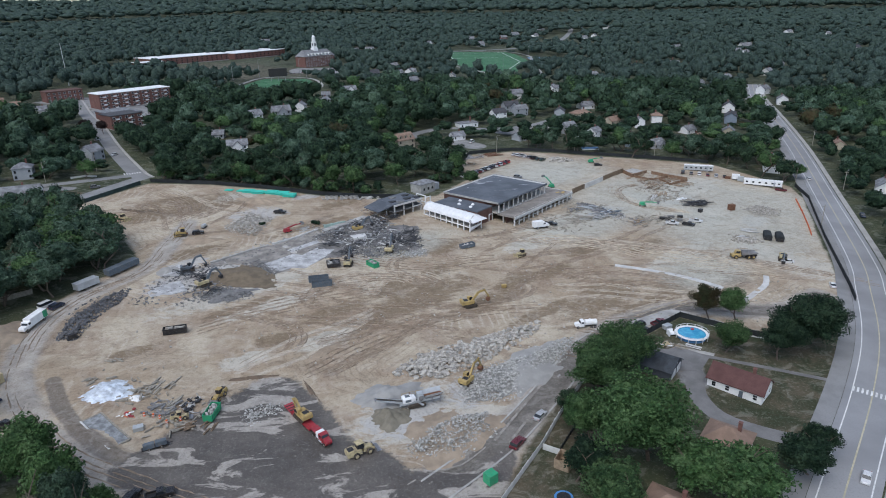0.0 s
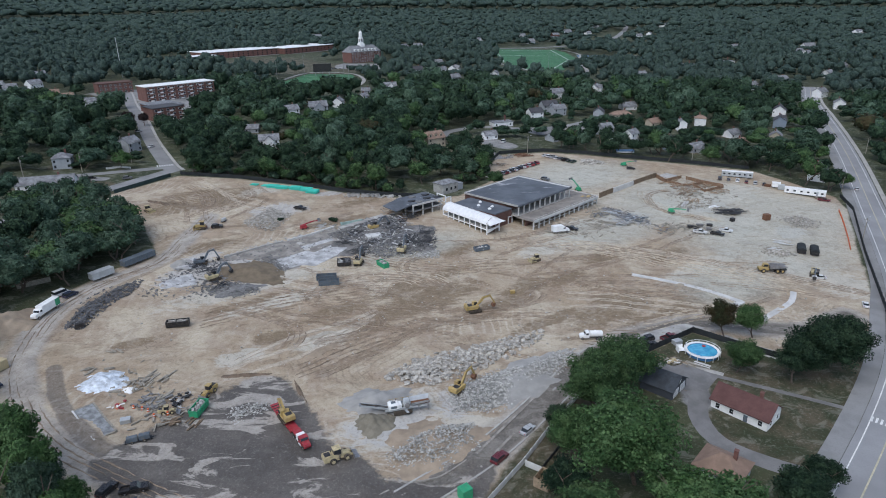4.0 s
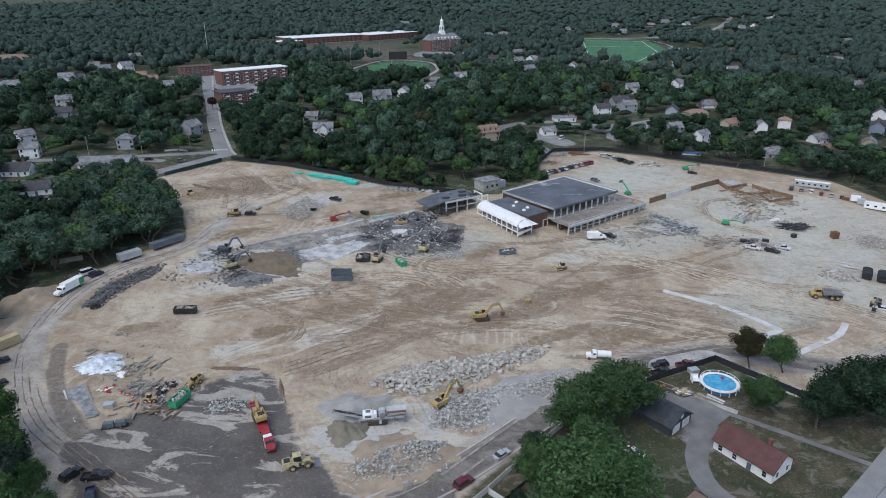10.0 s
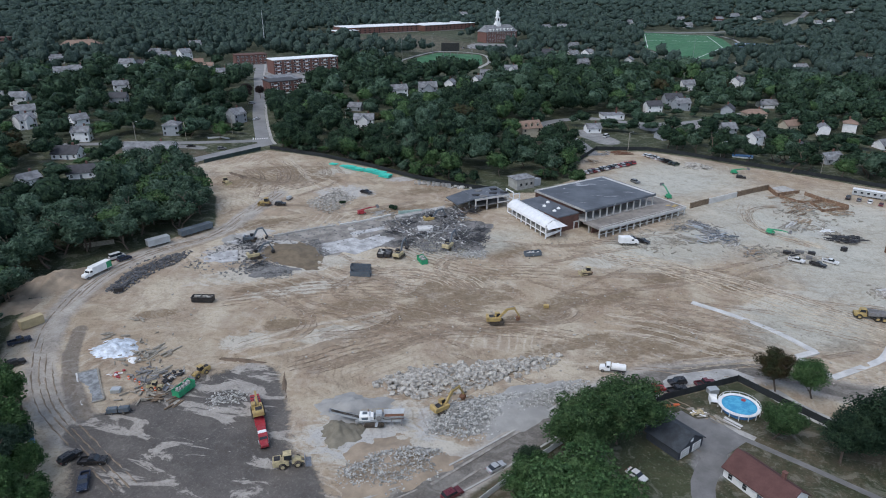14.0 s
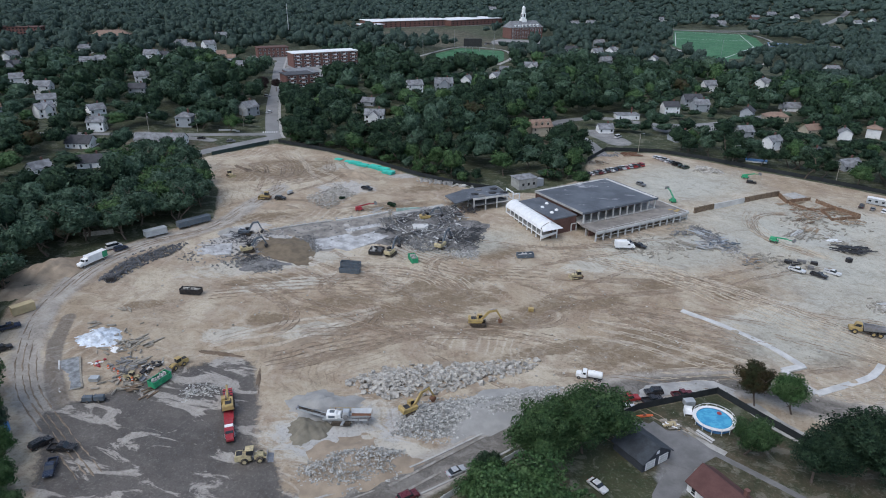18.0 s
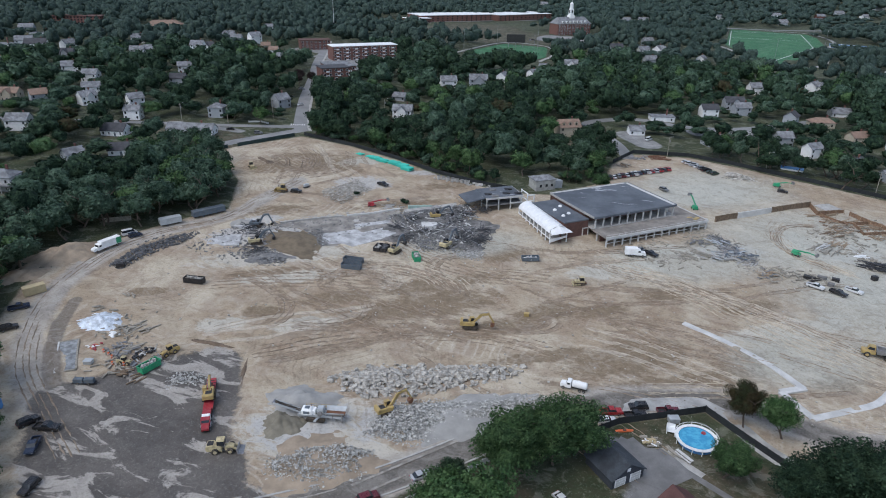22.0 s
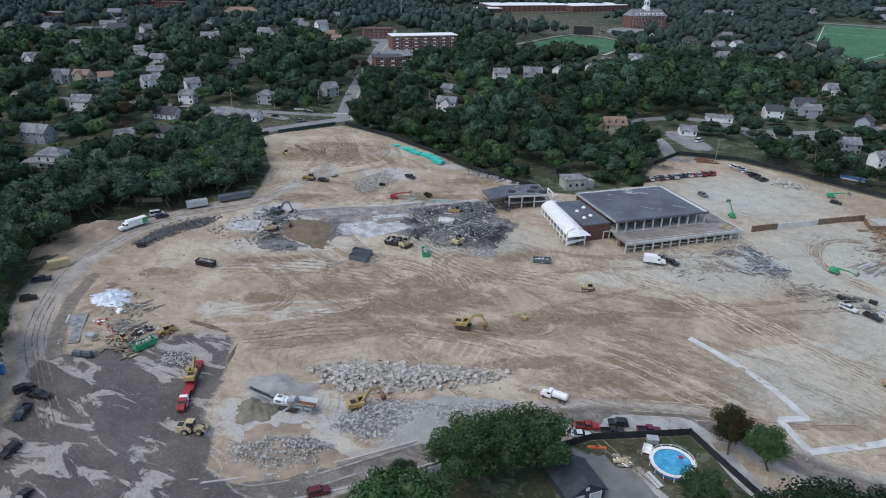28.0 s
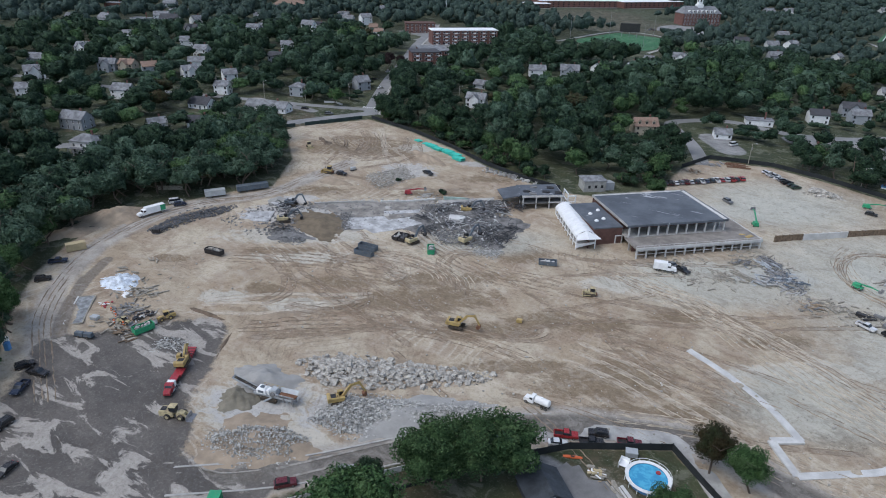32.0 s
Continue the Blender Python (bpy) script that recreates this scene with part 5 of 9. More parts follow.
def slab_building():
    ob = thing("flat_roofed_building", BX, BY, BA, "gutted concrete flat-roofed building with a dark tar roof", "building", z=B0)
    part("roof", Shape().box(20, 15.5, 8.7, 41, 32, 0.5, cut=0.12).box(20, -0.6, 8.5, 41.2, 0.35, 0.85).box(40.6, 15.5, 8.5, 0.35, 32, 0.85), ROOF_TAR, ob, "dark patched tar roof")
    part("roof_edge", Shape().box(39.7, 15.5, 9.2, 1.7, 31.8, 0.07).box(20, 31.0, 9.2, 40, 0.9, 0.07), CONCRETE_LIGHT, ob, "pale stripped roof edge")
    part("yellow_sheet", Shape().box(46.5, -6.5, 4.26, 3.4, 1.6, 0.3, 20, 0.8).box(45, -4.4, 4.26, 2.4, 0.9, 0.2, -15, 0.8), YELLOW, ob, "yellow sheets lying on the deck corner")
    part("parapet", Shape().box(20, 31.6, 8.6, 41, 0.3, 0.8).box(-0.6, 15.5, 8.6, 0.3, 32, 0.8), CONCRETE, ob)
    for k in range(11):
        part("column", Shape().box(0.6 + 3.9 * k, 0, 4.6, 0.45, 0.5, 4.1), CONCRETE_LIGHT, ob)
    for k in range(1, 9):
        part("column", Shape().box(40.2, 3.8 * k, 4.6, 0.45, 0.45, 4.1), CONCRETE_LIGHT, ob)
    part("inner_wall", Shape().box(20, 7, 4.6, 39, 0.3, 4.0), BRICK_DARK, ob, "dark brick inner wall")
    part("back_wall", Shape().box(20, 31.2, 0, 40.6, 0.4, 8.7).box(0.2, 19, 0, 0.4, 24, 8.7), BRICK_DARK, ob)
    part("upper_floor", Shape().box(20, 15.5, 4.0, 41, 32, 0.6), CONCRETE, ob)
    # open terrace deck round the front
    part("terrace_deck", Shape().box(24.3, -5.0, 3.7, 50.6, 9.6, 0.55).box(45.2, 12, 3.7, 8.6, 24, 0.55), DECK, ob, "bare concrete terrace deck")
    part("deck_edge", Shape().box(24.3, -9.9, 3.45, 50.8, 0.4, 1.0).box(49.7, 7, 3.45, 0.4, 34, 1.0), CONCRETE_LIGHT, ob)
    for k in range(14):
        part("post", Shape().box(-0.6 + 3.85 * k, -9.4, -0.6, 0.5, 0.5, 4.3), CONCRETE_LIGHT, ob)
        part("back_post", Shape().box(-0.6 + 3.85 * k, -3.5, -0.6, 0.5, 0.5, 4.3), CONCRETE, ob)
    # dark brick colour here paints the deep shade under the deck
    part("lower_wall", Shape().box(22, -4.4, -0.6, 44, 0.3, 4.3), BRICK_DARK, ob)
    rail = Shape().beam((-1, -9.7, 5.1), (49.6, -9.7, 5.1), 0.08, 0.1)
    for k in range(18):
        rail.beam((-1 + k * 2.95, -9.7, 4.3), (-1 + k * 2.95, -9.7, 5.1), 0.08, 0.08)
    part("guard_rail", rail, CONCRETE_LIGHT, ob)
    part("mid_rail", Shape().beam((-1, -9.4, 1.7), (49.6, -9.4, 1.7), 0.14, 0.22).beam((-1, -9.4, 2.9), (49.6, -9.4, 2.9), 0.14, 0.18), CONCRETE_LIGHT, ob)
    # the lower wing that joins the canopy
    part("low_roof", Shape().box(-6.3, 15.2, 7.1, 11.4, 25, 0.5, cut=0.1), ROOF_TAR, ob, "lower dark tar roof with small vents")
    part("low_wall", Shape().box(-6.3, 3.0, 0, 11.2, 0.4, 7.1).box(-11.7, 15.2, 0, 0.4, 24.6, 7.1).box(-6.3, 27.4, 0, 11.2, 0.4, 7.1), BRICK_DARK, ob)
    for u, v in ((-8.5, 9), (-5.0, 10.5), (-8.0, 16), (-3.5, 19)):
        part("roof_vent", Shape().tube((u, v, 7.55), (u, v, 7.9), 0.8, 0.8, 12).tube((u, v, 7.9), (u, v, 8.35), 0.8, 0.3, 12), WHITE, ob, "white domed roof vent")
    part("door_frame", Shape().box(-3.2, 2.6, 0.2, 0.3, 0.4, 3.6).box(-0.6, 2.6, 0.2, 0.3, 0.4, 3.6).box(-1.9, 2.6, 3.8, 2.9, 0.4, 0.3), CONCRETE_LIGHT, ob)
    return ob


slab_building()


def canopy():
    ax, ay = -0.4, 52.4
    ang = math.degrees(math.atan2(76 - 52, -18 + 0.6)) - 90
    ob = thing("sheeted_walkway", ax, ay, ang, "white sheeted walkway with a ribbed pitched cover on posts", "walkway", z=1.4)
    ring = [(-0.3, 4.7), (0.05, 5.7), (0.9, 6.5), (2.2, 7.15), (3.6, 7.5), (5.0, 7.15), (6.3, 6.5), (7.15, 5.7), (7.5, 4.7)]
    inner = [(3.6 + (u - 3.6) * 0.97, z - 0.1) for u, z in ring]
    for j in range(8):
        y0, y1 = 0.62 + j * 3.65, 0.58 + (j + 1) * 3.65
        sh = Shape().extrude(ring + inner[::-1], y0, y1, "y")
        part("cover_sheet", sh, FABRIC, ob, "taut white sheeting")
    for j in range(9):
        rib = Shape()
        for (u0, z0), (u1, z1) in zip(ring[:-1], ring[1:]):
            rib.beam((u0, 0.6 + 3.65 * j, z0 + 0.05), (u1, 0.6 + 3.65 * j, z1 + 0.05), 0.16, 0.14)
        part("rib", rib, WHITE, ob)
    # flared sheet over the front end and the torn sheet below it
    top, low = [(0.3, 0.6, 6.0), (3.6, 0.6, 7.45), (7.1, 0.6, 6.0)], [(-0.9, -2.4, 5.1), (3.6, -3.0, 5.6), (8.4, -2.2, 5.3)]
    fl = Shape()
    for k in range(2):
        quad = [low[k], low[k + 1], top[k + 1], top[k]]
        fl.hexa([(x, y, z - 0.1) for x, y, z in quad], quad)
    fl.hexa([(-0.9, -2.4, 4.9), (0.3, 0.6, 4.9), (0.4, 0.6, 4.9), (-0.8, -2.4, 4.9)], [(-0.9, -2.4, 5.1), (0.3, 0.6, 6.0), (0.4, 0.6, 6.0), (-0.8, -2.4, 5.1)])
    part("flared_end_sheet", fl, FABRIC, ob, "flared white gable sheet")
    part("torn_sheet", Shape().hexa([(0.2, 0.1, 0.9), (7.0, 0.1, 2.4), (7.0, 0.22, 2.4), (0.2, 0.22, 0.9)], [(0.2, 0.1, 2.4), (7.0, 0.1, 3.1), (7.0, 0.22, 3.1), (0.2, 0.22, 2.4)]), FABRIC, ob, "loose white sheet")
    part("floor", Shape().box(3.6, 15, 2.3, 7.4, 29.5, 0.35), CONCRETE, ob)
    # added dark sheet that stands for the shade inside the open bays
    part("inner_partition", Shape().box(4.8, 15, 0, 0.2, 28.8, 5.0), BRICK_DARK, ob)
    for k in range(9):
        part("post", Shape().box(0, 0.4 + 3.65 * k, -0.3, 0.36, 0.36, 5.3), WHITE, ob)
        part("post", Shape().box(7.2, 0.4 + 3.65 * k, -0.3, 0.36, 0.36, 5.3), WHITE, ob)
    part("bottom_rail", Shape().box(0, 15, 2.2, 0.3, 29.5, 0.4), WHITE, ob)
    part("eaves_rail", Shape().box(0, 15, 4.6, 0.3, 29.5, 0.3), WHITE, ob)
    part("cross_beam", Shape().box(3.6, 0.4, 2.2, 7.4, 0.3, 0.4), WHITE, ob)
    return ob


canopy()


BLOCK_PALE = surface("painted_block", (0.4, 0.395, 0.37), 0.85, vary=0.25, scale=0.5, fine=3)


def shed(x, y, turn):
    ob = thing("pump_house", x, y, turn, "small pale grey block shed with a shallow grey roof", "shed", z=gz(x, y) - 0.3)
    part("wall", Shape().box(0, 0, 0, 10, 7.5, 5.0), BLOCK_PALE, ob)
    part("roof", Shape().box(0, 0, 5.0, 10.8, 8.3, 0.25).box(0, 0, 5.25, 10.8, 8.3, 1.4, top=0.35, topy=0.06), SHINGLE, ob)
    for k in (-2.6, 0.4, 3.2):
        part("window", Shape().box(k, -3.75, 1.8, 1.1, 0.14, 1.3), GLASS, ob)
    part("door", Shape().box(5.0, 0.6, 0.3, 0.14, 1.2, 2.2), GREYW, ob)
    part("lean_to", Shape().extrude([(-2.5, 0), (2.5, 0), (2.5, 3.2), (-2.5, 3.8)], 5, 9.5, "x"), GREYW, ob)


shed(-14.5, 111.5, 38)


# ---- large buildings beyond the trees ----
def long_block(name, x, y, turn, w, d, storeys, wall, label, roof, balcony=False, z=None, band=WHITE, pitch=4.2):
    ob = thing(name, x, y, turn, label, "building", z=(gz(x, y) if z is None else z) - 0.5)
    h = 0.6 + 3.1 * storeys
    part("wall", Shape().box(0, 0, 0, w, d, h), wall, ob)
    part("roof", Shape().box(0, 0, h, w + 1.2, d + 1.2, 0.55, cut=0.12), roof, ob)
    part("plinth", Shape().box(0, 0, 0, w + 0.2, d + 0.2, 0.9), CONCRETE, ob)
    for s in range(storeys):
        n = int(w / pitch)
        for k in range(n):
            u = (k + 0.5) / n * w - w / 2
            if pitch > 5 or name == "far_brick_block":
                part("window", Shape().box(u, -d / 2, 1.3 + 3.1 * s, 1.9, 0.16, 1.7), GLASS, ob)
                continue
            win = part("window", Shape().box(u, -d / 2, 1.3 + 3.1 * s, 1.9, 0.16, 1.7), band, ob)
            part("pane", Shape().box(u, -d / 2 - 0.05, 1.42 + 3.1 * s, 1.6, 0.16, 1.45), GLASS, win)
            if balcony and k % 2 == 0:
                part("balcony", Shape().box(u + 2.1, -d / 2 - 0.7, 0.9 + 3.1 * s, 2.6, 1.4, 0.2).box(u + 2.1, -d / 2 - 1.35, 0.9 + 3.1 * s, 2.6, 0.1, 1.1), WHITE, ob)
        for k in range(max(1, int(d / 5))):
            part("window", Shape().box(w / 2, (k + 0.5) / max(1, int(d / 5)) * d - d / 2, 1.3 + 3.1 * s, 0.16, 1.7, 1.6), GLASS, ob)
    return ob


long_block("apartment_block", -238, 397, 42, 62, 19, 4, BRICK, "long brick apartment block with a white flat roof and balconies", WHITE, True)
long_block("apartment_block", -224, 318, 42, 22, 30, 2, BRICK, "low brick apartment wing with a grey flat roof", SHINGLE, True)
long_block("apartment_block", -213, 288, 42, 22, 18, 3, BRICK, "brick apartment wing with a dark flat roof and white balconies", SLATE, True)
long_block("brick_office", -308, 432, 38, 30, 16, 3, BRICK, "plain red brick three-storey building with a flat roof", BRICK_DARK)
long_block("school_wing", -300, 862, 42, 124, 56, 3, BRICK, "long red brick school wing with a pale flat roof", WHITE, pitch=8)
long_block("school_wing", -214, 956, 50, 110, 56, 3, BRICK, "red brick school wing with a pale flat roof", WHITE, pitch=8)
long_block("school_wing", -330, 790, 42, 36, 26, 2, BRICK_DARK, "low dark brick school wing with a white flat roof", WHITE, pitch=7)
long_block("far_brick_block", -700, 520, 20, 60, 18, 4, BRICK, "distant brick block among trees", BRICK_DARK)


def town_hall(x, y, turn):
    ob = thing("cupola_hall", x, y, turn, "red brick hall with a dormered slate roof and a white cupola", "building", z=gz(x, y) - 0.5)
    part("wall", Shape().box(0, 0, 0, 52, 22, 15), BRICK, ob)
    part("roof", Shape().box(0, 0, 15, 53.5, 23.5, 0.6).box(0, 0, 15.6, 53, 23, 8, top=0.78, topy=0.12), SHINGLE, ob)
    for k in range(7):
        dm = part("dormer", Shape().box(-18 + 6 * k, -9.2, 16, 2.2, 3.5, 3.0), WHITE, ob)
        part("pane", Shape().box(-18 + 6 * k, -11.0, 16.5, 1.3, 0.2, 1.9), GLASS, dm)
    for s in range(4):
        for k in range(12):
            win = part("window", Shape().box(-23 + 4.2 * k, -11, 1.6 + 3.5 * s, 1.9, 0.2, 2.2), WHITE, ob)
            part("pane", Shape().box(-23 + 4.2 * k, -11.08, 1.8 + 3.5 * s, 1.4, 0.2, 1.8), GLASS, win)
    cup = part("cupola", Shape().box(0, 0, 20, 7.5, 7.5, 6, cut=0.3).box(0, 0, 26, 5.2, 5.2, 8, cut=0.3).tube((0, 0, 34), (0, 0, 40), 2.6, 2.3, 8).tube((0, 0, 40), (0, 0, 43), 2.9, 0.6, 8).tube((0, 0, 43), (0, 0, 47), 0.25, 0.05, 6), WHITE, ob, "white stepped cupola")
    for k in range(4):
        a = radians(90 * k)
        part("opening", Shape().box(2.65 * math.cos(a), 2.65 * math.sin(a), 28.5, 2.0 if k % 2 else 0.3, 0.3 if k % 2 else 2.0, 4), GLASS, cup)


town_hall(-96, 770, 40)
for hx, hy, turn, w, d, st, wall, roof, style in HOUSES:
    house(hx, hy, turn, w, d, st, wall, roof, style, far=math.hypot(hx, hy + 230) > 430)


# ---- vehicles and machines; they face +x ----
def cached(key, build, material, smooth=False):
    if key not in MESHES:
        MESHES[key] = build().mesh(key[0], material, smooth)
    return MESHES[key]


def wheel(parent, x, y, r, w, rim=STEEL, name="wheel"):
    ty = cached(("tyre", r, w), lambda: Shape().tube((0, -w / 2, 0), (0, -w * 0.3, 0), r * 0.9, r, 14).tube((0, -w * 0.3, 0), (0, w * 0.3, 0), r, r, 14).tube((0, w * 0.3, 0), (0, w / 2, 0), r, r * 0.9, 14), RUBBER)
    rm = cached(("rim", r, w, rim.name), lambda: Shape().tube((0, -w * 0.54, 0), (0, w * 0.54, 0), r * 0.52, r * 0.52, 10), rim)
    ob = part(name, ty, RUBBER, parent, at=(x, y, r))
    part("rim", rm, rim, ob)


CAR_PAINT = {}


def paint(name, rgb):
    if name not in CAR_PAINT:
        CAR_PAINT[name] = surface("car_paint_" + name, rgb, 0.3, 0.1, vary=0.1, dirt=0.12, spec=0.5)
    return CAR_PAINT[name]


COLOURS = {"white": (0.7, 0.7, 0.7), "black": (0.02, 0.02, 0.023), "silver": (0.45, 0.46, 0.47), "grey": (0.16, 0.165, 0.17), "red": (0.35, 0.025, 0.03),
           "maroon": (0.13, 0.02, 0.03), "blue": (0.04, 0.08, 0.18), "dark_blue": (0.02, 0.035, 0.07), "dark_green": (0.02, 0.05, 0.035)}


def car(x, y, turn, colour, style="sedan", where="parked on the site", group="", bed=None):
    word = {"sedan": "saloon car", "suv": "sport utility car", "pickup": "pickup truck", "van": "van"}[style]
    ob = thing({"sedan": "car", "suv": "car", "pickup": "pickup_truck", "van": "van"}[style], x, y, turn, f"{colour.replace('_', ' ')} {word} {where}", "pickup" if style == "pickup" else "car", group)
    m = paint(colour, COLOURS[colour])
    if style == "sedan":
        L, W, prof = 4.7, 1.8, [(-2.3, 0.35), (2.3, 0.35), (2.35, 0.62), (2.1, 0.78), (1.05, 0.95), (-1.5, 1.0), (-2.25, 0.92), (-2.36, 0.6)]
        cab, top = [(-1.75, 0.95), (1.05, 0.92), (0.35, 1.42), (-1.05, 1.42)], (-1.0, 0.3, 1.42)
    elif style == "suv":
        L, W, prof = 4.8, 1.95, [(-2.35, 0.4), (2.35, 0.4), (2.4, 0.8), (2.2, 1.05), (1.1, 1.15), (-2.3, 1.15), (-2.42, 0.7)]
        cab, top = [(-2.2, 1.12), (1.05, 1.1), (0.45, 1.75), (-1.95, 1.75)], (-1.85, 0.4, 1.75)
    elif style == "van":
        L, W, prof = 5.4, 2.0, [(-2.7, 0.4), (2.7, 0.4), (2.72, 0.9), (2.3, 1.2), (1.9, 1.3), (-2.7, 1.3)]
        cab, top = [(-2.6, 1.28), (1.85, 1.28), (1.2, 2.2), (-2.55, 2.2)], (-2.5, 1.15, 2.2)
    else:
        L, W, prof = 5.8, 1.98, [(-2.85, 0.5), (2.8, 0.5), (2.9, 0.9), (2.75, 1.12), (1.2, 1.2), (-0.7, 1.2), (-0.7, 0.75), (-2.7, 0.75), (-2.7, 1.2), (-2.88, 1.2)]
        cab, top = [(-0.75, 1.18), (1.3, 1.17), (0.7, 1.85), (-0.6, 1.85)], (-0.55, 0.65, 1.85)
    part("body", cached((style + "_body", colour), lambda: Shape().extrude(prof, -W / 2, W / 2, "y"), m), m, ob)
    part("window_band", cached((style + "_glass",), lambda: Shape().extrude(cab, -W / 2 + 0.09, W / 2 - 0.09, "y"), GLASS), GLASS, ob)
    part("roof", cached((style + "_roof", colour), lambda: Shape().box((top[0] + top[1]) / 2, 0, top[2] - 0.03, top[1] - top[0] + 0.1, W - 0.24, 0.09, top=0.94), m), m, ob)
    if style == "pickup":
        part("bed_side", cached(("bed_side", colour), lambda: Shape().box(-1.75, W / 2 - 0.07, 0.7, 2.1, 0.14, 0.55).box(-1.75, -W / 2 + 0.07, 0.7, 2.1, 0.14, 0.55), m), m, ob)
        part("bed_floor", cached(("bed_floor",), lambda: Shape().box(-1.75, 0, 0.7, 2.0, W - 0.2, 0.1), BLACK), BLACK, ob)
    for s in (-1, 1):
        part("headlight", cached(("headlight", style), lambda: Shape().box(L / 2 - 0.08, 0, 0.68, 0.12, 0.36, 0.16), SILVER), SILVER, ob, at=(0, s * W * 0.36, 0))
        part("tail_light", cached(("tail_light", style), lambda: Shape().box(-L / 2 + 0.05, 0, 0.75, 0.12, 0.28, 0.2), RED), RED, ob, at=(0, s * W * 0.38, 0))
        for fx in (0.31, -0.31):
            wheel(ob, fx * L, s * (W / 2 - 0.12), 0.34 if style == "sedan" else 0.39, 0.24)
    return ob


def track_pair(ob, length, gauge, width, h):
    prof = [(-length / 2 + h * 0.4, 0), (length / 2 - h * 0.4, 0), (length / 2, h * 0.45), (length / 2 - h * 0.3, h * 0.95), (-length / 2 + h * 0.3, h * 0.95), (-length / 2, h * 0.45)]
    for s in (-1, 1):
        t = part("track", cached(("track", length, width, h), lambda: Shape().extrude(prof, -width / 2, width / 2, "y"), TRACKS), TRACKS, ob, at=(0, s * gauge / 2, 0))
        sh = Shape()
        for k in range(int(length / 0.45)):
            sh.box(-length / 2 + 0.5 + k * 0.45, 0, h * 0.95, 0.12, width + 0.03, 0.06)
        part("shoe_row", cached(("shoe_row", length, width, h), lambda: sh, TRACKS), TRACKS, t)
        part("roller_frame", cached(("roller_frame", length, h), lambda: Shape().box(0, 0, h * 0.25, length * 0.72, 0.12, h * 0.4), TRACKS), TRACKS, t, at=(0, s * width * 0.52, 0))


def excavator(x, y, turn, label, m=YELLOW, reach=0.0, k=1.0, slew=0.0, z=None, dark=False, folded=False):
    ob = thing("excavator", x, y, turn, label, "excavator", z=z)
    ob.scale = (k, k, k)
    track_pair(ob, 4.6, 2.6, 0.65, 0.95)
    part("undercarriage", Shape().box(0, 0, 0.45, 2.4, 2.2, 0.5, cut=0.1).tube((0, 0, 0.9), (0, 0, 1.15), 0.8, 0.8, 14), TRACKS, ob)
    up = part("upper_body", Shape().box(-0.9, 0, 1.15, 3.8, 2.75, 0.35).box(-1.3, -0.2, 1.5, 2.5, 2.3, 0.9, cut=0.15).box(0.6, -0.85, 1.5, 1.6, 0.9, 0.7, cut=0.1), m, ob, at=(0, 0, 0), turn=slew)
    part("counterweight", Shape().extrude([(-3.1, 1.2), (-2.3, 1.2), (-2.3, 2.5), (-2.9, 2.5), (-3.1, 2.2)], -1.35, 1.35, "y"), m, up)
    cab = part("cab", Shape().extrude([(-0.35, 1.5), (1.35, 1.5), (1.4, 2.3), (1.05, 3.05), (-0.35, 3.05)], 0.42, 1.4, "y"), m if not dark else BLACK, up)
    part("cab_glass", Shape().extrude([(0.15, 1.9), (1.38, 1.8), (1.42, 2.3), (1.08, 2.92), (0.15, 2.92)], 0.4, 1.43, "y"), GLASS, cab)
    part("engine_grille", Shape().box(-1.5, -0.2, 2.4, 1.4, 1.6, 0.08).tube((-0.6, -0.9, 2.4), (-0.6, -0.9, 3.0), 0.09), BLACK, up)
    if folded:
        pts = [(0.9, 1.7), (3.4, 4.1), (5.0, 3.2), (3.6, 1.4), (3.0, 1.2)]
    else:
        pts = [(0.9, 1.7), (3.2, 4.6 + reach), (5.7, 5.0 + reach), (7.0, 2.2), (6.6, 1.2)]
    arm = m if not dark else SLATE_BLUE
    part("boom", Shape().beam((pts[0][0], -0.1, pts[0][1]), (pts[1][0], -0.1, pts[1][1]), 0.5, 0.75).beam((pts[1][0], -0.1, pts[1][1]), (pts[2][0], -0.1, pts[2][1]), 0.48, 0.6), arm, up)
    part("stick", Shape().beam((pts[2][0] - 0.5, -0.1, pts[2][1] + 0.35), (pts[3][0], -0.1, pts[3][1]), 0.38, 0.5), arm, up)
    part("cylinder", Shape().tube((1.3, -0.45, 1.7), ((pts[0][0] + pts[1][0]) / 2 + 0.6, -0.45, (pts[0][1] + pts[1][1]) / 2 + 0.1), 0.1).tube((1.3, 0.25, 1.7), ((pts[0][0] + pts[1][0]) / 2 + 0.6, 0.25, (pts[0][1] + pts[1][1]) / 2 + 0.1), 0.1)
         .tube((pts[1][0], -0.1, pts[1][1] + 0.5), (pts[2][0] - 0.4, -0.1, pts[2][1] + 0.6), 0.1), STEEL, up)
    bx, bz = pts[3]
    part("bucket", Shape().extrude([(bx + 0.25, bz), (bx - 0.25, bz), (bx - 1.0, bz - 0.5), (bx - 0.9, bz - 1.2), (bx - 0.2, bz - 1.3), (bx + 0.3, bz - 0.7)], -0.75, 0.55, "y"), RUST if not dark else BLACK, up)
    return ob


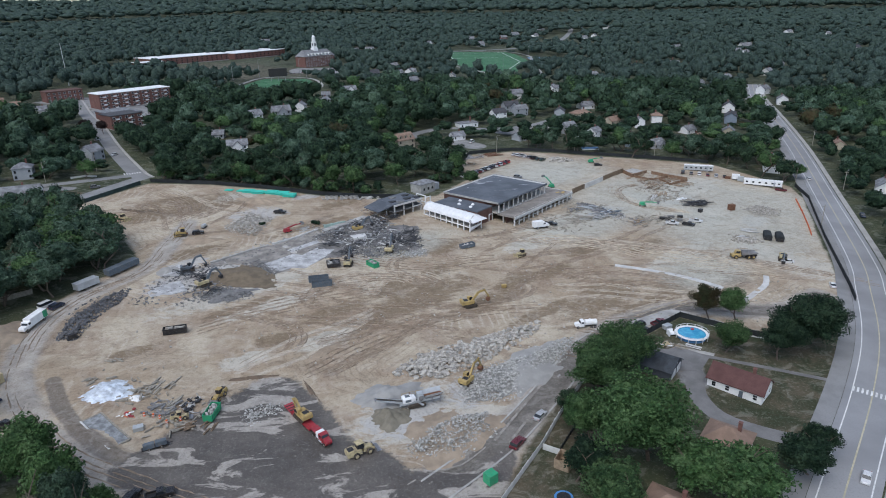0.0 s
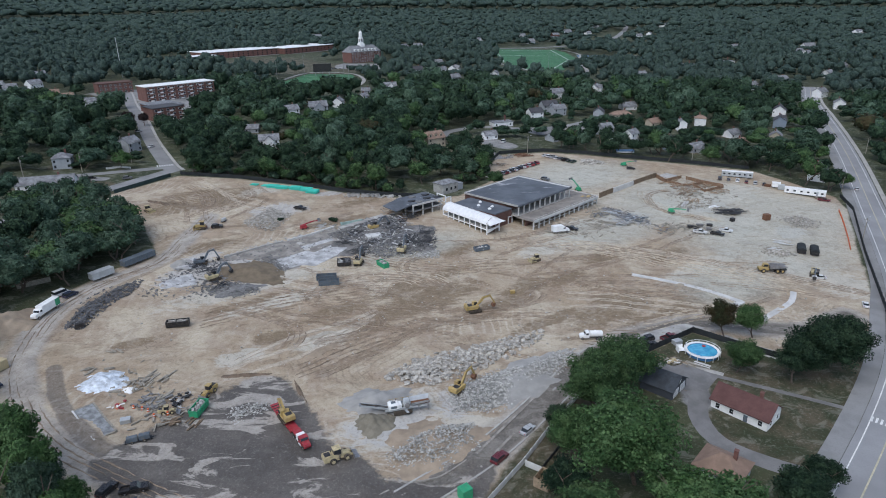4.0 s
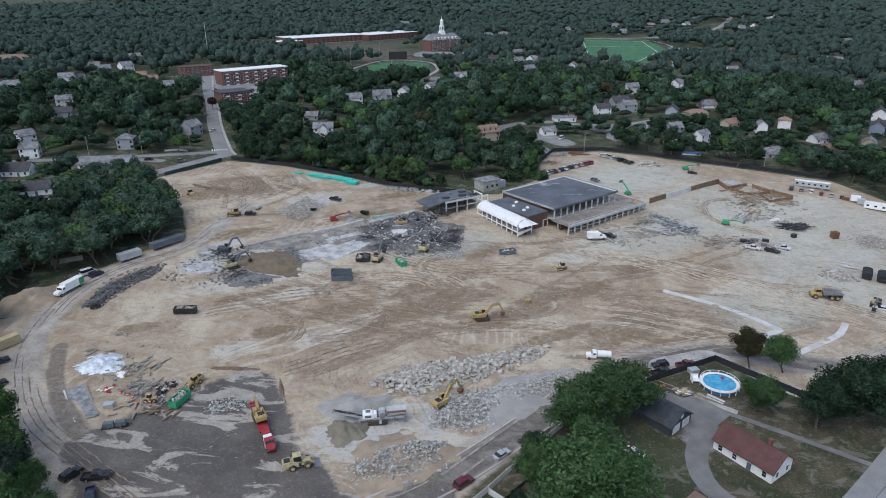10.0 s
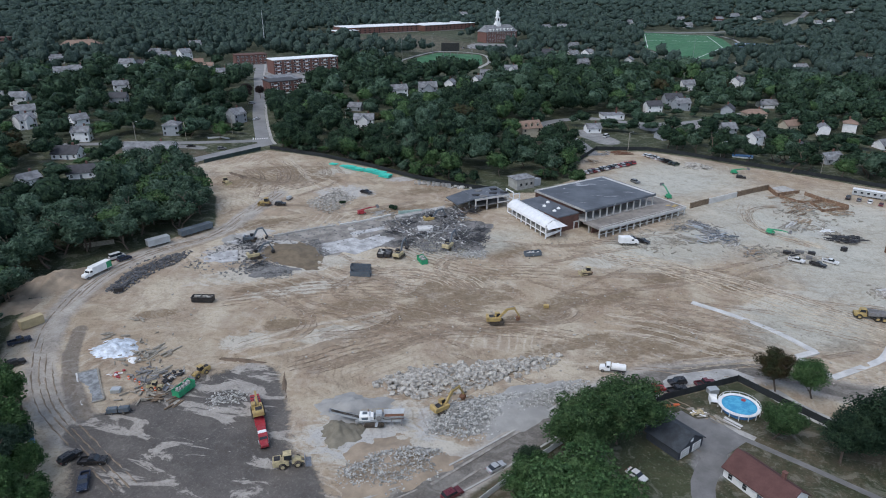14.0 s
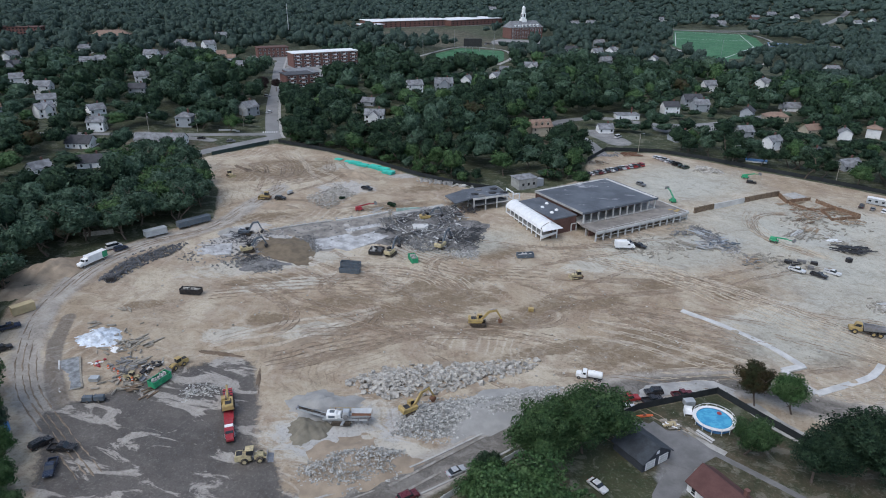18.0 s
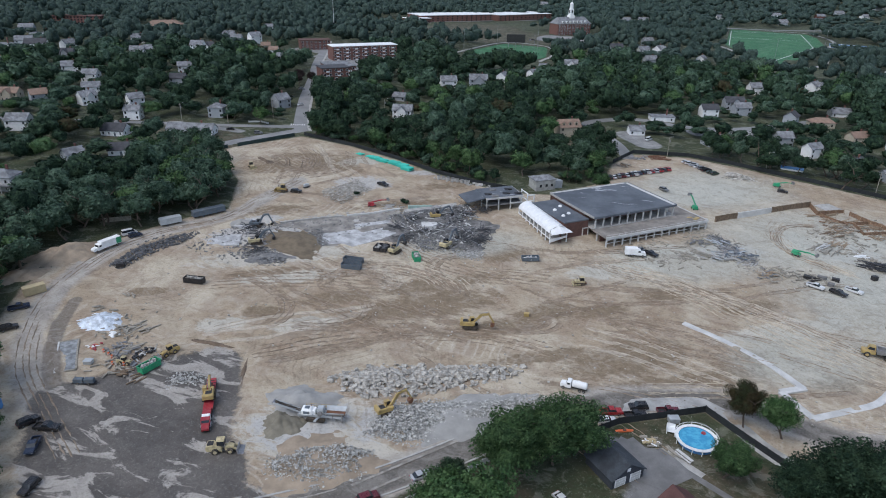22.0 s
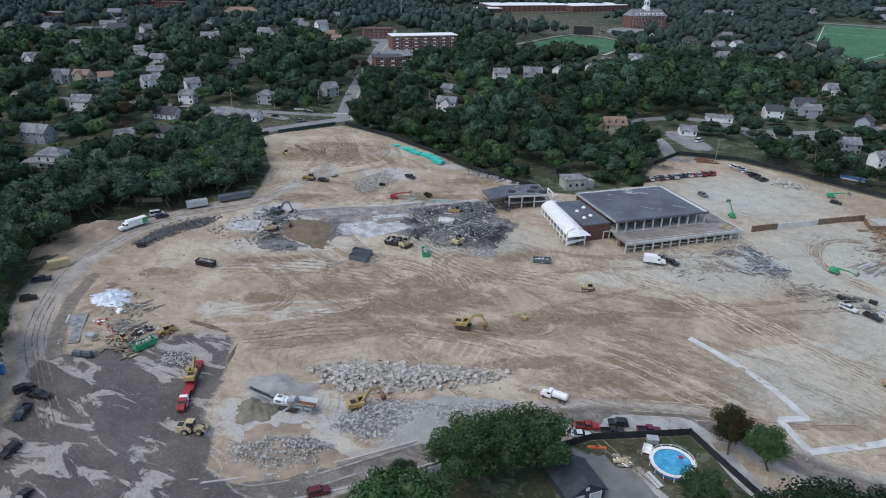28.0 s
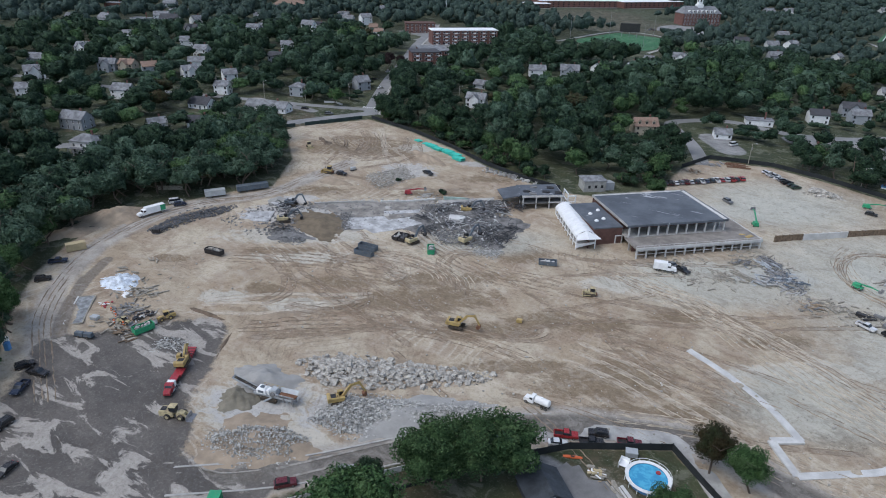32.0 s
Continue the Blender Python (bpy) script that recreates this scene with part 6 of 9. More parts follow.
def wheel_loader(x, y, turn, label, m=YELLOW_PALE, k=1.0):
    ob = thing("wheel_loader", x, y, turn, label, "loader")
    ob.scale = (k, k, k)
    part("rear_frame", Shape().extrude([(-4.0, 0.9), (-0.4, 0.8), (-0.4, 2.0), (-2.2, 2.5), (-3.9, 2.4), (-4.1, 1.8)], -1.1, 1.1, "y"), m, ob)
    part("front_frame", Shape().box(1.3, 0, 0.7, 2.2, 1.3, 1.2, cut=0.15), m, ob)
    cab = part("cab", Shape().extrude([(-1.5, 2.0), (0.2, 2.0), (0.3, 2.6), (0.1, 3.5), (-1.4, 3.5)], -0.8, 0.8, "y"), BLACK, ob)
    part("cab_roof", Shape().box(-0.65, 0, 3.5, 1.9, 1.8, 0.16, cut=0.05), m, cab)
    part("cab_glass", Shape().extrude([(-1.3, 2.4), (0.2, 2.4), (0.12, 3.35), (-1.25, 3.35)], -0.83, 0.83, "y"), GLASS, cab)
    part("engine_grille", Shape().box(-3.0, 0, 2.45, 1.4, 1.5, 0.12).tube((-2.0, 0.5, 2.4), (-2.0, 0.5, 3.2), 0.1), BLACK, ob)
    for s in (-1, 1):
        part("lift_arm", Shape().beam((0.9, s * 0.65, 1.9), (3.2, s * 0.65, 0.9), 0.25, 0.45), m, ob)
        for fx in (1.5, -1.9):
            wheel(ob, fx, s * 1.15, 0.85, 0.65, m)
    part("bucket", Shape().extrude([(3.1, 0.15), (4.5, 0.1), (4.55, 0.2), (3.4, 0.4), (3.2, 1.4), (3.05, 1.4)], -1.6, 1.6, "y"), STEEL, ob)
    return ob


def bulldozer(x, y, turn, label, m=YELLOW, k=1.0):
    ob = thing("bulldozer", x, y, turn, label, "bulldozer")
    ob.scale = (k, k, k)
    track_pair(ob, 3.6, 2.1, 0.6, 1.0)
    part("body", Shape().extrude([(-1.7, 0.7), (2.0, 0.7), (2.05, 1.7), (0.4, 1.85), (-1.7, 1.7)], -0.7, 0.7, "y"), m, ob)
    cab = part("cab", Shape().extrude([(-1.3, 1.7), (0.25, 1.7), (0.1, 3.0), (-1.2, 3.0)], -0.72, 0.72, "y"), BLACK, ob)
    part("cab_roof", Shape().box(-0.55, 0, 3.0, 1.7, 1.7, 0.15, cut=0.05), m, cab)
    part("cab_glass", Shape().box(-0.5, 0, 2.1, 1.1, 1.5, 0.75), GLASS, cab)
    part("exhaust", Shape().tube((1.2, 0.2, 1.8), (1.2, 0.2, 2.7), 0.08), BLACK, ob)
    for s in (-1, 1):
        part("push_arm", Shape().beam((0, s * 1.42, 0.6), (2.5, s * 1.42, 0.5), 0.2, 0.25), m, ob)
    part("blade", Shape().extrude([(2.5, 0.1), (2.75, 0.05), (2.6, 0.6), (2.75, 1.25), (2.6, 1.3), (2.45, 0.6)], -1.7, 1.7, "y"), m, ob)
    part("ripper", Shape().box(-2.0, 0, 0.6, 0.5, 1.6, 0.4).box(-2.2, 0, 0.1, 0.15, 0.2, 0.7), RUST, ob)
    return ob


def artic_dumper(x, y, turn):
    ob = thing("dump_truck", x, y, turn, "yellow articulated dump truck with an empty grey bed", "dump truck")
    part("front_frame", Shape().box(3.2, 0, 1.0, 3.6, 2.2, 1.0, cut=0.15).extrude([(3.4, 2.0), (5.0, 1.7), (5.0, 1.0), (3.4, 1.0)], -1.2, 1.2, "y"), YELLOW, ob)
    cab = part("cab", Shape().extrude([(1.6, 1.9), (3.5, 1.9), (3.6, 2.5), (3.3, 3.4), (1.7, 3.4)], -0.9, 0.9, "y"), YELLOW, ob)
    part("cab_glass", Shape().extrude([(1.9, 2.4), (3.62, 2.4), (3.35, 3.25), (1.9, 3.25)], -0.93, 0.93, "y"), GLASS, cab)
    part("chassis", Shape().box(-1.8, 0, 0.9, 6.6, 1.0, 0.5), BLACK, ob)
    bed = Shape()
    bed.extrude([(-4.9, 2.2), (1.0, 1.6), (1.0, 1.75), (-4.9, 2.35)], -1.4, 1.4, "y")
    for s in (-1, 1):
        bed.extrude([(-5.1, 2.3), (1.0, 1.6), (1.3, 3.0), (-4.6, 2.9)], s * 1.45 - 0.07, s * 1.45 + 0.07, "y")
    bed.extrude([(1.0, 1.6), (1.15, 1.6), (1.5, 3.2), (1.25, 3.2)], -1.5, 1.5, "y")
    part("dump_bed", bed, STEEL, ob, "bare grey steel bed")
    for fx in (3.4, -1.6, -3.4):
        for s in (-1, 1):
            wheel(ob, fx, s * 1.2, 0.85, 0.65, YELLOW)


def truck_cab(ob, x, m, hood=True):
    if hood:
        part("hood", Shape().extrude([(x, 0.7), (x + 1.7, 0.7), (x + 1.8, 1.3), (x + 1.5, 1.75), (x, 1.9)], -0.95, 0.95, "y"), m, ob)
    cab = part("cab", Shape().extrude([(x - 1.5, 0.8), (x + 0.1, 0.8), (x + 0.1, 1.95), (x - 0.3, 2.75), (x - 1.4, 2.8), (x - 1.5, 2.6)], -1.15, 1.15, "y"), m, ob)
    part("windscreen", Shape().extrude([(x + 0.12, 1.95), (x - 0.27, 2.68), (x - 0.34, 2.68), (x + 0.02, 1.9)], -1.0, 1.0, "y").box(x - 0.75, 0, 1.95, 0.9, 2.34, 0.6), GLASS, cab)


def water_truck(x, y, turn):
    ob = thing("water_truck", x, y, turn, "white water truck with a rounded tank parked on dirt", "truck")
    ob.scale = (0.87, 0.9, 0.9)
    truck_cab(ob, 2.0, WHITE)
    part("chassis", Shape().box(-0.6, 0, 0.7, 7.2, 0.9, 0.3), BLACK, ob)
    part("tank", Shape().tube((-4.0, 0, 1.95), (0.2, 0, 1.95), 1.05, 1.05, 18).tube((-4.2, 0, 1.95), (-4.0, 0, 1.95), 0.8, 1.05, 18).tube((-1.6, 0, 2.9), (-1.6, 0, 3.15), 0.35), WHITE, ob, "rounded white tank")
    for fx in (2.8, -2.2, -3.4):
        for s in (-1, 1):
            wheel(ob, fx, s * 0.98, 0.5, 0.32)


def box_truck(x, y, turn, label, box_m=WHITE, L=6.0, end=None, H=2.5):
    ob = thing("box_truck", x, y, turn, label, "truck")
    truck_cab(ob, L / 2 + 0.6, WHITE)
    part("cargo_box", Shape().box(-0.7, 0, 0.95, L, 2.4, H, cut=0.06), box_m, ob)
    if end:
        part("rear_panel", Shape().box(-0.7 - L / 2 + 1.0, 0, 1.1, 2.0, 2.44, H - 0.3), end, ob, "green rear panel")
    part("chassis", Shape().box(0.2, 0, 0.6, L + 1.6, 0.9, 0.35), BLACK, ob)
    for fx in (L / 2 + 1.2, -L / 2 + 0.9):
        for s in (-1, 1):
            wheel(ob, fx, s * 1.0, 0.48, 0.32)


def lowboy(x, y, turn):
    tr = thing("lorry_tractor", *place(x, y, turn, 8.2, 0), turn, "red three-axle lorry tractor with white frame boxes", "truck")
    tr.scale = (0.95, 0.88, 0.9)
    truck_cab(tr, 0.6, RED)
    part("chassis", Shape().box(-1.6, 0, 0.75, 6.0, 0.95, 0.3), BLACK, tr)
    part("sleeper", Shape().box(-1.7, 0, 0.9, 1.2, 2.2, 1.7, cut=0.12), WHITE, tr)
    part("fuel_tank", Shape().tube((-0.7, 1.0, 0.75), (0.6, 1.0, 0.75), 0.34, n=12).tube((-0.7, -1.0, 0.75), (0.6, -1.0, 0.75), 0.34, n=12), SILVER, tr)
    for fx in (1.5, -2.6, -3.9):
        for s in (-1, 1):
            wheel(tr, fx, s * 0.95, 0.5, 0.4)
    t = thing("lowboy_trailer", *place(x, y, turn, -1.5, 0), turn, "red low-loader trailer carrying a yellow excavator", "trailer")
    t.scale = (1.0, 0.88, 1.0)
    part("gooseneck", Shape().extrude([(4.6, 0.6), (5.2, 1.2), (7.6, 1.2), (7.6, 1.5), (5.0, 1.5), (4.3, 0.95)], -1.1, 1.1, "y"), RED, t)
    part("deck", Shape().box(0.4, 0, 0.5, 8.6, 2.6, 0.4), RED, t)
    part("rear_deck", Shape().extrude([(-3.9, 0.5), (-4.4, 1.15), (-8.2, 1.15), (-8.2, 0.9), (-4.4, 0.6)], -1.3, 1.3, "y"), RED, t)
    for k in range(3):
        part("ramp_rib", Shape().box(-4.9 - 1.1 * k, 0, 1.15, 0.25, 2.5, 0.08), BLACK, t)
        for s in (-1, 1):
            wheel(t, -5.0 - 1.2 * k, s * 1.0, 0.45, 0.4)
    px, py = place(x, y, turn, -2.0, 0)
    excavator(px, py, turn + 180, "yellow excavator with folded boom loaded on a red trailer", YELLOW, z=gz(px, py) + 0.92, folded=True, k=0.95)


def crusher(x, y, turn):
    ob = thing("mobile_crusher", x, y, turn, "white and grey tracked mobile crusher with a long conveyor", "crusher")
    ob.scale = (1.15, 1.15, 1.15)
    track_pair(ob, 4.2, 2.2, 0.5, 0.9)
    part("main_frame", Shape().box(0.8, 0.65, 0.95, 9.4, 0.25, 0.5).box(0.8, -0.65, 0.95, 9.4, 0.25, 0.5).box(-2.6, 0, 0.95, 0.3, 1.6, 0.4).box(4.6, 0, 0.95, 0.3, 1.6, 0.4), SILVER, ob)
    eng = part("engine_house", Shape().box(-1.9, 0, 1.45, 2.3, 1.9, 1.25, cut=0.3).box(-0.45, 0.1, 1.45, 0.7, 1.5, 0.95, cut=0.15), WHITE, ob, "white engine housing")
    part("vent_panel", Shape().box(-1.9, -0.96, 1.7, 1.3, 0.06, 0.6).box(-1.9, 0, 2.7, 1.0, 0.9, 0.05), SLATE_BLUE, eng)
    part("exhaust", Shape().tube((-1.2, 0.5, 2.6), (-1.2, 0.5, 3.2), 0.09), RUST, eng)
    part("jaw_housing", Shape().box(1.0, 0, 1.45, 1.5, 1.6, 1.5, top=0.8).box(1.0, 0.95, 1.7, 0.8, 0.3, 0.8), SILVER, ob, "pale grey jaw housing")
    part("flywheel", Shape().tube((1.0, -0.85, 2.0), (1.0, -1.15, 2.0), 0.55, 0.55, 14), CONCRETE_DARK, ob)
    for s in (-1, 1):
        part("hopper_side", Shape().hexa([(2.0, s * 0.7, 1.7), (6.0, s * 0.7, 1.9), (6.0, s * 0.78, 1.9), (2.0, s * 0.78, 1.7)], [(1.9, s * 1.25, 2.6), (6.3, s * 1.25, 2.7), (6.3, s * 1.33, 2.7), (1.9, s * 1.33, 2.6)]), SILVER, ob)
        part("leg", Shape().box(5.6, s * 0.8, 0.0, 0.25, 0.25, 1.9).box(3.6, s * 0.8, 0.5, 0.2, 0.2, 1.4), STEEL, ob)
        part("conveyor_side", Shape().beam((-1.6, s * 0.5, 1.1), (-9.0, s * 0.5, 3.5), 0.1, 0.4), SILVER, ob)
        part("conveyor_strut", Shape().beam((-2.6, s * 0.5, 1.2), (-6.2, s * 0.5, 2.4), 0.09, 0.09).beam((-2.4, s * 0.5, 2.2), (-6.0, s * 0.5, 2.7), 0.06, 0.06), STEEL, ob)
    part("feeder_deck", Shape().box(4.1, 0, 1.65, 4.0, 1.4, 0.14), RUST, ob)
    part("conveyor_belt", Shape().beam((-1.6, 0, 1.2), (-9.0, 0, 3.6), 0.85, 0.06), RUBBER, ob)
    part("head_drum", Shape().tube((-9.0, -0.5, 3.5), (-9.0, 0.5, 3.5), 0.26, 0.26, 10), STEEL, ob)
    part("catwalk", Shape().box(0.0, 1.5, 1.35, 5.4, 0.6, 0.06), SLATE_BLUE, ob)
    rail = Shape().beam((-2.7, 1.78, 2.35), (2.7, 1.78, 2.35), 0.05, 0.05).beam((-2.7, 1.78, 1.85), (2.7, 1.78, 1.85), 0.04, 0.04)
    for k in range(6):
        rail.beam((-2.7 + 1.08 * k, 1.78, 1.35), (-2.7 + 1.08 * k, 1.78, 2.35), 0.05, 0.05)
    part("handrail", rail, YELLOW, ob)
    part("side_conveyor", Shape().beam((0.6, -1.0, 1.0), (0.6, -3.6, 2.1), 0.5, 0.2), SILVER, ob)


def dumpster(x, y, turn, m, label, L=6.6, H=1.9, load=None):
    ob = thing("skip_container", x, y, turn, label, "dumpster")
    sh = Shape()
    for s in (-1, 1):
        sh.box(0, s * 1.15, 0.25, L, 0.1, H - 0.25)
        sh.box(s * L / 2, 0, 0.25, 0.1, 2.3, H - 0.25)
    part("shell", sh, m, ob)
    part("floor", Shape().box(0, 0, 0.15, L, 2.3, 0.15), m, ob)
    rim = Shape()
    for s in (-1, 1):
        rim.box(0, s * 1.18, H - 0.1, L + 0.16, 0.16, 0.14).box(s * (L / 2 + 0.02), 0, H - 0.1, 0.16, 2.4, 0.14)
    part("rim", rim, m, ob)
    for k in range(6):
        for s in (-1, 1):
            part("rib", cached(("rib", H, m.name), lambda: Shape().box(0, 0, 0.25, 0.14, 0.12, H - 0.35), m), m, ob, at=(-L / 2 + 0.6 + k * (L - 1.2) / 5, s * 1.24, 0))
    part("skid", Shape().box(0, 0.6, 0, L, 0.15, 0.18).box(0, -0.6, 0, L, 0.15, 0.18), RUST, ob)
    if load:
        heap = Shape()
        q = random.Random(int(x * 7))
        for _ in range(16):
            heap.box(q.uniform(-L / 2 + 0.6, L / 2 - 0.6), q.uniform(-0.7, 0.7), 0.3, q.uniform(0.5, 1.6), q.uniform(0.3, 0.9), H - 0.5 + q.uniform(-0.2, 0.4), q.uniform(0, 90), 0.8)
        tagged(part("load", heap, load, ob, "mixed rubble load"), "mixed rubble load", kind="stuff")


def covered_container(x, y, turn, label):
    ob = thing("covered_container", x, y, turn, label, "container", "black covered containers")
    part("shell", Shape().box(0, 0, 0.25, 7.0, 3.0, 1.5, cut=0.05), BLACK, ob)
    part("cover", Shape().extrude([(-1.6, 1.6), (1.6, 1.6), (1.62, 1.85), (1.2, 2.3), (0.5, 2.55), (-0.5, 2.55), (-1.2, 2.3), (-1.62, 1.85)], -3.6, 3.6, "x"), MESH_BLACK, ob, "domed black tarpaulin cover")
    for k in range(6):
        part("rib", Shape().box(-3.0 + 1.2 * k, 1.53, 0.3, 0.14, 0.1, 1.3).box(-3.0 + 1.2 * k, -1.53, 0.3, 0.14, 0.1, 1.3), BLACK, ob)
    for v in (-0.7, 0.7):
        part("skid", Shape().box(0, v, 0, 6.8, 0.2, 0.25), RUST, ob)


def trailer(x, y, turn, L, m, label, H=2.7, windows=0, roof=WHITE):
    ob = thing("office_trailer", x, y, turn, label, "trailer")
    part("body", Shape().box(0, 0, 0.75, L, 2.9, H, cut=0.08), m, ob)
    part("roof", Shape().box(0, 0, 0.75 + H, L + 0.15, 3.05, 0.12, cut=0.04), roof, ob)
    part("undercarriage", Shape().box(0, 0, 0.35, L * 0.9, 1.6, 0.4), BLACK, ob)
    for k in range(windows):
        u = -L / 2 + (k + 0.5) * L / windows
        part("window", Shape().box(u, -1.46, 1.8, 1.1, 0.08, 0.8), GLASS, ob)
    if windows:
        part("door", Shape().box(L * 0.3, -1.47, 0.85, 0.9, 0.08, 2.0), GREYW, ob)
        part("step", Shape().box(L * 0.3, -2.0, 0, 1.2, 0.9, 0.7), WOOD_GREY, ob)
    for s in (-1, 1):
        wheel(ob, -L * 0.2, s * 1.2, 0.4, 0.3)


def boom_lift(x, y, turn, m, label, up=0.8):
    ob = thing("boom_lift", x, y, turn, label, "lift")
    part("chassis", Shape().box(0, 0, 0.5, 3.2, 2.0, 0.5, cut=0.1), m, ob)
    part("turret", Shape().box(-0.3, 0, 1.0, 2.4, 1.6, 1.0, cut=0.15), m, ob)
    part("boom", Shape().beam((-1.0, 0, 1.9), (4.6, 0, 1.9 + up * 3), 0.4, 0.45).beam((4.4, 0, 1.8 + up * 3), (6.6, 0, 1.6 + up * 3.4), 0.28, 0.3), m, ob)
    part("basket", Shape().box(7.2, 0, 1.2 + up * 3.2, 1.0, 1.8, 0.1).box(7.65, 0, 1.3 + up * 3.2, 0.06, 1.8, 1.0).box(7.2, 0.87, 1.3 + up * 3.2, 1.0, 0.06, 1.0).box(7.2, -0.87, 1.3 + up * 3.2, 1.0, 0.06, 1.0), STEEL, ob)
    for fx in (1.1, -1.1):
        for s in (-1, 1):
            wheel(ob, fx, s * 0.95, 0.45, 0.35)


def generator(x, y, turn, m, label):
    ob = thing("generator_set", x, y, turn, label, "generator")
    part("housing", Shape().box(0, 0, 0.5, 2.4, 1.2, 1.2, cut=0.12), m, ob)
    part("frame", Shape().box(0, 0, 0.3, 3.2, 1.3, 0.2).beam((1.5, 0, 0.4), (2.5, 0, 0.4), 0.12, 0.12), BLACK, ob)
    part("exhaust", Shape().tube((-0.7, 0.2, 1.7), (-0.7, 0.2, 2.1), 0.08), STEEL, ob)
    for s in (-1, 1):
        wheel(ob, 0, s * 0.7, 0.33, 0.22)


# ---- machines on the site ----
excavator(-13, -14.6, 12, "yellow excavator standing on dark damp earth", YELLOW, 0.0, 1.0)
excavator(-21.5, -59, 48, "yellow excavator working on a heap of crushed stone", YELLOW, 0.3, 0.95)
excavator(-53, 23.5, 78, "pale yellow excavator with a dark boom at the demolition", YELLOW_PALE, 0.6, 0.95, dark=True)
excavator(-36.5, 35, 75, "pale yellow excavator with a dark boom among rubble", YELLOW_PALE, 0.4, 1.05, dark=True)
excavator(-48, 57, 30, "yellow and black excavator on heaped demolition rubble", YELLOW, 0.2, 0.95, dark=True, z=gz(-48, 57) + 0.9)
excavator(-103, 10, 40, "pale excavator with a dark boom beside broken concrete", YELLOW_PALE, 0.3, 0.95, dark=True)
excavator(-111, 23, 15, "dark grey excavator with arched boom among rubble", SLATE_BLUE, 0.8, 0.9, dark=True)
bulldozer(14.8, 24.5, 200, "yellow bulldozer with a dark cab on bare earth", YELLOW_PALE, 0.95)
bulldozer(-121.3, 58.5, 190, "yellow bulldozer on graded tan earth", YELLOW, 1.1)
bulldozer(-149.8, 78.4, -35, "yellow bulldozer cutting a dark soil bank", YELLOW_PALE, 1.0)
excavator(117.5, 9.5, 238, "yellow and black excavator digging at the end of a concrete footing", YELLOW_PALE, -0.4, 0.95, dark=True)
wheel_loader(-50.5, -84, 24, "dusty yellow wheel loader on wet black asphalt", YELLOW_PALE, 0.95)
wheel_loader(-86.5, -58.5, -112, "yellow wheel loader beside a green skip", YELLOW, 0.75)
wheel_loader(-94, -66, 8, "small yellow loader parked among salvaged parts", YELLOW_PALE, 0.6)
artic_dumper(103, 13.2, 170)
lowboy(-63.5, -72, -58)
crusher(-36.5, -67, 12)
water_truck(20.5, -33.5, 176)
box_truck(30.6, 54, 12, "white box truck parked below the concrete terrace", WHITE, 4.6)
box_truck(-148.3, -14, -102, "white box truck with a green rear panel", WHITE, 7.5, GREEN)
dumpster(-105.3, -22.8, 8, BLACK, "black skip with pale debris on open dirt", load=ROCK)
dumpster(-63.6, 10.2, 3, SLATE_BLUE, "slate-blue empty skip beside another", 7.0)
dumpster(-62.3, 6.0, 3, SLATE_BLUE, "slate-blue empty skip in front of another", 7.0)
dumpster(-43.8, 21.2, 122, GREEN, "green skip half filled with scrap", 5.4, load=ROCK_GREY)
dumpster(-4.8, 36, 22, SLATE_BLUE, "grey-blue skip full of white debris", 6.2, 1.6, load=CONCRETE_LIGHT)
dumpster(-86.8, -65.5, 78, GREEN, "green skip filled with scrap beside a loader", 5.6, load=ROCK_GREY)
covered_container(126.4, 33.2, 62, "black domed covered container on the east side")
covered_container(130.7, 31.2, 62, "black domed covered container beside another")
dumpster(-57.3, 24, 95, BLACK, "dark scrap-filled skip next to rubble", 5.0, 1.4, load=ROCK_DARK)
dumpster(-59.8, 23.6, 95, BLACK, "dark skip filled with mixed scrap", 5.0, 1.4, load=ROCK_GREY)
trailer(150.5, 137.5, -26, 16, SILVER, "long pale grey office trailer with small windows", windows=6)
trailer(171.5, 106.5, -36, 19, WHITE, "long white site office trailer with small windows", windows=6)
trailer(-134.5, 24.5, 58, 13, SLATE_BLUE, "dark blue-grey flat-topped semi-trailer by the trees", 2.0, roof=SLATE_BLUE)
trailer(-142, 11, 55, 8, SILVER, "silver box trailer parked along the road", 2.2, roof=SILVER)
trailer(163, 119, -30, 4, WHITE, "small white storage trailer between offices", 2.2)
boom_lift(-78.4, 59.4, 35, RED, "orange-red telescopic lift on bare earth", 0.25)
boom_lift(53.7, 111.6, 110, GREEN, "green boom lift with raised arm beside the building", 0.9)
boom_lift(90, 79, -28, GREEN, "green telescopic lift parked on dirt", 0.15)
boom_lift(92.7, 158.5, 12, GREEN, "green lift with a lowered white arm", 0.2)
generator(-98.6, -77, 20, SLATE_BLUE, "dark blue towable generator on gravel")
generator(-96.2, -76, 20, SLATE_BLUE, "dark grey towable compressor on gravel")
generator(-114.1, 67.3, 70, SILVER, "grey towable generator on bare earth")
generator(-134, -24, 30, BLACK, "small black towable compressor at the road edge")

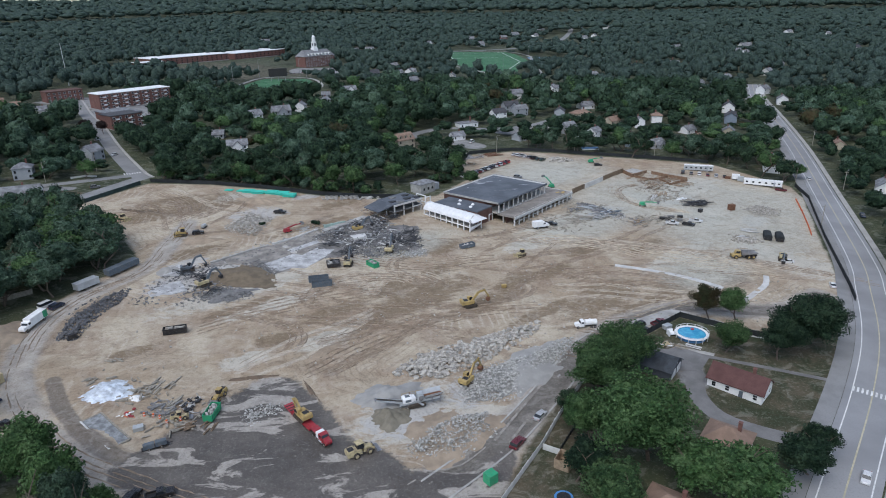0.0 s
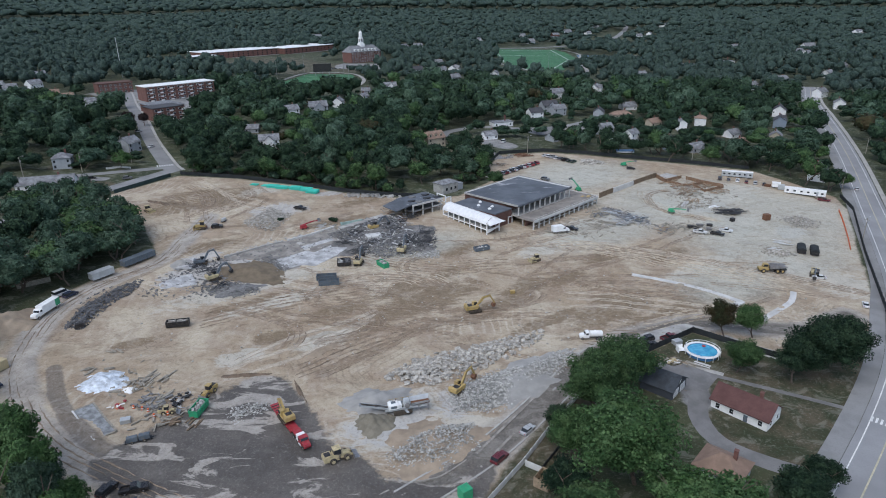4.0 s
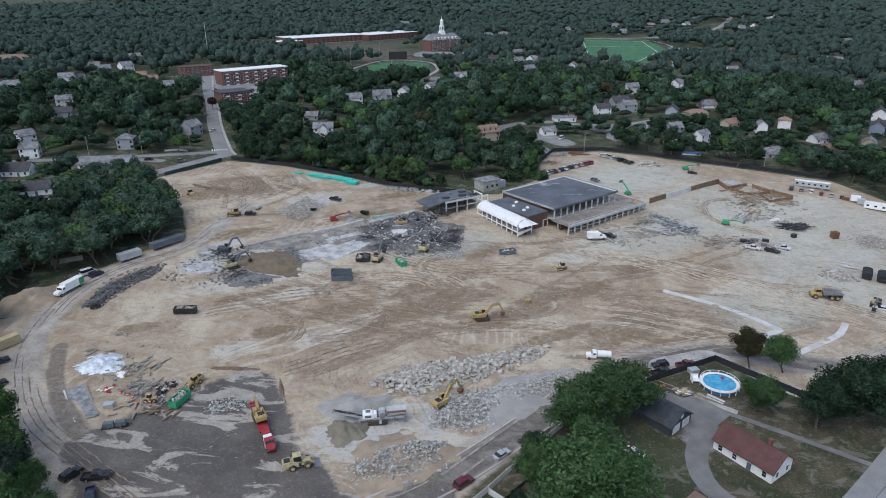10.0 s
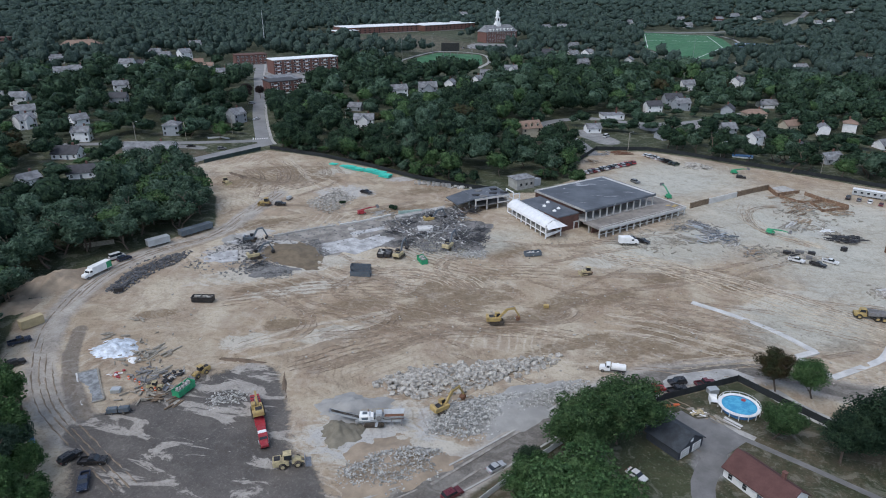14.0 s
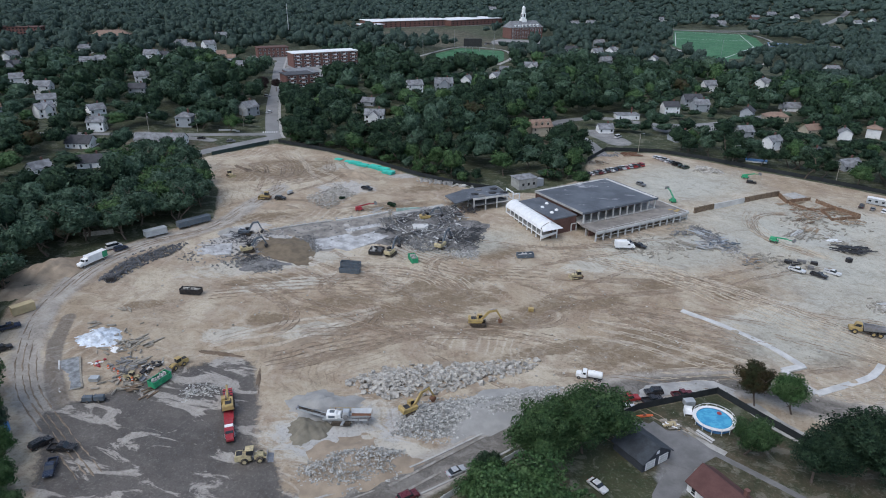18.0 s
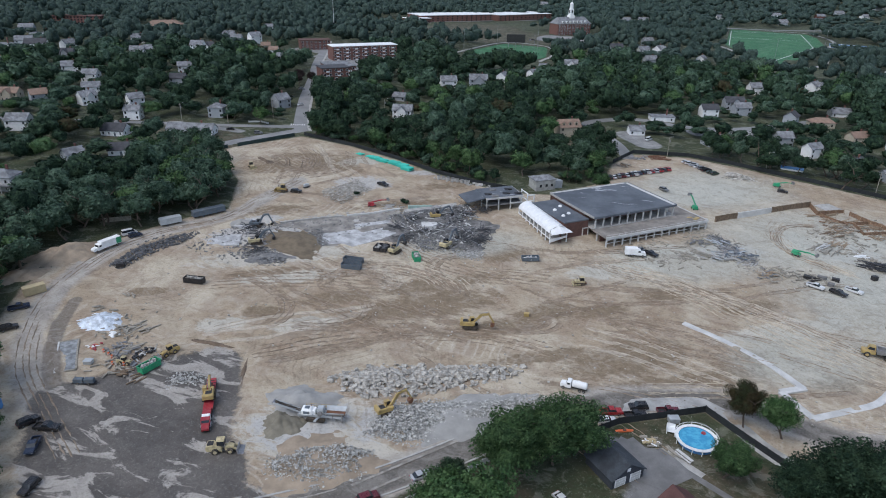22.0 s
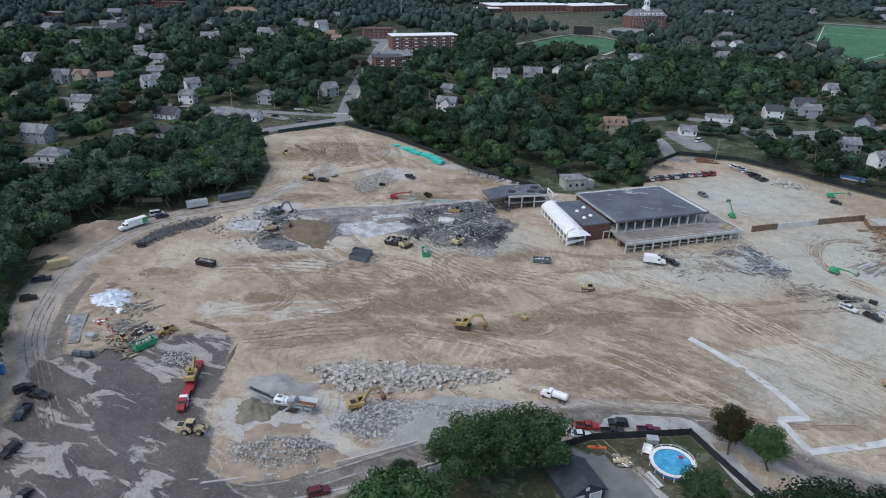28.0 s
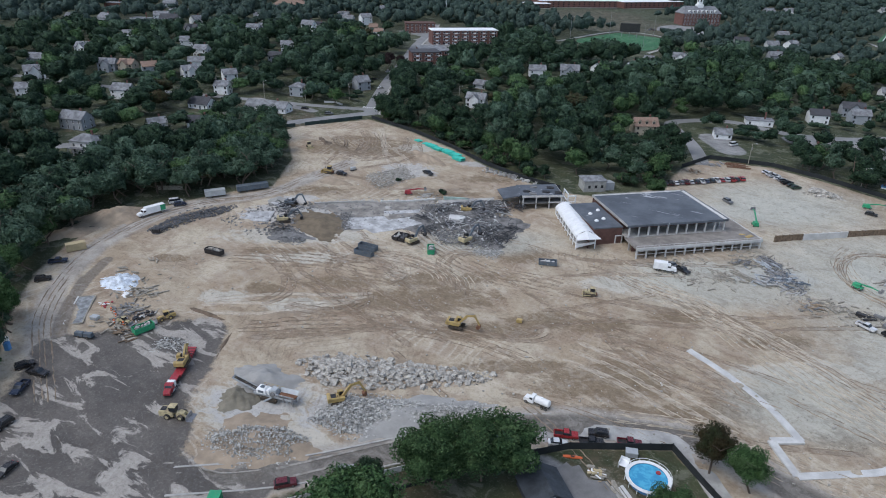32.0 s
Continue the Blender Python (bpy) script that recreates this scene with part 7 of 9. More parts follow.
# ---- cars ----
for x, y, a, c, s in ((92.5, 52.9, -28, "white", "pickup"), (99.3, 50.8, -35, "black", "pickup"), (104.8, 54.6, -30, "white", "pickup"), (36.9, 57, -30, "black", "pickup"),
                      (-83.7, 84, -20, "black", "pickup"), (-115.1, 60.1, 10, "black", "suv"), (94.3, 150.8, -8, "black", "suv"), (40.3, 130, -40, "grey", "suv"),
                      (32.5, 59.6, 150, "grey", "sedan"), (-146.3, -3.2, 62, "dark_blue", "suv"), (118, 7, 160, "white", "sedan")):
    car(x, y, a, c, s, "parked on bare earth", "vehicles on the site")
row = ["white", "black", "black", "white", "grey", "maroon", "silver", "black", "white", "dark_blue", "black", "white", "red", "silver", "red", "black", "red"]
for k, c in enumerate(row):
    f = k / (len(row) - 1)
    car(10.5 + 31 * f, 133.5 + 28.3 * f, 118, c, ("sedan", "suv", "pickup")[k % 3], "in the car row behind the building", "cars in the back row")
for k, c in enumerate(["white", "white", "silver", "white", "grey", "black", "dark_green", "dark_green"]):
    f = k / 7
    car(50.3 + 14 * f, 178.7 - 13.8 * f, 40, c, ("sedan", "suv", "pickup")[k % 3], "in a row near the fence", "cars near the back fence")
for k, c in enumerate(["black", "grey", "white", "maroon", "silver", "black"]):
    f = k / 5
    car(139 + 20 * f, 133.5 - 10 * f, 62, c, ("suv", "sedan")[k % 2], "parked before the office trailer", "cars by the trailer")
car(176, 97, -30, "maroon", "pickup", "parked before the white office trailer")
for x, y, a, c, s in ((-6.4, -76.2, 46, "silver", "sedan"), (-14.5, -85.8, 46, "maroon", "suv")):
    car(x, y, a, c, s, "parked along the access road")
for x, y, a, c, s in ((30.9, -40.2, 22, "red", "pickup"), (30.2, -43.6, 25, "white", "sedan"), (37.3, -35.6, 200, "black", "suv"), (36.8, -39.3, 25, "black", "pickup"), (44.5, -34.8, 22, "maroon", "pickup")):
    car(x, y, a, c, s, "beside the dark fence", "vehicles at the garden fence")
for x, y, a, c, s in ((-97.8, -92.6, 70, "black", "suv"), (-92.3, -92.5, 15, "black", "pickup"), (-90.1, -98.2, -60, "dark_blue", "pickup"), (-80.9, -107.4, -80, "black", "suv"),
                      (-66.7, -114.4, -75, "black", "sedan"), (-142, -56.2, 50, "dark_blue", "pickup"), (-135.2, -65.4, 55, "black", "suv"), (-149.5, -2.5, 58, "white", "van")):
    car(x, y, a, c, s, "along the gravel perimeter road", "vehicles on the perimeter road")
car(23.7, -72.6, -40, "white", "sedan", "in the shade beside the garage")
for x, y, a, c in ((57.5, -107.5, 225, "white"), (206, 116, 62, "white"), (190, 55, 242, "dark_blue"), (120.5, -15, 60, "white")):
    car(x, y, a, c, "sedan" if c == "white" else "suv", "on the main road side", "cars on the road")
for x, y, a, c, s in ((-178, 128, 20, "grey", "suv"), (-196, 128, 15, "black", "sedan"), (-208, 214, 65, "black", "sedan"), (-190, 196, 245, "white", "sedan"), (-214, 240, 65, "silver", "suv"),
                      (226, 80, 40, "grey", "sedan"), (231, 74, 40, "dark_blue", "suv"), (30, 214, 60, "white", "van"), (22, 226, 50, "white", "sedan")):
    car(x, y, a, c, s, "on a residential street", "cars on the streets")
for k in range(8):
    car(-128 + 5 * (k % 7), 655 + 10 * (k // 7) + 4 * (k % 7), 60, rng.choice(["white", "black", "silver", "grey"]), "sedan", "in the distant school car park", "cars at the school")


# ---- heaps and rubble ----
def rock_shape(seed, flat=0.75):
    q = random.Random(seed)
    bm = bmesh.new()
    bmesh.ops.create_icosphere(bm, subdivisions=1, radius=0.5)
    for v in bm.verts:
        v.co *= q.uniform(0.72, 1.25)
        v.co.z *= flat
    sh = Shape()
    sh.add([tuple(v.co) for v in bm.verts], [tuple(v.index for v in f.verts) for f in bm.faces])
    bm.free()
    return sh


def shard_shape(seed):
    q = random.Random(seed)
    j = lambda v: v * q.uniform(0.6, 1.2)
    sh = Shape()
    h = q.uniform(0.16, 0.34)
    sh.hexa([(j(-0.5), j(-0.45), -h), (j(0.5), j(-0.45), -h), (j(0.5), j(0.45), -h), (j(-0.5), j(0.45), -h)],
            [(j(-0.45), j(-0.4), j(h)), (j(0.45), j(-0.4), j(h)), (j(0.45), j(0.4), j(h)), (j(-0.45), j(0.4), j(h))])
    return sh


SHARDS = [shard_shape(k) for k in range(10)]
ROCKS = [rock_shape(k, 0.6 + 0.1 * (k % 4)) for k in range(10)]


def rock_mesh(k, material):
    if k % 3 == 0:
        return cached(("shard", k % 10, material.name), lambda: SHARDS[k % 10], material)
    return cached(("boulder", k % 10, material.name), lambda: ROCKS[k % 10], material)


def heap(name, x, y, rx, ry, h, turn, material, label, category="heap", rough=0.25, n=38):
    """A loose mound with an uneven foot."""
    c, s = math.cos(radians(turn)), math.sin(radians(turn))
    gu, gv = np.meshgrid(np.linspace(-1.25, 1.25, n), np.linspace(-1.25, 1.25, n))
    u, v = gu.ravel(), gv.ravel()
    w = 1 + rough * 0.6 * np.sin(3.1 * np.arctan2(v, u) + x) + rough * 0.4 * np.sin(5.3 * np.arctan2(v, u) + y)
    r = np.hypot(u, v) / w
    r = r + 0.05 * np.sin(u * 13 + 2 * np.sin(v * 9 + x)) + 0.04 * np.sin(v * 17 + 2 * np.sin(u * 11 + y))
    px, py = x + c * u * rx - s * v * ry, y + s * u * rx + c * v * ry
    z = h * np.clip(1 - r, 0, 1) ** 1.15 * (1 + rough * 0.5 * np.sin(u * 7 + x) * np.sin(v * 8 + y)) - 0.45 * np.clip(r - 0.92, 0, 1) * 4
    i = np.arange(n * n).reshape(n, n)
    quads = np.stack([i[:-1, :-1], i[:-1, 1:], i[1:, 1:], i[1:, :-1]], -1).reshape(-1, 4)
    me = fast_mesh(name, np.stack([px, py, terrain(px, py) + z - 0.06], 1), quads, material, True)
    return tagged(new(name, me), label, category)


def rubble(name, poly, count, lo, hi, material, label, lift=0.0, parts=300, hump=None, seed=1):
    """Broken pieces over an outline: the first ones as parts, the rest joined."""
    q = random.Random(seed)
    xs, ys = [p[0] for p in poly], [p[1] for p in poly]
    ob = thing(name, sum(xs) / len(xs), sum(ys) / len(ys), 0, label, "rubble")
    inv = Vector(ob.matrix_basis.translation)
    rest = Shape()
    made = 0
    while made < count:
        x, y = q.uniform(min(xs), max(xs)), q.uniform(min(ys), max(ys))
        d = float(poly_sd(np.array([x]), np.array([y]), poly)[0])
        if d < -1.2 or (d < 1.0 and q.random() < 0.6):
            continue
        s = lo + (hi - lo) * q.random() ** 2.2
        up = (min(1.0, max(0, d) / 4.0) * (hump or 0)) * q.uniform(0.75, 1.05)
        m = Matrix.LocRotScale((x, y, gz(x, y) + s * 0.18 + up + lift), Euler((q.uniform(-0.5, 0.5), q.uniform(-0.5, 0.5), q.uniform(0, 6.28))), (s * q.uniform(0.8, 1.4), s * q.uniform(0.7, 1.1), s * q.uniform(0.6, 1.0)))
        if made % 3 == 1 and material is ROCK_MIX:
            m = m @ Matrix.Diagonal((1.6, 0.9, 0.5, 1))
        if made < parts:
            r = new("boulder" if hi > 1.2 else "stone", rock_mesh(made, material))
            r.parent = ob
            r.matrix_basis = Matrix.Translation(-inv) @ m
        else:
            src = (SHARDS if made % 2 or hi < 0.8 else ROCKS)[made % 10]
            rest.add([m @ Vector(p) - inv for p in src.v], [t for f in src.f for t in (((f[0], f[1], f[2]), (f[0], f[2], f[3])) if len(f) == 4 else (f,))])
        made += 1
    if rest.v:
        me = fast_mesh("rubble_rest", rest.v, rest.f, material)
        r = new("rubble_rest", me)
        r.parent = ob
        tagged(r, kind="stuff")
    return ob


BOULDERS = [(-41, -52), (-34, -46), (-28, -42), (-18, -39), (-7, -35), (7, -28.5), (3, -34.5), (-8, -43), (-18, -50), (-31, -56)]
GREY_HEAP = [(-23, -57), (-14, -52), (-6, -48), (5, -43), (15, -39), (14, -44.5), (5, -52), (-2, -58), (-14, -69), (-24, -69)]
LOW_MOUND = [(-40, -85), (-36, -77), (-28, -72.5), (-18, -72), (-19, -80), (-26, -86), (-34, -89)]
DARK_BANK = [(-138.5, -25), (-141, -12), (-136.5, 1), (-129, 9.5), (-127, 4.5), (-132, -8), (-134, -24)]
DEMOLITION = [(-70, 52), (-56, 66), (-43, 78), (-35, 68), (-31, 57), (-23, 38), (-31, 32), (-43, 28), (-55, 36), (-62, 46)]
WOOD_DARK = surface("dark_timber", (0.2, 0.145, 0.1), 0.9, vary=0.4, scale=1.0)
RUBBLE_DUST = surface("rubble_dust", (0.2, 0.19, 0.18), 0.95, vary=0.5, scale=0.35, fine=4, bump=0.6)
FLOOR_DUST = surface("dusty_floor", (0.31, 0.285, 0.255), 0.95, vary=0.4, scale=0.22, fine=3, bump=0.4)
FLOOR_PALE = surface("washed_floor", (0.52, 0.52, 0.52), 0.9, vary=0.4, scale=0.3, fine=2, dirt=0.3)
SOIL_DARK = surface("dark_dug_soil", (0.17, 0.125, 0.09), 0.95, vary=0.35, scale=0.4, fine=5, bump=0.6)
heap("rubble_mound", -19, -44, 20, 7, 1.3, 28, SOIL_PILE, "low bed of soil under broken concrete")
heap("stone_mound", -6, -55, 20, 8.5, 1.6, 38, FINES, "low grey bed of crushed stone")
heap("stone_mound", -29, -80, 13, 9, 2.0, 25, SOIL_PILE, "earth mound scattered with grey stones")
heap("stone_dust_heap", -43, -63.5, 9.5, 7, 3.0, 20, FINES, "pale grey heap of stone dust")
heap("loam_heap", -43.5, -71.5, 5.2, 4.6, 2.8, 0, FINES_TAN, "tan-grey cone of screened fines under a conveyor")
heap("soil_heap", -157.5, -24, 13, 7.5, 4.4, 62, SOIL_PILE, "tan soil heap beside the perimeter road")
heap("soil_heap", -159, -41, 10, 6, 1.8, 70, SOIL_PILE, "low soil heap beside the perimeter road")
heap("loam_heap", -91, 16, 14.5, 10.5, 2.2, -28, FINES_BROWN, "dark brown loam heap among broken concrete", rough=0.12)
heap("rubble_mound", -93, 2, 10, 4.5, 1.5, 20, CONCRETE_DARK, "dark grey broken concrete heap")
heap("stone_dust_heap", -118, 23, 5.5, 4, 1.8, 20, FINES, "pale grey stone dust heap near the road")
heap("soil_heap", -95, 101, 12, 5, 2.2, -20, SOIL_PILE, "long tan soil heap below stacked pipes")
heap("soil_heap", -147, 87, 12, 3.5, 2.0, -38, SOIL_DARK, "freshly cut brown soil ridge")
heap("soil_heap", -112, 52, 9, 4, 1.3, 10, SOIL_PILE, "low tan soil mound on the upper level")
heap("rubble_mound", 76, 166, 8, 5, 2.0, -20, ROCK, "heap of broken concrete near the back fence")
heap("soil_heap", -60, -38, 8, 2.2, 1.1, 48, SOIL_PILE, "low soil ridge with grey patches")
heap("soil_heap", -79, -49.6, 8, 0.8, 0.5, 4, SOIL_DARK, "dark soil berm at the edge of the asphalt")
heap("soil_heap", -64, -56, 8, 0.8, 0.5, -65, SOIL_DARK, "curved soil berm at the edge of the asphalt")
heap("rubble_mound", -46, 54, 22, 17, 1.9, 40, RUBBLE_DUST, "large dark mound of demolition rubble", rough=0.5)
heap("rubble_mound", -30, 43, 10, 7, 1.6, 60, RUBBLE_DUST, "dark demolition rubble beside an excavator", rough=0.5)
rubble("boulder_heap", BOULDERS, 1500, 0.35, 2.1, ROCK, "heap of large broken concrete pieces", hump=1.1, parts=240, seed=3)
rubble("crushed_stone_heap", GREY_HEAP, 5600, 0.14, 0.62, ROCK_GREY, "spread heap of grey crushed stone", hump=1.2, parts=120, seed=4)
rubble("stone_scatter", LOW_MOUND, 2600, 0.12, 0.55, ROCK_GREY, "grey stones strewn over an earth mound", hump=1.9, parts=70, seed=5)
rubble("dark_rock_bank", DARK_BANK, 1500, 0.3, 1.0, ROCK_DARK, "bank of dark blasted rock along the road", hump=0.7, parts=70, seed=6)
rubble("demolition_debris", DEMOLITION, 8200, 0.12, 0.7, ROCK_MIX, "tangled grey demolition rubble", hump=1.1, parts=60, seed=7)
rubble("pale_debris", DEMOLITION, 420, 0.2, 1.0, CONCRETE_LIGHT, "pale concrete chunks lying on dark rubble", hump=1.35, parts=60, seed=17)
rubble("stone_field", [(-106, 64), (-99, 87), (-86, 76), (-92, 57)], 1500, 0.3, 0.9, ROCK, "field of pale broken stones on the upper level", hump=0.3, parts=50, seed=8)
rubble("concrete_scatter", [(-125, -3), (-118, 24), (-95, 34), (-66, 54), (-60, 44), (-78, 18), (-96, 2), (-108, -6)], 1700, 0.25, 1.1, ROCK_MIX, "scattered grey concrete fragments on a stripped floor", parts=70, seed=9)
rubble("stone_pile", [(68, 162), (74, 171), (84, 166), (80, 160)], 260, 0.4, 1.2, ROCK, "pile of pale broken stone by the fence", hump=1.4, parts=60, seed=10)
rubble("stone_pile", [(137, 64), (139, 72), (150, 76), (156, 68), (148, 59), (139, 61)], 700, 0.3, 0.9, ROCK, "low pile of white stone on the east side", hump=0.5, parts=40, seed=11)
rubble("stone_pile", [(113, 28), (112, 34), (120, 33), (121, 28)], 130, 0.5, 1.5, ROCK, "small pile of white concrete pieces", hump=0.5, parts=60, seed=12)
rubble("stone_pile", [(-80, -67), (-74, -62), (-70, -64), (-77, -71)], 300, 0.25, 0.7, ROCK_GREY, "grey gravel pile on the asphalt edge", hump=0.8, parts=40, seed=13)
rubble("concrete_scatter", [(-104, 1), (-98, 8), (-87, 6), (-84, 0), (-94, -4)], 1100, 0.16, 0.8, ROCK_MIX, "dark broken concrete around an excavator", hump=0.9, parts=40, seed=14)
q = random.Random(43)
sh = Shape()
for k in range(900):
    cx, cy, r = q.choice(((40, 56, 9), (50, 62, 8), (108, 104, 10), (66, 74, 9), (72, 64, 7), (112, 92, 12), (122, 122, 12), (95, 58, 7), (-96, -64, 9), (-108, -52, 8), (56, 84, 8), (118, 84, 8), (128, 112, 9), (84, 60, 6), (38, 60, 10), (-66, 60, 8), (115, 32, 5)))
    lx, ly = q.gauss(cx, r * 0.5), q.gauss(cy, r * 0.5)
    sh.box(lx, ly, gz(lx, ly) + 0.03, q.uniform(0.4, 3.2), q.uniform(0.2, 0.6), q.uniform(0.1, 0.45), q.uniform(0, 180), 0.95)
tagged(new("small_debris", sh.mesh("small_debris", WOOD_GREY)), "scattered boards and scrap on bare earth", "debris", kind="stuff")
q = random.Random(41)
loose = [(q.uniform(-120, 110), q.uniform(-45, 60)) for _ in range(1500)]
sh = Shape()
for k, (lx, ly) in enumerate(loose):
    s = 0.2 + 0.65 * q.random() ** 3
    sh.add([Vector(p) * s + Vector((lx, ly, gz(lx, ly) + 0.12)) for p in ROCKS[k % 10].v], ROCKS[k % 10].f)
tagged(new("loose_stones", fast_mesh("loose_stones", sh.v, sh.f, ROCK)), "loose stones scattered over the bare earth", "stones", kind="stuff")


# ---- the stripped floor and the last standing bay ----
def slab(name, pts, lift, thick, material, label):
    sh = Shape()
    n = len(pts)
    sh.add([(x, y, gz(x, y) + lift - thick) for x, y in pts] + [(x, y, gz(x, y) + lift) for x, y in pts],
           [tuple(range(n - 1, -1, -1)), tuple(range(n, 2 * n))] + [(k, (k + 1) % n, n + (k + 1) % n, n + k) for k in range(n)])
    me = sh.mesh(name, material)
    return tagged(new(name, me), label, "slab")


SLABS = [([(-106, 26), (-94, 37), (-66, 60), (-57, 48), (-69, 21), (-82, 17), (-90, 28)], 0.22, FLOOR_DUST, "stripped dusty concrete floor of a removed wing"),
         ([(-85, 26), (-74, 35.5), (-71, 33.5), (-62, 45), (-58, 39), (-62, 31), (-69, 21), (-74, 22), (-80, 18)], 0.36, FLOOR_PALE, "pale exposed concrete floor slab"),
         ([(-77, 39), (-66, 49), (-64.5, 46.5), (-75, 37)], 0.34, FLOOR_PALE, "pale exposed concrete floor strip"),
         ([(-121, 6), (-117, 11), (-112, 14), (-108, 6), (-113, 3), (-119, 2)], 0.3, FLOOR_PALE, "pale exposed concrete slab near the road"),
         ([(-119, 19), (-116, 28), (-112, 26), (-110, 20), (-114, 18)], 0.5, FLOOR_PALE, "broken grey floor slab near the road"),
         ([(-52, 49), (-46, 51), (-45, 47), (-50.5, 45.5)], 1.9, CONCRETE_LIGHT, "white concrete block lying in dark rubble"),
         ([(-64, 60), (-46, 76), (-44.5, 74), (-62.5, 58)], 0.8, CONCRETE, "concrete edge beam of the removed wing")]
for pts, lift, m, lab in SLABS:
    slab("floor_slab", pts, lift, lift + 0.4, m, lab)


def last_bay():
    x, y, t = -31, 82, 36
    ob = thing("standing_bay", x, y, t, "last standing concrete bay with a torn dark roof", "building", z=gz(x, y) - 0.3)
    part("roof_slab", Shape().box(3, 0, 5.6, 17, 13, 0.5, cut=0.1), ROOF_TAR, ob)
    part("torn_roof", Shape().hexa([(-13, -4, 3.6), (-5.5, -5.5, 5.4), (-5.5, 6, 5.5), (-14, 5, 4.4)], [(-13, -4, 4.0), (-5.5, -5.5, 5.9), (-5.5, 6, 6.0), (-14, 5, 4.8)]), ROOF_TAR, ob)
    for u in (-5, 0.5, 6, 11):
        for v in (-6, 0, 6):
            part("column", Shape().box(u, v, 0, 0.45, 0.45, 5.6), CONCRETE_LIGHT, ob)
    part("edge_beam", Shape().box(3, -6.4, 5.1, 17.2, 0.4, 0.9).box(11.5, 0, 5.1, 0.4, 13, 0.9), CONCRETE_LIGHT, ob)
    part("mid_beam", Shape().box(8.5, -6.4, 2.6, 6, 0.35, 0.45).box(11.5, -3, 2.6, 0.35, 6, 0.45), CONCRETE_LIGHT, ob)
    part("back_wall", Shape().box(3, 6.3, 0, 17, 0.3, 5.4), BRICK_DARK, ob)
    part("lower_floor", Shape().box(3, 0, 2.3, 17, 12.6, 0.3), CONCRETE_DARK, ob)
    part("end_frame", Shape().box(13.8, -6.2, 0, 0.4, 0.4, 6.4).box(13.8, 0, 0, 0.4, 0.4, 6.4).box(17, -6.2, 0, 0.4, 0.4, 5.6).box(15.4, -6.2, 5.2, 3.6, 0.35, 0.4).box(15.4, -6.2, 2.6, 3.6, 0.3, 0.35).box(13.8, -3, 6.0, 0.35, 6.6, 0.4).box(13.8, -3, 3.0, 0.35, 6.6, 0.35), WHITE, ob, "white skeleton frame")
    for u, v, a in ((-3, -2, 20), (1, 3, -30), (5, -3, 10), (8, 2, 60), (-1, -5, -10), (10, -4, 35)):
        part("torn_felt", Shape().hexa([(u - 1.6, v - 1, 6.1), (u + 1.4, v - 1.3, 6.1), (u + 1.7, v + 1, 6.1), (u - 1.2, v + 1.2, 6.1)], [(u - 1.6, v - 1, 6.2), (u + 1.4, v - 1.3, 6.75), (u + 1.7, v + 1, 6.3), (u - 1.2, v + 1.2, 6.5)]), BLACK if a > 0 else CONCRETE_DARK, ob)
    qq = random.Random(5)
    for k in range(26):
        a = (qq.uniform(-15, -4), qq.uniform(-8, 7), qq.uniform(0.5, 4))
        part("hanging_rebar", Shape().beam(a, (a[0] + qq.uniform(-3, 3), a[1] + qq.uniform(-3, 3), a[2] + qq.uniform(-1.5, 1.5)), 0.14, 0.14), RUST if k % 2 else STEEL, ob)


last_bay()
qq = random.Random(8)
for k in range(110):
    x, y = qq.uniform(-60, -27), qq.uniform(38, 70)
    if float(poly_sd(np.array([x]), np.array([y]), DEMOLITION)[0]) < 0.5:
        continue
    L = qq.uniform(2, 7)
    a, z = qq.uniform(0, 6.28), gz(x, y) + qq.uniform(0.8, 2.0)
    ob = new("bent_beam", Shape().beam((-L / 2, 0, 0), (L / 2, 0, qq.uniform(-0.6, 0.9)), 0.22, 0.22).mesh("bent_beam", STEEL if k % 3 else CONCRETE_LIGHT))
    ob.matrix_basis = pose(x, y, z, 0, qq.uniform(-15, 15), math.degrees(a))
    tagged(ob, "bent steel or concrete beam lying on demolition rubble", "beam", "beams in the rubble")


# ---- timber, planks and small stores ----
def planks(x, y, n, L, spread, turn, material, label, seed, name="timber_stack", thick=0.2, fan=12):
    qq = random.Random(seed)
    ob = thing(name, x, y, turn, label, "timber")
    for k in range(n):
        l = L * qq.uniform(0.6, 1.1)
        part("plank", cached(("plank", round(l, 0), material.name, thick), lambda: Shape().box(0, 0, 0, round(l, 0) + 0.5, 0.45, thick), material), material, ob,
             at=(qq.uniform(-spread, spread), qq.uniform(-spread, spread), 0.02 + 0.12 * (k % 4)), turn=qq.uniform(-fan, fan))


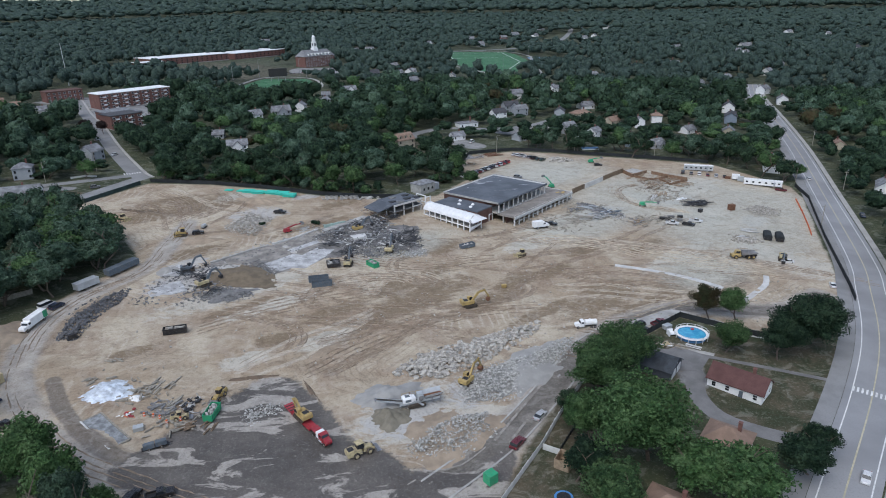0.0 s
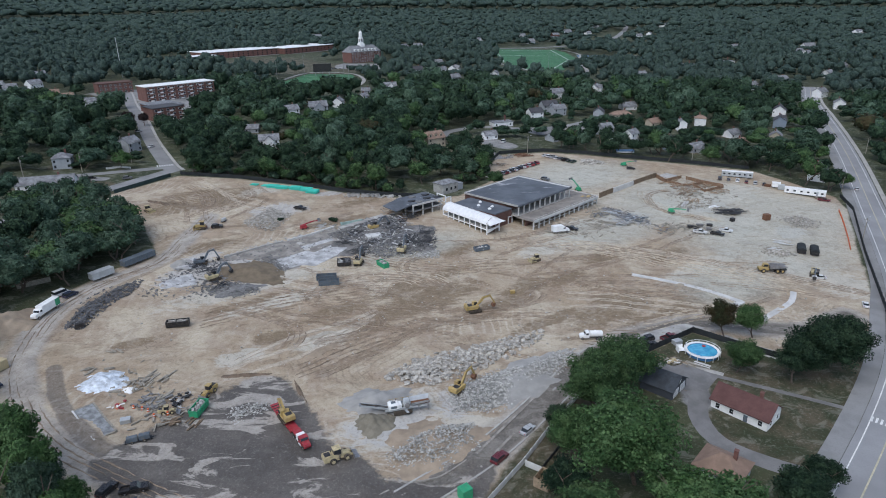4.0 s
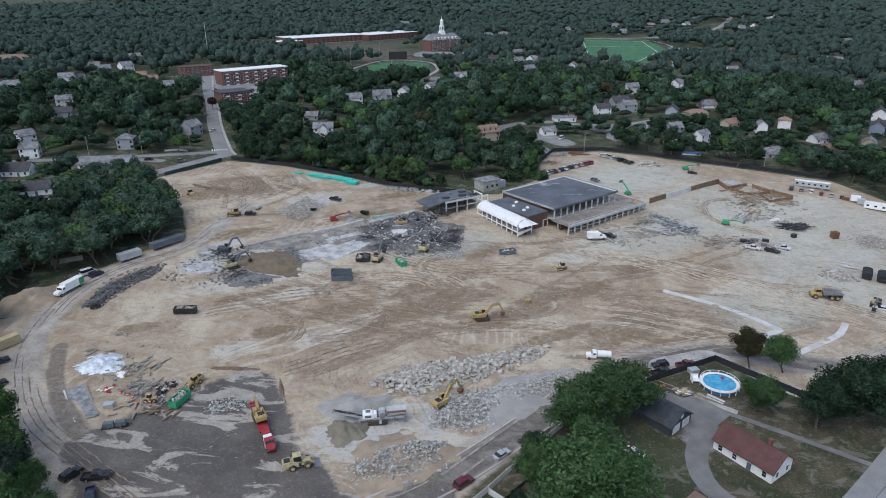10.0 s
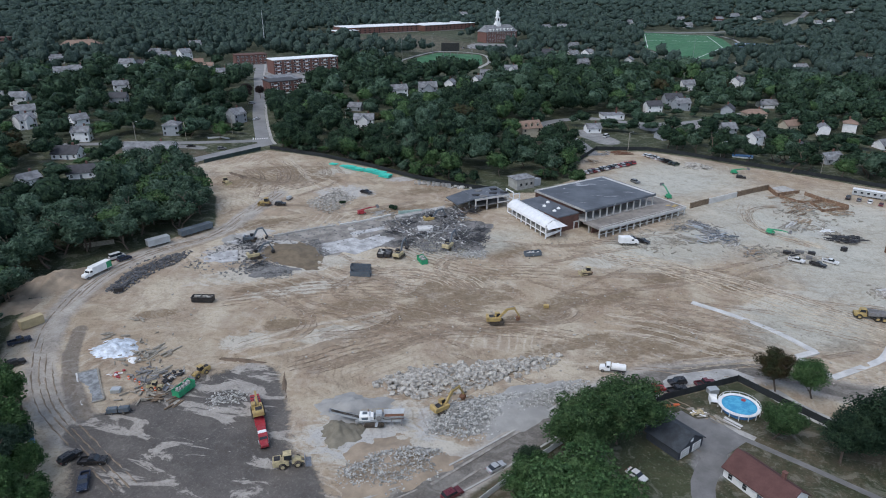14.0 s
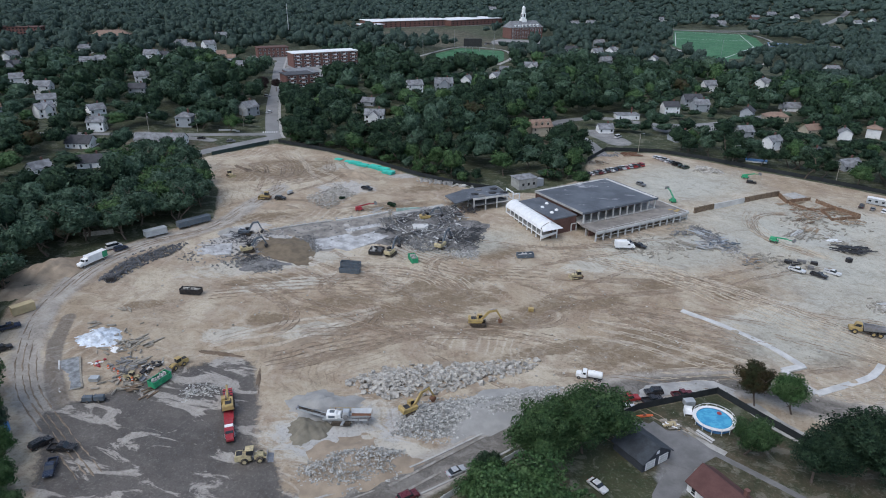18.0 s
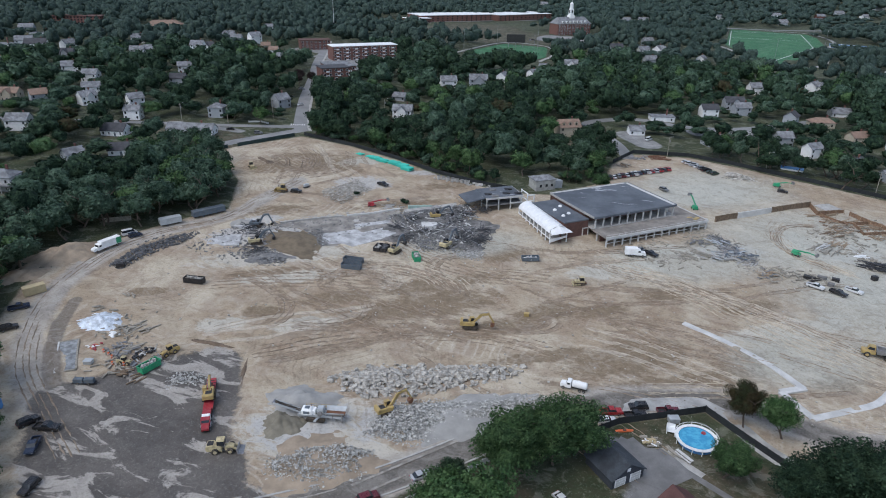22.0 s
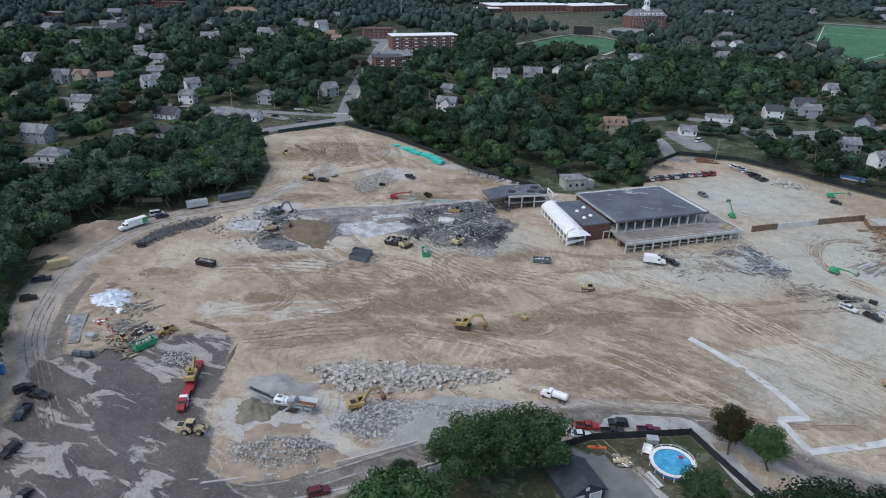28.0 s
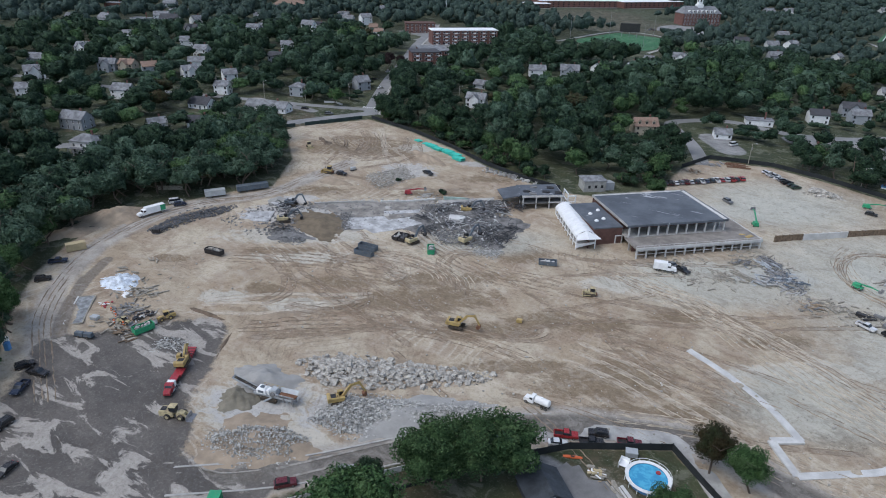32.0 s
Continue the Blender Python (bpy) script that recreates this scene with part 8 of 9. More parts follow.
for args in ((-102, -51, 12, 3.2, 3.2, 70, WOOD_GREY, "loose weathered concrete planks on dirt", 1), (-97, -60, 9, 3, 2.4, 65, WOOD_GREY, "weathered planks stacked beside salvage", 2),
             (-121, -47, 4, 2.2, 1.4, 50, WOOD_GREY, "few loose planks on dirt", 3), (-118, -38, 5, 2.4, 1.6, -30, WOOD_GREY, "few weathered planks near the road", 4),
             (102, 89, 16, 6, 4, 58, WOOD_GREY, "long timbers laid out on dirt", 5), (108, 96, 14, 6, 4, 60, WOOD, "raw timbers laid out on dirt", 6), (117, 80.5, 26, 7, 4.2, -14, BLACK, "dark steel bars laid on dirt", 7),
             (114, 88, 10, 3, 2.2, 10, WHITE, "white wrapped bundles of material", 8), (66, 73, 12, 4, 3, -30, STEEL, "loose grey scrap metal lengths", 9), (72, 64, 12, 4, 3, 60, CONCRETE, "broken concrete lengths on dirt", 10),
             (77, 58, 9, 4, 2.4, 10, WOOD, "mixed timber and debris", 11), (55, 66, 7, 9, 1.6, -22, WOOD_GREY, "row of weathered steel beams on dirt", 12), (93, 59.5, 9, 2, 2, 20, BLACK, "stacked dark pallets on dirt", 13), (99, 57, 9, 2, 2.2, 20, WOOD_GREY, "stacked weathered pallets on dirt", 14),
             (62, 82, 10, 5, 2.6, -35, STEEL, "grey scrap metal by the building corner", 15), (116, 34.5, 8, 4, 2, 10, CONCRETE_LIGHT, "pale concrete beams laid side by side", 16), (36, 181, 18, 6, 4, 15, RUST, "heap of scrap timber by the fence", 17),
             (-72, 62, 8, 4, 2.4, 20, CONCRETE, "broken concrete pieces by a wall", 18), (122, 124, 24, 6, 6, 40, WOOD, "raw formwork timber in a foundation pit", 19), (126, 112, 18, 5, 5, -30, WOOD, "scattered raw formwork timber", 20),
             (41, -47, 10, 1.2, 1.8, 20, WOOD_GREY, "scattered garden clutter and boards", 21), (45.5, -49.5, 5, 3.2, 0.7, -48, WOOD_GREY, "long garden benches and boards", 22), (-92, -70, 8, 2, 1.8, 30, WOOD_DARK, "dark salvaged metal parts", 23), (-87, -71, 7, 2.2, 1.6, 70, WOOD_DARK, "dark salvaged machine parts", 24),
             (112, 113, 22, 4, 4.5, 55, WOOD, "tangled formwork boards at the pit edge", 25), (108, 106, 14, 4, 3, 50, WOOD_DARK, "dark weathered boards at the pit edge", 26), (102, 91, 6, 9, 1.2, 58, CONCRETE_LIGHT, "long white planks laid in line", 27),
             (62, 80, 14, 4, 3.4, -40, SILVER, "pale grey sheet-metal lengths", 28), (69, 72, 16, 4, 3.4, 30, SILVER, "tangled pale grey sheet metal", 29), (122, 81, 12, 6, 3, 15, BLACK, "dark steel bars fanned on dirt", 30),
             (103, 125, 8, 3, 1.6, 20, WOOD, "small timber form box in the pit", 31), (124, 42, 9, 5, 2, -30, CONCRETE_LIGHT, "pale beams laid beside black containers", 32), (-44, 42, 16, 5, 8, 20, STEEL, "bent steel lengths over rubble", 33)):
    planks(*args)


def wall_run(name, pts, h, t, material, label, category, below=0.3):
    ob = thing(name, pts[0][0], pts[0][1], 0, label, category)
    o = Vector(ob.matrix_basis.translation)
    for (ax, ay), (bx, by) in zip(pts[:-1], pts[1:]):
        n = max(1, int(math.hypot(bx - ax, by - ay) / (4.4 if name == "screen_fence" else 2.6)))
        for k in range(n):
            p, r = Vector((ax + (bx - ax) * k / n, ay + (by - ay) * k / n, 0)), Vector((ax + (bx - ax) * (k + 1) / n, ay + (by - ay) * (k + 1) / n, 0))
            d = (r - p).normalized()
            s = Vector((-d.y, d.x, 0)) * t / 2
            zp, zr = gz(p.x, p.y), gz(r.x, r.y)
            lo = [p + s + Vector((0, 0, zp - below)), p - s + Vector((0, 0, zp - below)), r - s + Vector((0, 0, zr - below)), r + s + Vector((0, 0, zr - below))]
            hi = [p + s + Vector((0, 0, zp + h)), p - s + Vector((0, 0, zp + h)), r - s + Vector((0, 0, zr + h)), r + s + Vector((0, 0, zr + h))]
            part("panel", Shape().hexa([v - o for v in lo], [v - o for v in hi]), material, ob)
            part("post", Shape().box(p.x - o.x, p.y - o.y, zp - o.z - below, t + 0.14, t + 0.14, h + below + 0.12, math.degrees(math.atan2(d.y, d.x))), material, ob)
    return ob


wall_run("foundation_wall", [(-104, 29), (-94, 38), (-85, 44.5)], 0.7, 0.7, CONCRETE, "long broken concrete foundation wall", "foundation")
wall_run("foundation_wall", [(-83, 46), (-76, 51), (-66, 61)], 0.8, 0.7, CONCRETE_LIGHT, "pale concrete foundation wall of the removed wing", "foundation")
wall_run("painted_wall", [(-63, 63.5), (-54, 68)], 1.5, 0.4, surface("pale_green_paint", (0.4, 0.52, 0.47), 0.8, vary=0.25), "stub of a pale green painted wall", "wall")
rubble("concrete_scatter", [(-92, 29), (-87, 32), (-77, 19), (-82, 15)], 700, 0.16, 0.8, ROCK_MIX, "band of broken grey floor pieces", hump=0.7, parts=60, seed=21)
rubble("stone_pile", [(-31, 30), (-27, 35), (-22, 36), (-25, 30)], 300, 0.25, 0.8, ROCK_GREY, "low pile of grey stone below the rubble", hump=0.6, parts=40, seed=22)
rubble("edge_rubble", [(-104, 31), (-94, 41), (-76, 54), (-66, 64), (-65, 62), (-76, 50), (-94, 36), (-103, 27)], 500, 0.25, 1.0, CONCRETE, "broken pale edge of a stripped floor", parts=40, seed=23)
rubble("scrap_spread", [(58, 84), (63, 86), (75, 70), (76, 63), (70, 62), (61, 76)], 800, 0.16, 0.9, ROCK_MIX, "spread of grey scrap and broken concrete", hump=0.5, parts=60, seed=24)
wall_run("retaining_wall", [(62, 101), (71, 109)], 2.4, 0.4, WOOD_DARK, "timber-lagged retaining wall beside the building", "retaining wall")
wall_run("retaining_wall", [(71.4, 109.3), (86, 121.8)], 2.3, 0.5, CONCRETE_LIGHT, "pale concrete retaining wall", "retaining wall")
wall_run("retaining_wall", [(86.4, 122.2), (104, 137)], 2.4, 0.4, WOOD_DARK, "dark soldier-pile and timber retaining wall", "retaining wall")
WOOD_RED = surface("form_timber", (0.25, 0.155, 0.1), 0.88, vary=0.4, scale=1.1)
for pts, h, m, words in (([(104, 137), (105.5, 127.4), (117.4, 134.8)], 1.7, WOOD_RED, "raw timber formwork round a foundation pit"),
                         ([(119.2, 132), (125, 125), (133.6, 118.4)], 2.0, WOOD_RED, "tall timber formwork along a foundation pit"),
                         ([(133.4, 118), (120, 110.6), (118.5, 121.2), (124.6, 124.6)], 1.4, WOOD_RED, "square timber formwork of a footing"),
                         ([(106.5, 127.2), (113, 121.5), (118.2, 121.5)], 1.0, WOOD_RED, "low inner timber formwork"), ([(109, 126.6), (113.4, 130.4)], 1.1, WOOD, "inner timber formwork of a foundation pit")):
    wall_run("form_wall", pts, h, 0.3, m, words, "formwork")
qq = random.Random(31)
for (ax, ay), (bx, by), h in (((105.5, 127.4), (117.4, 134.8), 1.7), ((119.2, 132), (125, 125), 2.0), ((125, 125), (133.6, 118.4), 2.0), ((133.4, 118), (120, 110.6), 1.4)):
    n = int(math.hypot(bx - ax, by - ay) / 2.0)
    for k in range(n):
        f = (k + 0.5) / n
        px, py = ax + (bx - ax) * f, ay + (by - ay) * f
        ob = new("timber_brace", Shape().beam((0, 0.2, h), (0, 1.9, 0.05), 0.12, 0.16).box(0, 1.9, 0, 0.2, 0.3, 0.4).mesh("timber_brace", WOOD))
        ob.matrix_basis = pose(px, py, gz(px, py), 0, 0, math.degrees(math.atan2(by - ay, bx - ax)) + (0 if k % 2 else 180))
        tagged(ob, "raking timber brace against formwork", "brace", "formwork braces")
slab("floor_slab", [(106, 139.5), (113, 144.5), (118, 139), (111, 134)], 0.12, 0.4, CONCRETE, "freshly poured grey concrete floor")
wall_run("screen_fence", [(-154, 137), (-121, 131), (-93, 122), (-67, 110.5), (-44, 104), (-26, 102.5)], 1.9, 0.1, MESH_BLACK, "black fabric site fence along the woods", "fence")
wall_run("screen_fence", [(14, 162), (23, 184), (52, 190.5), (73, 186), (101, 176), (128, 168), (166, 154)], 2.0, 0.1, MESH_BLACK, "black fabric site fence behind parked cars", "fence")
wall_run("screen_fence", [(189, 104), (182, 83), (152, 31), (126, -17), (120, -27)], 2.0, 0.12, MESH_BLACK, "black fabric site fence along the main road", "fence")
wall_run("screen_fence", [(-158, 133), (-175, 104)], 1.9, 0.1, MESH_GREEN, "dark green fabric fence along the street", "fence")
wall_run("screen_fence", [(-178, 99.5), (-190, 82)], 1.9, 0.1, MESH_GREEN, "dark green fabric fence along the street", "fence")
wall_run("garden_fence", [(20, -57), (33, -43.4), (53.5, -31), (61.5, -38), (71, -45.8), (84, -51)], 1.9, 0.12, MESH_BLACK, "dark screened garden fence round the pool", "fence")
wall_run("vinyl_fence", [(14, -58), (10.6, -61.5), (0, -74.5), (-9, -87), (-21, -101.6), (-28, -110)], 1.6, 0.1, VINYL, "pale grey weathered garden fence along the access road", "fence")
wall_run("wire_fence", [(15.2, -63), (-6, -90)], 1.0, 0.08, MESH_BLACK, "low dark wire fence in the verge", "fence")
wall_run("vinyl_fence", [(-9, -88), (-5, -91)], 1.6, 0.1, VINYL, "short white garden fence panel", "fence")
wall_run("wood_fence", [(-166, 2), (-158, 8)], 1.8, 0.12, WOOD_GREY, "weathered board fence at the wood edge", "fence")
wall_run("orange_barrier", [(174.5, 82.5), (166, 66), (155, 46), (148, 34)], 1.0, 0.1, ORANGE, "orange plastic safety barrier along the road side", "barrier")
wall_run("lot_wall", [(-196, 146), (-190, 149.5), (-184, 148)], 0.9, 0.3, VINYL, "curved low white wall at a street corner", "wall")
for pts in ([(48.5, 11.3), (60, 5.2), (71, -2.5), (79.1, -11.4)], [(79.5, -11), (73, -15.2)], [(73, -15.2), (79.3, -24.2)], [(79.3, -24.2), (88, -18), (96.5, -11.5), (101.5, -4.2)]):
    ob = setting("footing_strip", strip(pts, 2.0, 0.3, thick=0.6), CONCRETE_LIGHT, "pale concrete footing strip in the earth", "footing")
    ob.data.materials[0] = CONCRETE_LIGHT


def pipe_stack(x, y, turn, n, L, seed, m=TEAL, r=0.22):
    ob = thing("pipe_stack", x, y, turn, "stack of bright green plastic pipes on the ground", "pipes", "green pipe stacks")
    me = cached(("pipe", L, r, m.name), lambda: Shape().tube((-L / 2, 0, 0), (L / 2, 0, 0), r, r, 8), m)
    for k in range(n):
        row = k // 7
        part("pipe", me, m, ob, at=((row % 2) * 0.5, (k % 7 - 3) * r * 2.05 + (row % 2) * r, r + row * r * 1.8))


for k, (x, y, n, L) in enumerate(((-112, 120.5, 8, 4), (-102, 117, 21, 6), (-97, 115, 21, 6), (-90.5, 113.5, 28, 6), (-85, 111.5, 28, 6), (-81.5, 108.5, 28, 6), (-106, 119, 7, 4))):
    pipe_stack(x, y, -18, n, L, k)
for k in range(7):
    x, y = -63 + 2.4 * k, 103.5 - 0.2 * k
    ob = thing("concrete_manhole", x, y, 0, "grey precast concrete manhole ring", "concrete ring", "precast rings")
    part("ring", Shape().tube((0, 0, 0), (0, 0, 1.5), 0.8, 0.8, 12), CONCRETE, ob)
    part("lid", Shape().tube((0, 0, 1.5), (0, 0, 1.65), 0.85, 0.85, 12), CONCRETE_DARK, ob)


# ---- small stores ----
def store_box(name, x, y, turn, sx, sy, sz, m, label, category, roof=None):
    ob = thing(name, x, y, turn, label, category)
    part("body", Shape().box(0, 0, 0.1, sx, sy, sz, cut=0.05), m, ob)
    part("roof", Shape().box(0, 0, sz + 0.1, sx + 0.1, sy + 0.1, 0.12, cut=0.04), roof or m, ob)
    part("door", Shape().box(sx / 2, 0, 0.25, 0.08, sy * 0.7, sz * 0.85), m, ob)
    for k in range(int(sx / 0.6)):
        for s in (-1, 1):
            part("corrugation", cached(("corrugation", sz, m.name), lambda: Shape().box(0, 0, 0.2, 0.2, 0.06, sz - 0.2), m), m, ob, at=(-sx / 2 + 0.4 + 0.6 * k, s * (sy / 2 + 0.02), 0))


store_box("cargo_container", -145.5, -47.5, 62, 6.1, 2.4, 2.5, CREAM, "cream shipping container beside the perimeter road", "container")
store_box("portable_toilet", -23.3, -96.8, 30, 2.4, 2.2, 2.3, GREEN, "bright green portable site cabin", "toilet")
store_box("portable_toilet", -111, -90, 30, 1.2, 1.2, 2.2, WHITE, "white-topped portable toilet by the trees", "toilet")
store_box("portable_toilet", -108.5, -91, 30, 1.2, 1.2, 2.2, BLUE_TARP, "blue portable toilet by the trees", "toilet")
store_box("cable_crate", 131.4, 70, 10, 2.6, 2.4, 2.6, RUST, "rust-brown stacked crates on bare earth", "crate")
store_box("pallet_stack", -103, -69.5, 15, 2.2, 1.6, 0.9, SILVER, "grey stacked sheets on pallets", "pallet")
store_box("water_tank", 1.7, -2.2, 10, 1.6, 1.0, 0.9, YELLOW, "small yellow tank standing alone on dirt", "tank")


def gravel_bed():
    ob = thing("gravel_bed", -110.7, -69.1, 0, "framed bed of grey gravel with pale kerbs", "bed")
    o = ob.matrix_basis.translation.copy()

    def laid(name, line, width, lift, m, side=0.0):
        sh = strip(line, width, lift, side, step=2.0, thick=0.7)
        sh.v = [tuple(Vector(p) - o) for p in sh.v]
        part(name, sh, m, ob)

    run = [(-115.6, -63.6), (-110.7, -69.1), (-105.6, -74.6)]
    laid("fill", run, 4.4, 0.28, GRAVEL_GREY)
    laid("kerb", run, 0.4, 0.42, WOOD_GREY, -2.45)
    laid("kerb", run, 0.4, 0.42, CONCRETE_LIGHT, 2.45)
    for (ax, ay), (bx, by) in (((-117.4, -65.4), (-113.8, -62.0)), ((-107.5, -76.4), (-103.9, -73.0))):
        laid("kerb", [(ax, ay), (bx, by)], 0.35, 0.38, WOOD_GREY)


GRAVEL_GREY = surface("bed_gravel", (0.3, 0.31, 0.315), 0.92, vary=0.45, scale=0.8, fine=5, bump=0.6)
gravel_bed()
SHEET = surface("crumpled_plastic", (0.68, 0.73, 0.79), 0.35, vary=0.45, scale=0.55, fine=1.6, bump=0.9)
heap("tarped_pile", -115.6, -52.8, 6.4, 5.6, 1.9, 20, SHEET, "pile covered with crumpled white plastic sheet", rough=0.12, n=54)
heap("tarped_pile", -107.3, -56, 1.7, 1.4, 0.8, 0, WHITE, "small white covered pile")
for k in range(5):
    x, y = -103 + 2.2 * k + rng.uniform(-0.8, 0.8), -64 + rng.uniform(-4, 2)
    ob = thing("traffic_barrel", x, y, 0, "orange and white traffic barrel", "barrel", "barrels in the yard")
    part("drum", Shape().tube((0, 0, 0), (0, 0, 1.0), 0.32, 0.24, 10), ORANGE, ob)
    part("band", Shape().tube((0, 0, 0.45), (0, 0, 0.65), 0.3, 0.28, 10), WHITE, ob)


# ---- poles ----
def utility_pole(x, y, turn, h=10.5, arm=True, lamp=False):
    ob = thing("utility_pole", x, y, turn, "weathered wooden utility pole with cross arm" if arm else "tall grey lamp post", "pole")
    part("pole", Shape().tube((0, 0, -0.5), (0, 0, h), 0.2, 0.13, 8), WOOD_GREY if arm else STEEL, ob)
    if arm:
        part("cross_arm", Shape().box(0, 0, h - 0.9, 0.12, 2.4, 0.14), WOOD_GREY, ob)
        part("transformer", Shape().tube((0.35, 0, h - 2.9), (0.35, 0, h - 1.8), 0.25, 0.25, 10), STEEL, ob)
    if lamp:
        part("lamp_arm", Shape().beam((0, 0, h - 0.2), (1.8, 0, h + 0.2), 0.1, 0.1), STEEL, ob)
        part("lamp_head", Shape().box(2.0, 0, h + 0.1, 0.8, 0.35, 0.18, cut=0.05), SILVER, ob)


for x, y, a, arm in ((41, 187, 20, True), (90, 181, 0, True), (138, 169, 0, True), (-131, 198, 20, True), (-188, 160, 30, True), (-214, 210, 30, True), (-206, 140, 10, True), (-232, 132, 10, True),
                     (195, 112, 30, True), (160, 44, 30, True), (212, 96, 30, True), (262, 190, 30, True), (-262, 122, 0, True)):
    utility_pole(x, y, a, 10.5, arm, True)
for x, y in ((-166, 490), (-92, 488), (-150, 570), (-106, 585), (150, 640), (118, 900), (235, 830), (250, 1000)):
    utility_pole(x, y, 0, 24, False, True)
mast = thing("radio_mast", -352, 562, 0, "thin pale lattice radio mast above the trees", "mast")
part("mast_pole", Shape().tube((0, 0, 0), (0, 0, 44), 0.55, 0.25, 6), SILVER, mast)
sb = thing("scoreboard", -130, 577, 14, "large black scoreboard on posts behind the ball field", "scoreboard")
part("board", Shape().box(0, 0, 5, 21, 0.8, 9, cut=0.1), BLACK, sb)
for u in (-8, 0, 8):
    part("post", Shape().box(u, 0.3, 0, 0.5, 0.5, 5.2), STEEL, sb)
for pts in ([(112, 770), (132, 1010)], [(132, 1010), (240, 1045)], [(240, 1045), (222, 830)], [(222, 830), (150, 640)], [(122, 890), (235, 930)]):
    setting("pitch_line", strip(pts, 1.0, 0.3, step=12), PAINT_ROAD, "white line on the distant playing field", "pitch marking")
setting("field_path", strip([(100, 750), (150, 600), (200, 640), (232, 810), (268, 940), (255, 1070), (190, 1075)], 5, 0.3, step=10), CONCRETE, "pale path round the playing field", "path")
sh = Shape()
pts = [(246, 856), (258, 920), (304, 912), (294, 846)]
sh.add([(x, y, gz(x, y) + 0.25) for x, y in pts] + [(x, y, gz(x, y) - 0.3) for x, y in pts], [(0, 1, 2, 3), (7, 6, 5, 4)] + [(k, 4 + k, 4 + (k + 1) % 4, (k + 1) % 4) for k in range(4)])
setting("tennis_court", sh, surface("court_blue", (0.13, 0.22, 0.34), 0.8, vary=0.2, scale=0.05), "blue hard courts beside the playing field", "court")
for f in (0.33, 0.66):
    a, b = (246 + 48 * f, 856 - 10 * f), (258 + 46 * f, 920 - 8 * f)
    setting("court_line", strip([a, b], 0.8, 0.32, step=12), PAINT_ROAD, "white line between the hard courts", "court marking")
setting("outfield_path", strip([(-176, 480), (-152, 606), (-100, 606), (-80, 540), (-84, 478)], 4, 0.3, step=8), CONCRETE, "pale warning track round the ball field", "path")


# ---- the garden in front ----
house(49.8, -71.2, -50, 14, 8, 1, WHITE, SHINGLE_RED, "gable")
house(33.5, -93, -45, 9.5, 8.5, 1, GREYW, SHINGLE_TAN, "hip")
house(10, -112, -45, 10, 9, 1, GREYW, SHINGLE_TAN, "hip")


SIDING_DARK = surface("dark_siding", (0.055, 0.062, 0.075), 0.7, vary=0.2)
ROOF_BLACK = surface("black_shingles", (0.055, 0.064, 0.075), 0.85, vary=0.35, scale=0.5, fine=6)


def garage(x, y, turn):
    ob = thing("garage", x, y, turn, "dark blue-grey clapboard garage with a near-black gabled roof", "garage", z=gz(x, y) - 0.2)
    part("wall", Shape().extrude([(-4.4, 0), (4.4, 0), (4.4, 2.9), (0, 5.4), (-4.4, 2.9)], -4.4, 4.4, "x"), SIDING_DARK, ob)
    part("roof", gable_roof(Shape(), 8.8, 8.8, 2.9, 2.6), ROOF_BLACK, ob, "near-black shingle roof")
    for s in (-1, 1):
        d = part("door", Shape().box(4.42, s * 2.1, 0.2, 0.1, 3.0, 2.2), WHITE, ob)
        for k in range(3):
            part("door_panel", Shape().box(4.48, s * 2.1, 0.35 + 0.7 * k, 0.06, 2.4, 0.55), VINYL, d)
    part("window", Shape().box(4.42, 0, 3.4, 0.1, 0.9, 0.9), WHITE, ob)


garage(33.2, -59.4, -45)


def pool(x, y):
    ob = thing("swimming_pool", x, y, 0, "round above-ground pool with blue water and white rim", "pool")
    n = 28
    ring = Shape()
    for k in range(n):
        a, b = math.tau * k / n, math.tau * (k + 1) / n
        p = lambda r, t, z: (r * math.cos(t), r * math.sin(t), z)
        ring.hexa([p(4.15, a, 1.15), p(4.95, a, 1.15), p(4.95, b, 1.15), p(4.15, b, 1.15)], [p(4.15, a, 1.3), p(4.95, a, 1.3), p(4.95, b, 1.3), p(4.15, b, 1.3)])
    part("rim", ring, WHITE, ob, "white walk-round rim")
    part("wall", Shape().tube((0, 0, -0.2), (0, 0, 1.15), 4.25, 4.25, n, False), BLUE_TARP, ob)
    water = Net("pool_water")
    c = water.mix(water.ramp(water.noise(0.6, 3), 0.4, 0.6), (0.05, 0.3, 0.52), (0.09, 0.42, 0.62))
    water.bump(water.noise(1.5, 2), 0.15, 0.1)
    part("water", Shape().tube((0, 0, 0.2), (0, 0, 1.0), 4.2, 4.2, n), water.end(c, 0.08, 0, 0.5), ob, "clear blue water")
    for k in range(14):
        a = math.tau * k / 14
        part("upright", cached(("upright",), lambda: Shape().box(0, 0, -0.1, 0.14, 0.14, 2.0), WHITE), WHITE, ob, at=(4.95 * math.cos(a), 4.95 * math.sin(a), 0))
    rail = Shape()
    for k in range(n):
        a, b = math.tau * k / n, math.tau * (k + 1) / n
        rail.beam((4.95 * math.cos(a), 4.95 * math.sin(a), 1.9), (4.95 * math.cos(b), 4.95 * math.sin(b), 1.9), 0.08, 0.08)
    part("rail", rail, WHITE, ob)
    part("deck", Shape().box(-5.8, 1.6, 0.9, 2.0, 2.2, 0.15).box(-6.7, 1.6, 0, 0.15, 2.2, 1.9).box(-5.8, 2.7, 0, 2.0, 0.1, 1.9), WHITE, ob)
    part("float", Shape().tube((1.6, 2.6, 1.02), (1.6, 2.6, 1.2), 0.6, 0.5, 12), RED, ob)


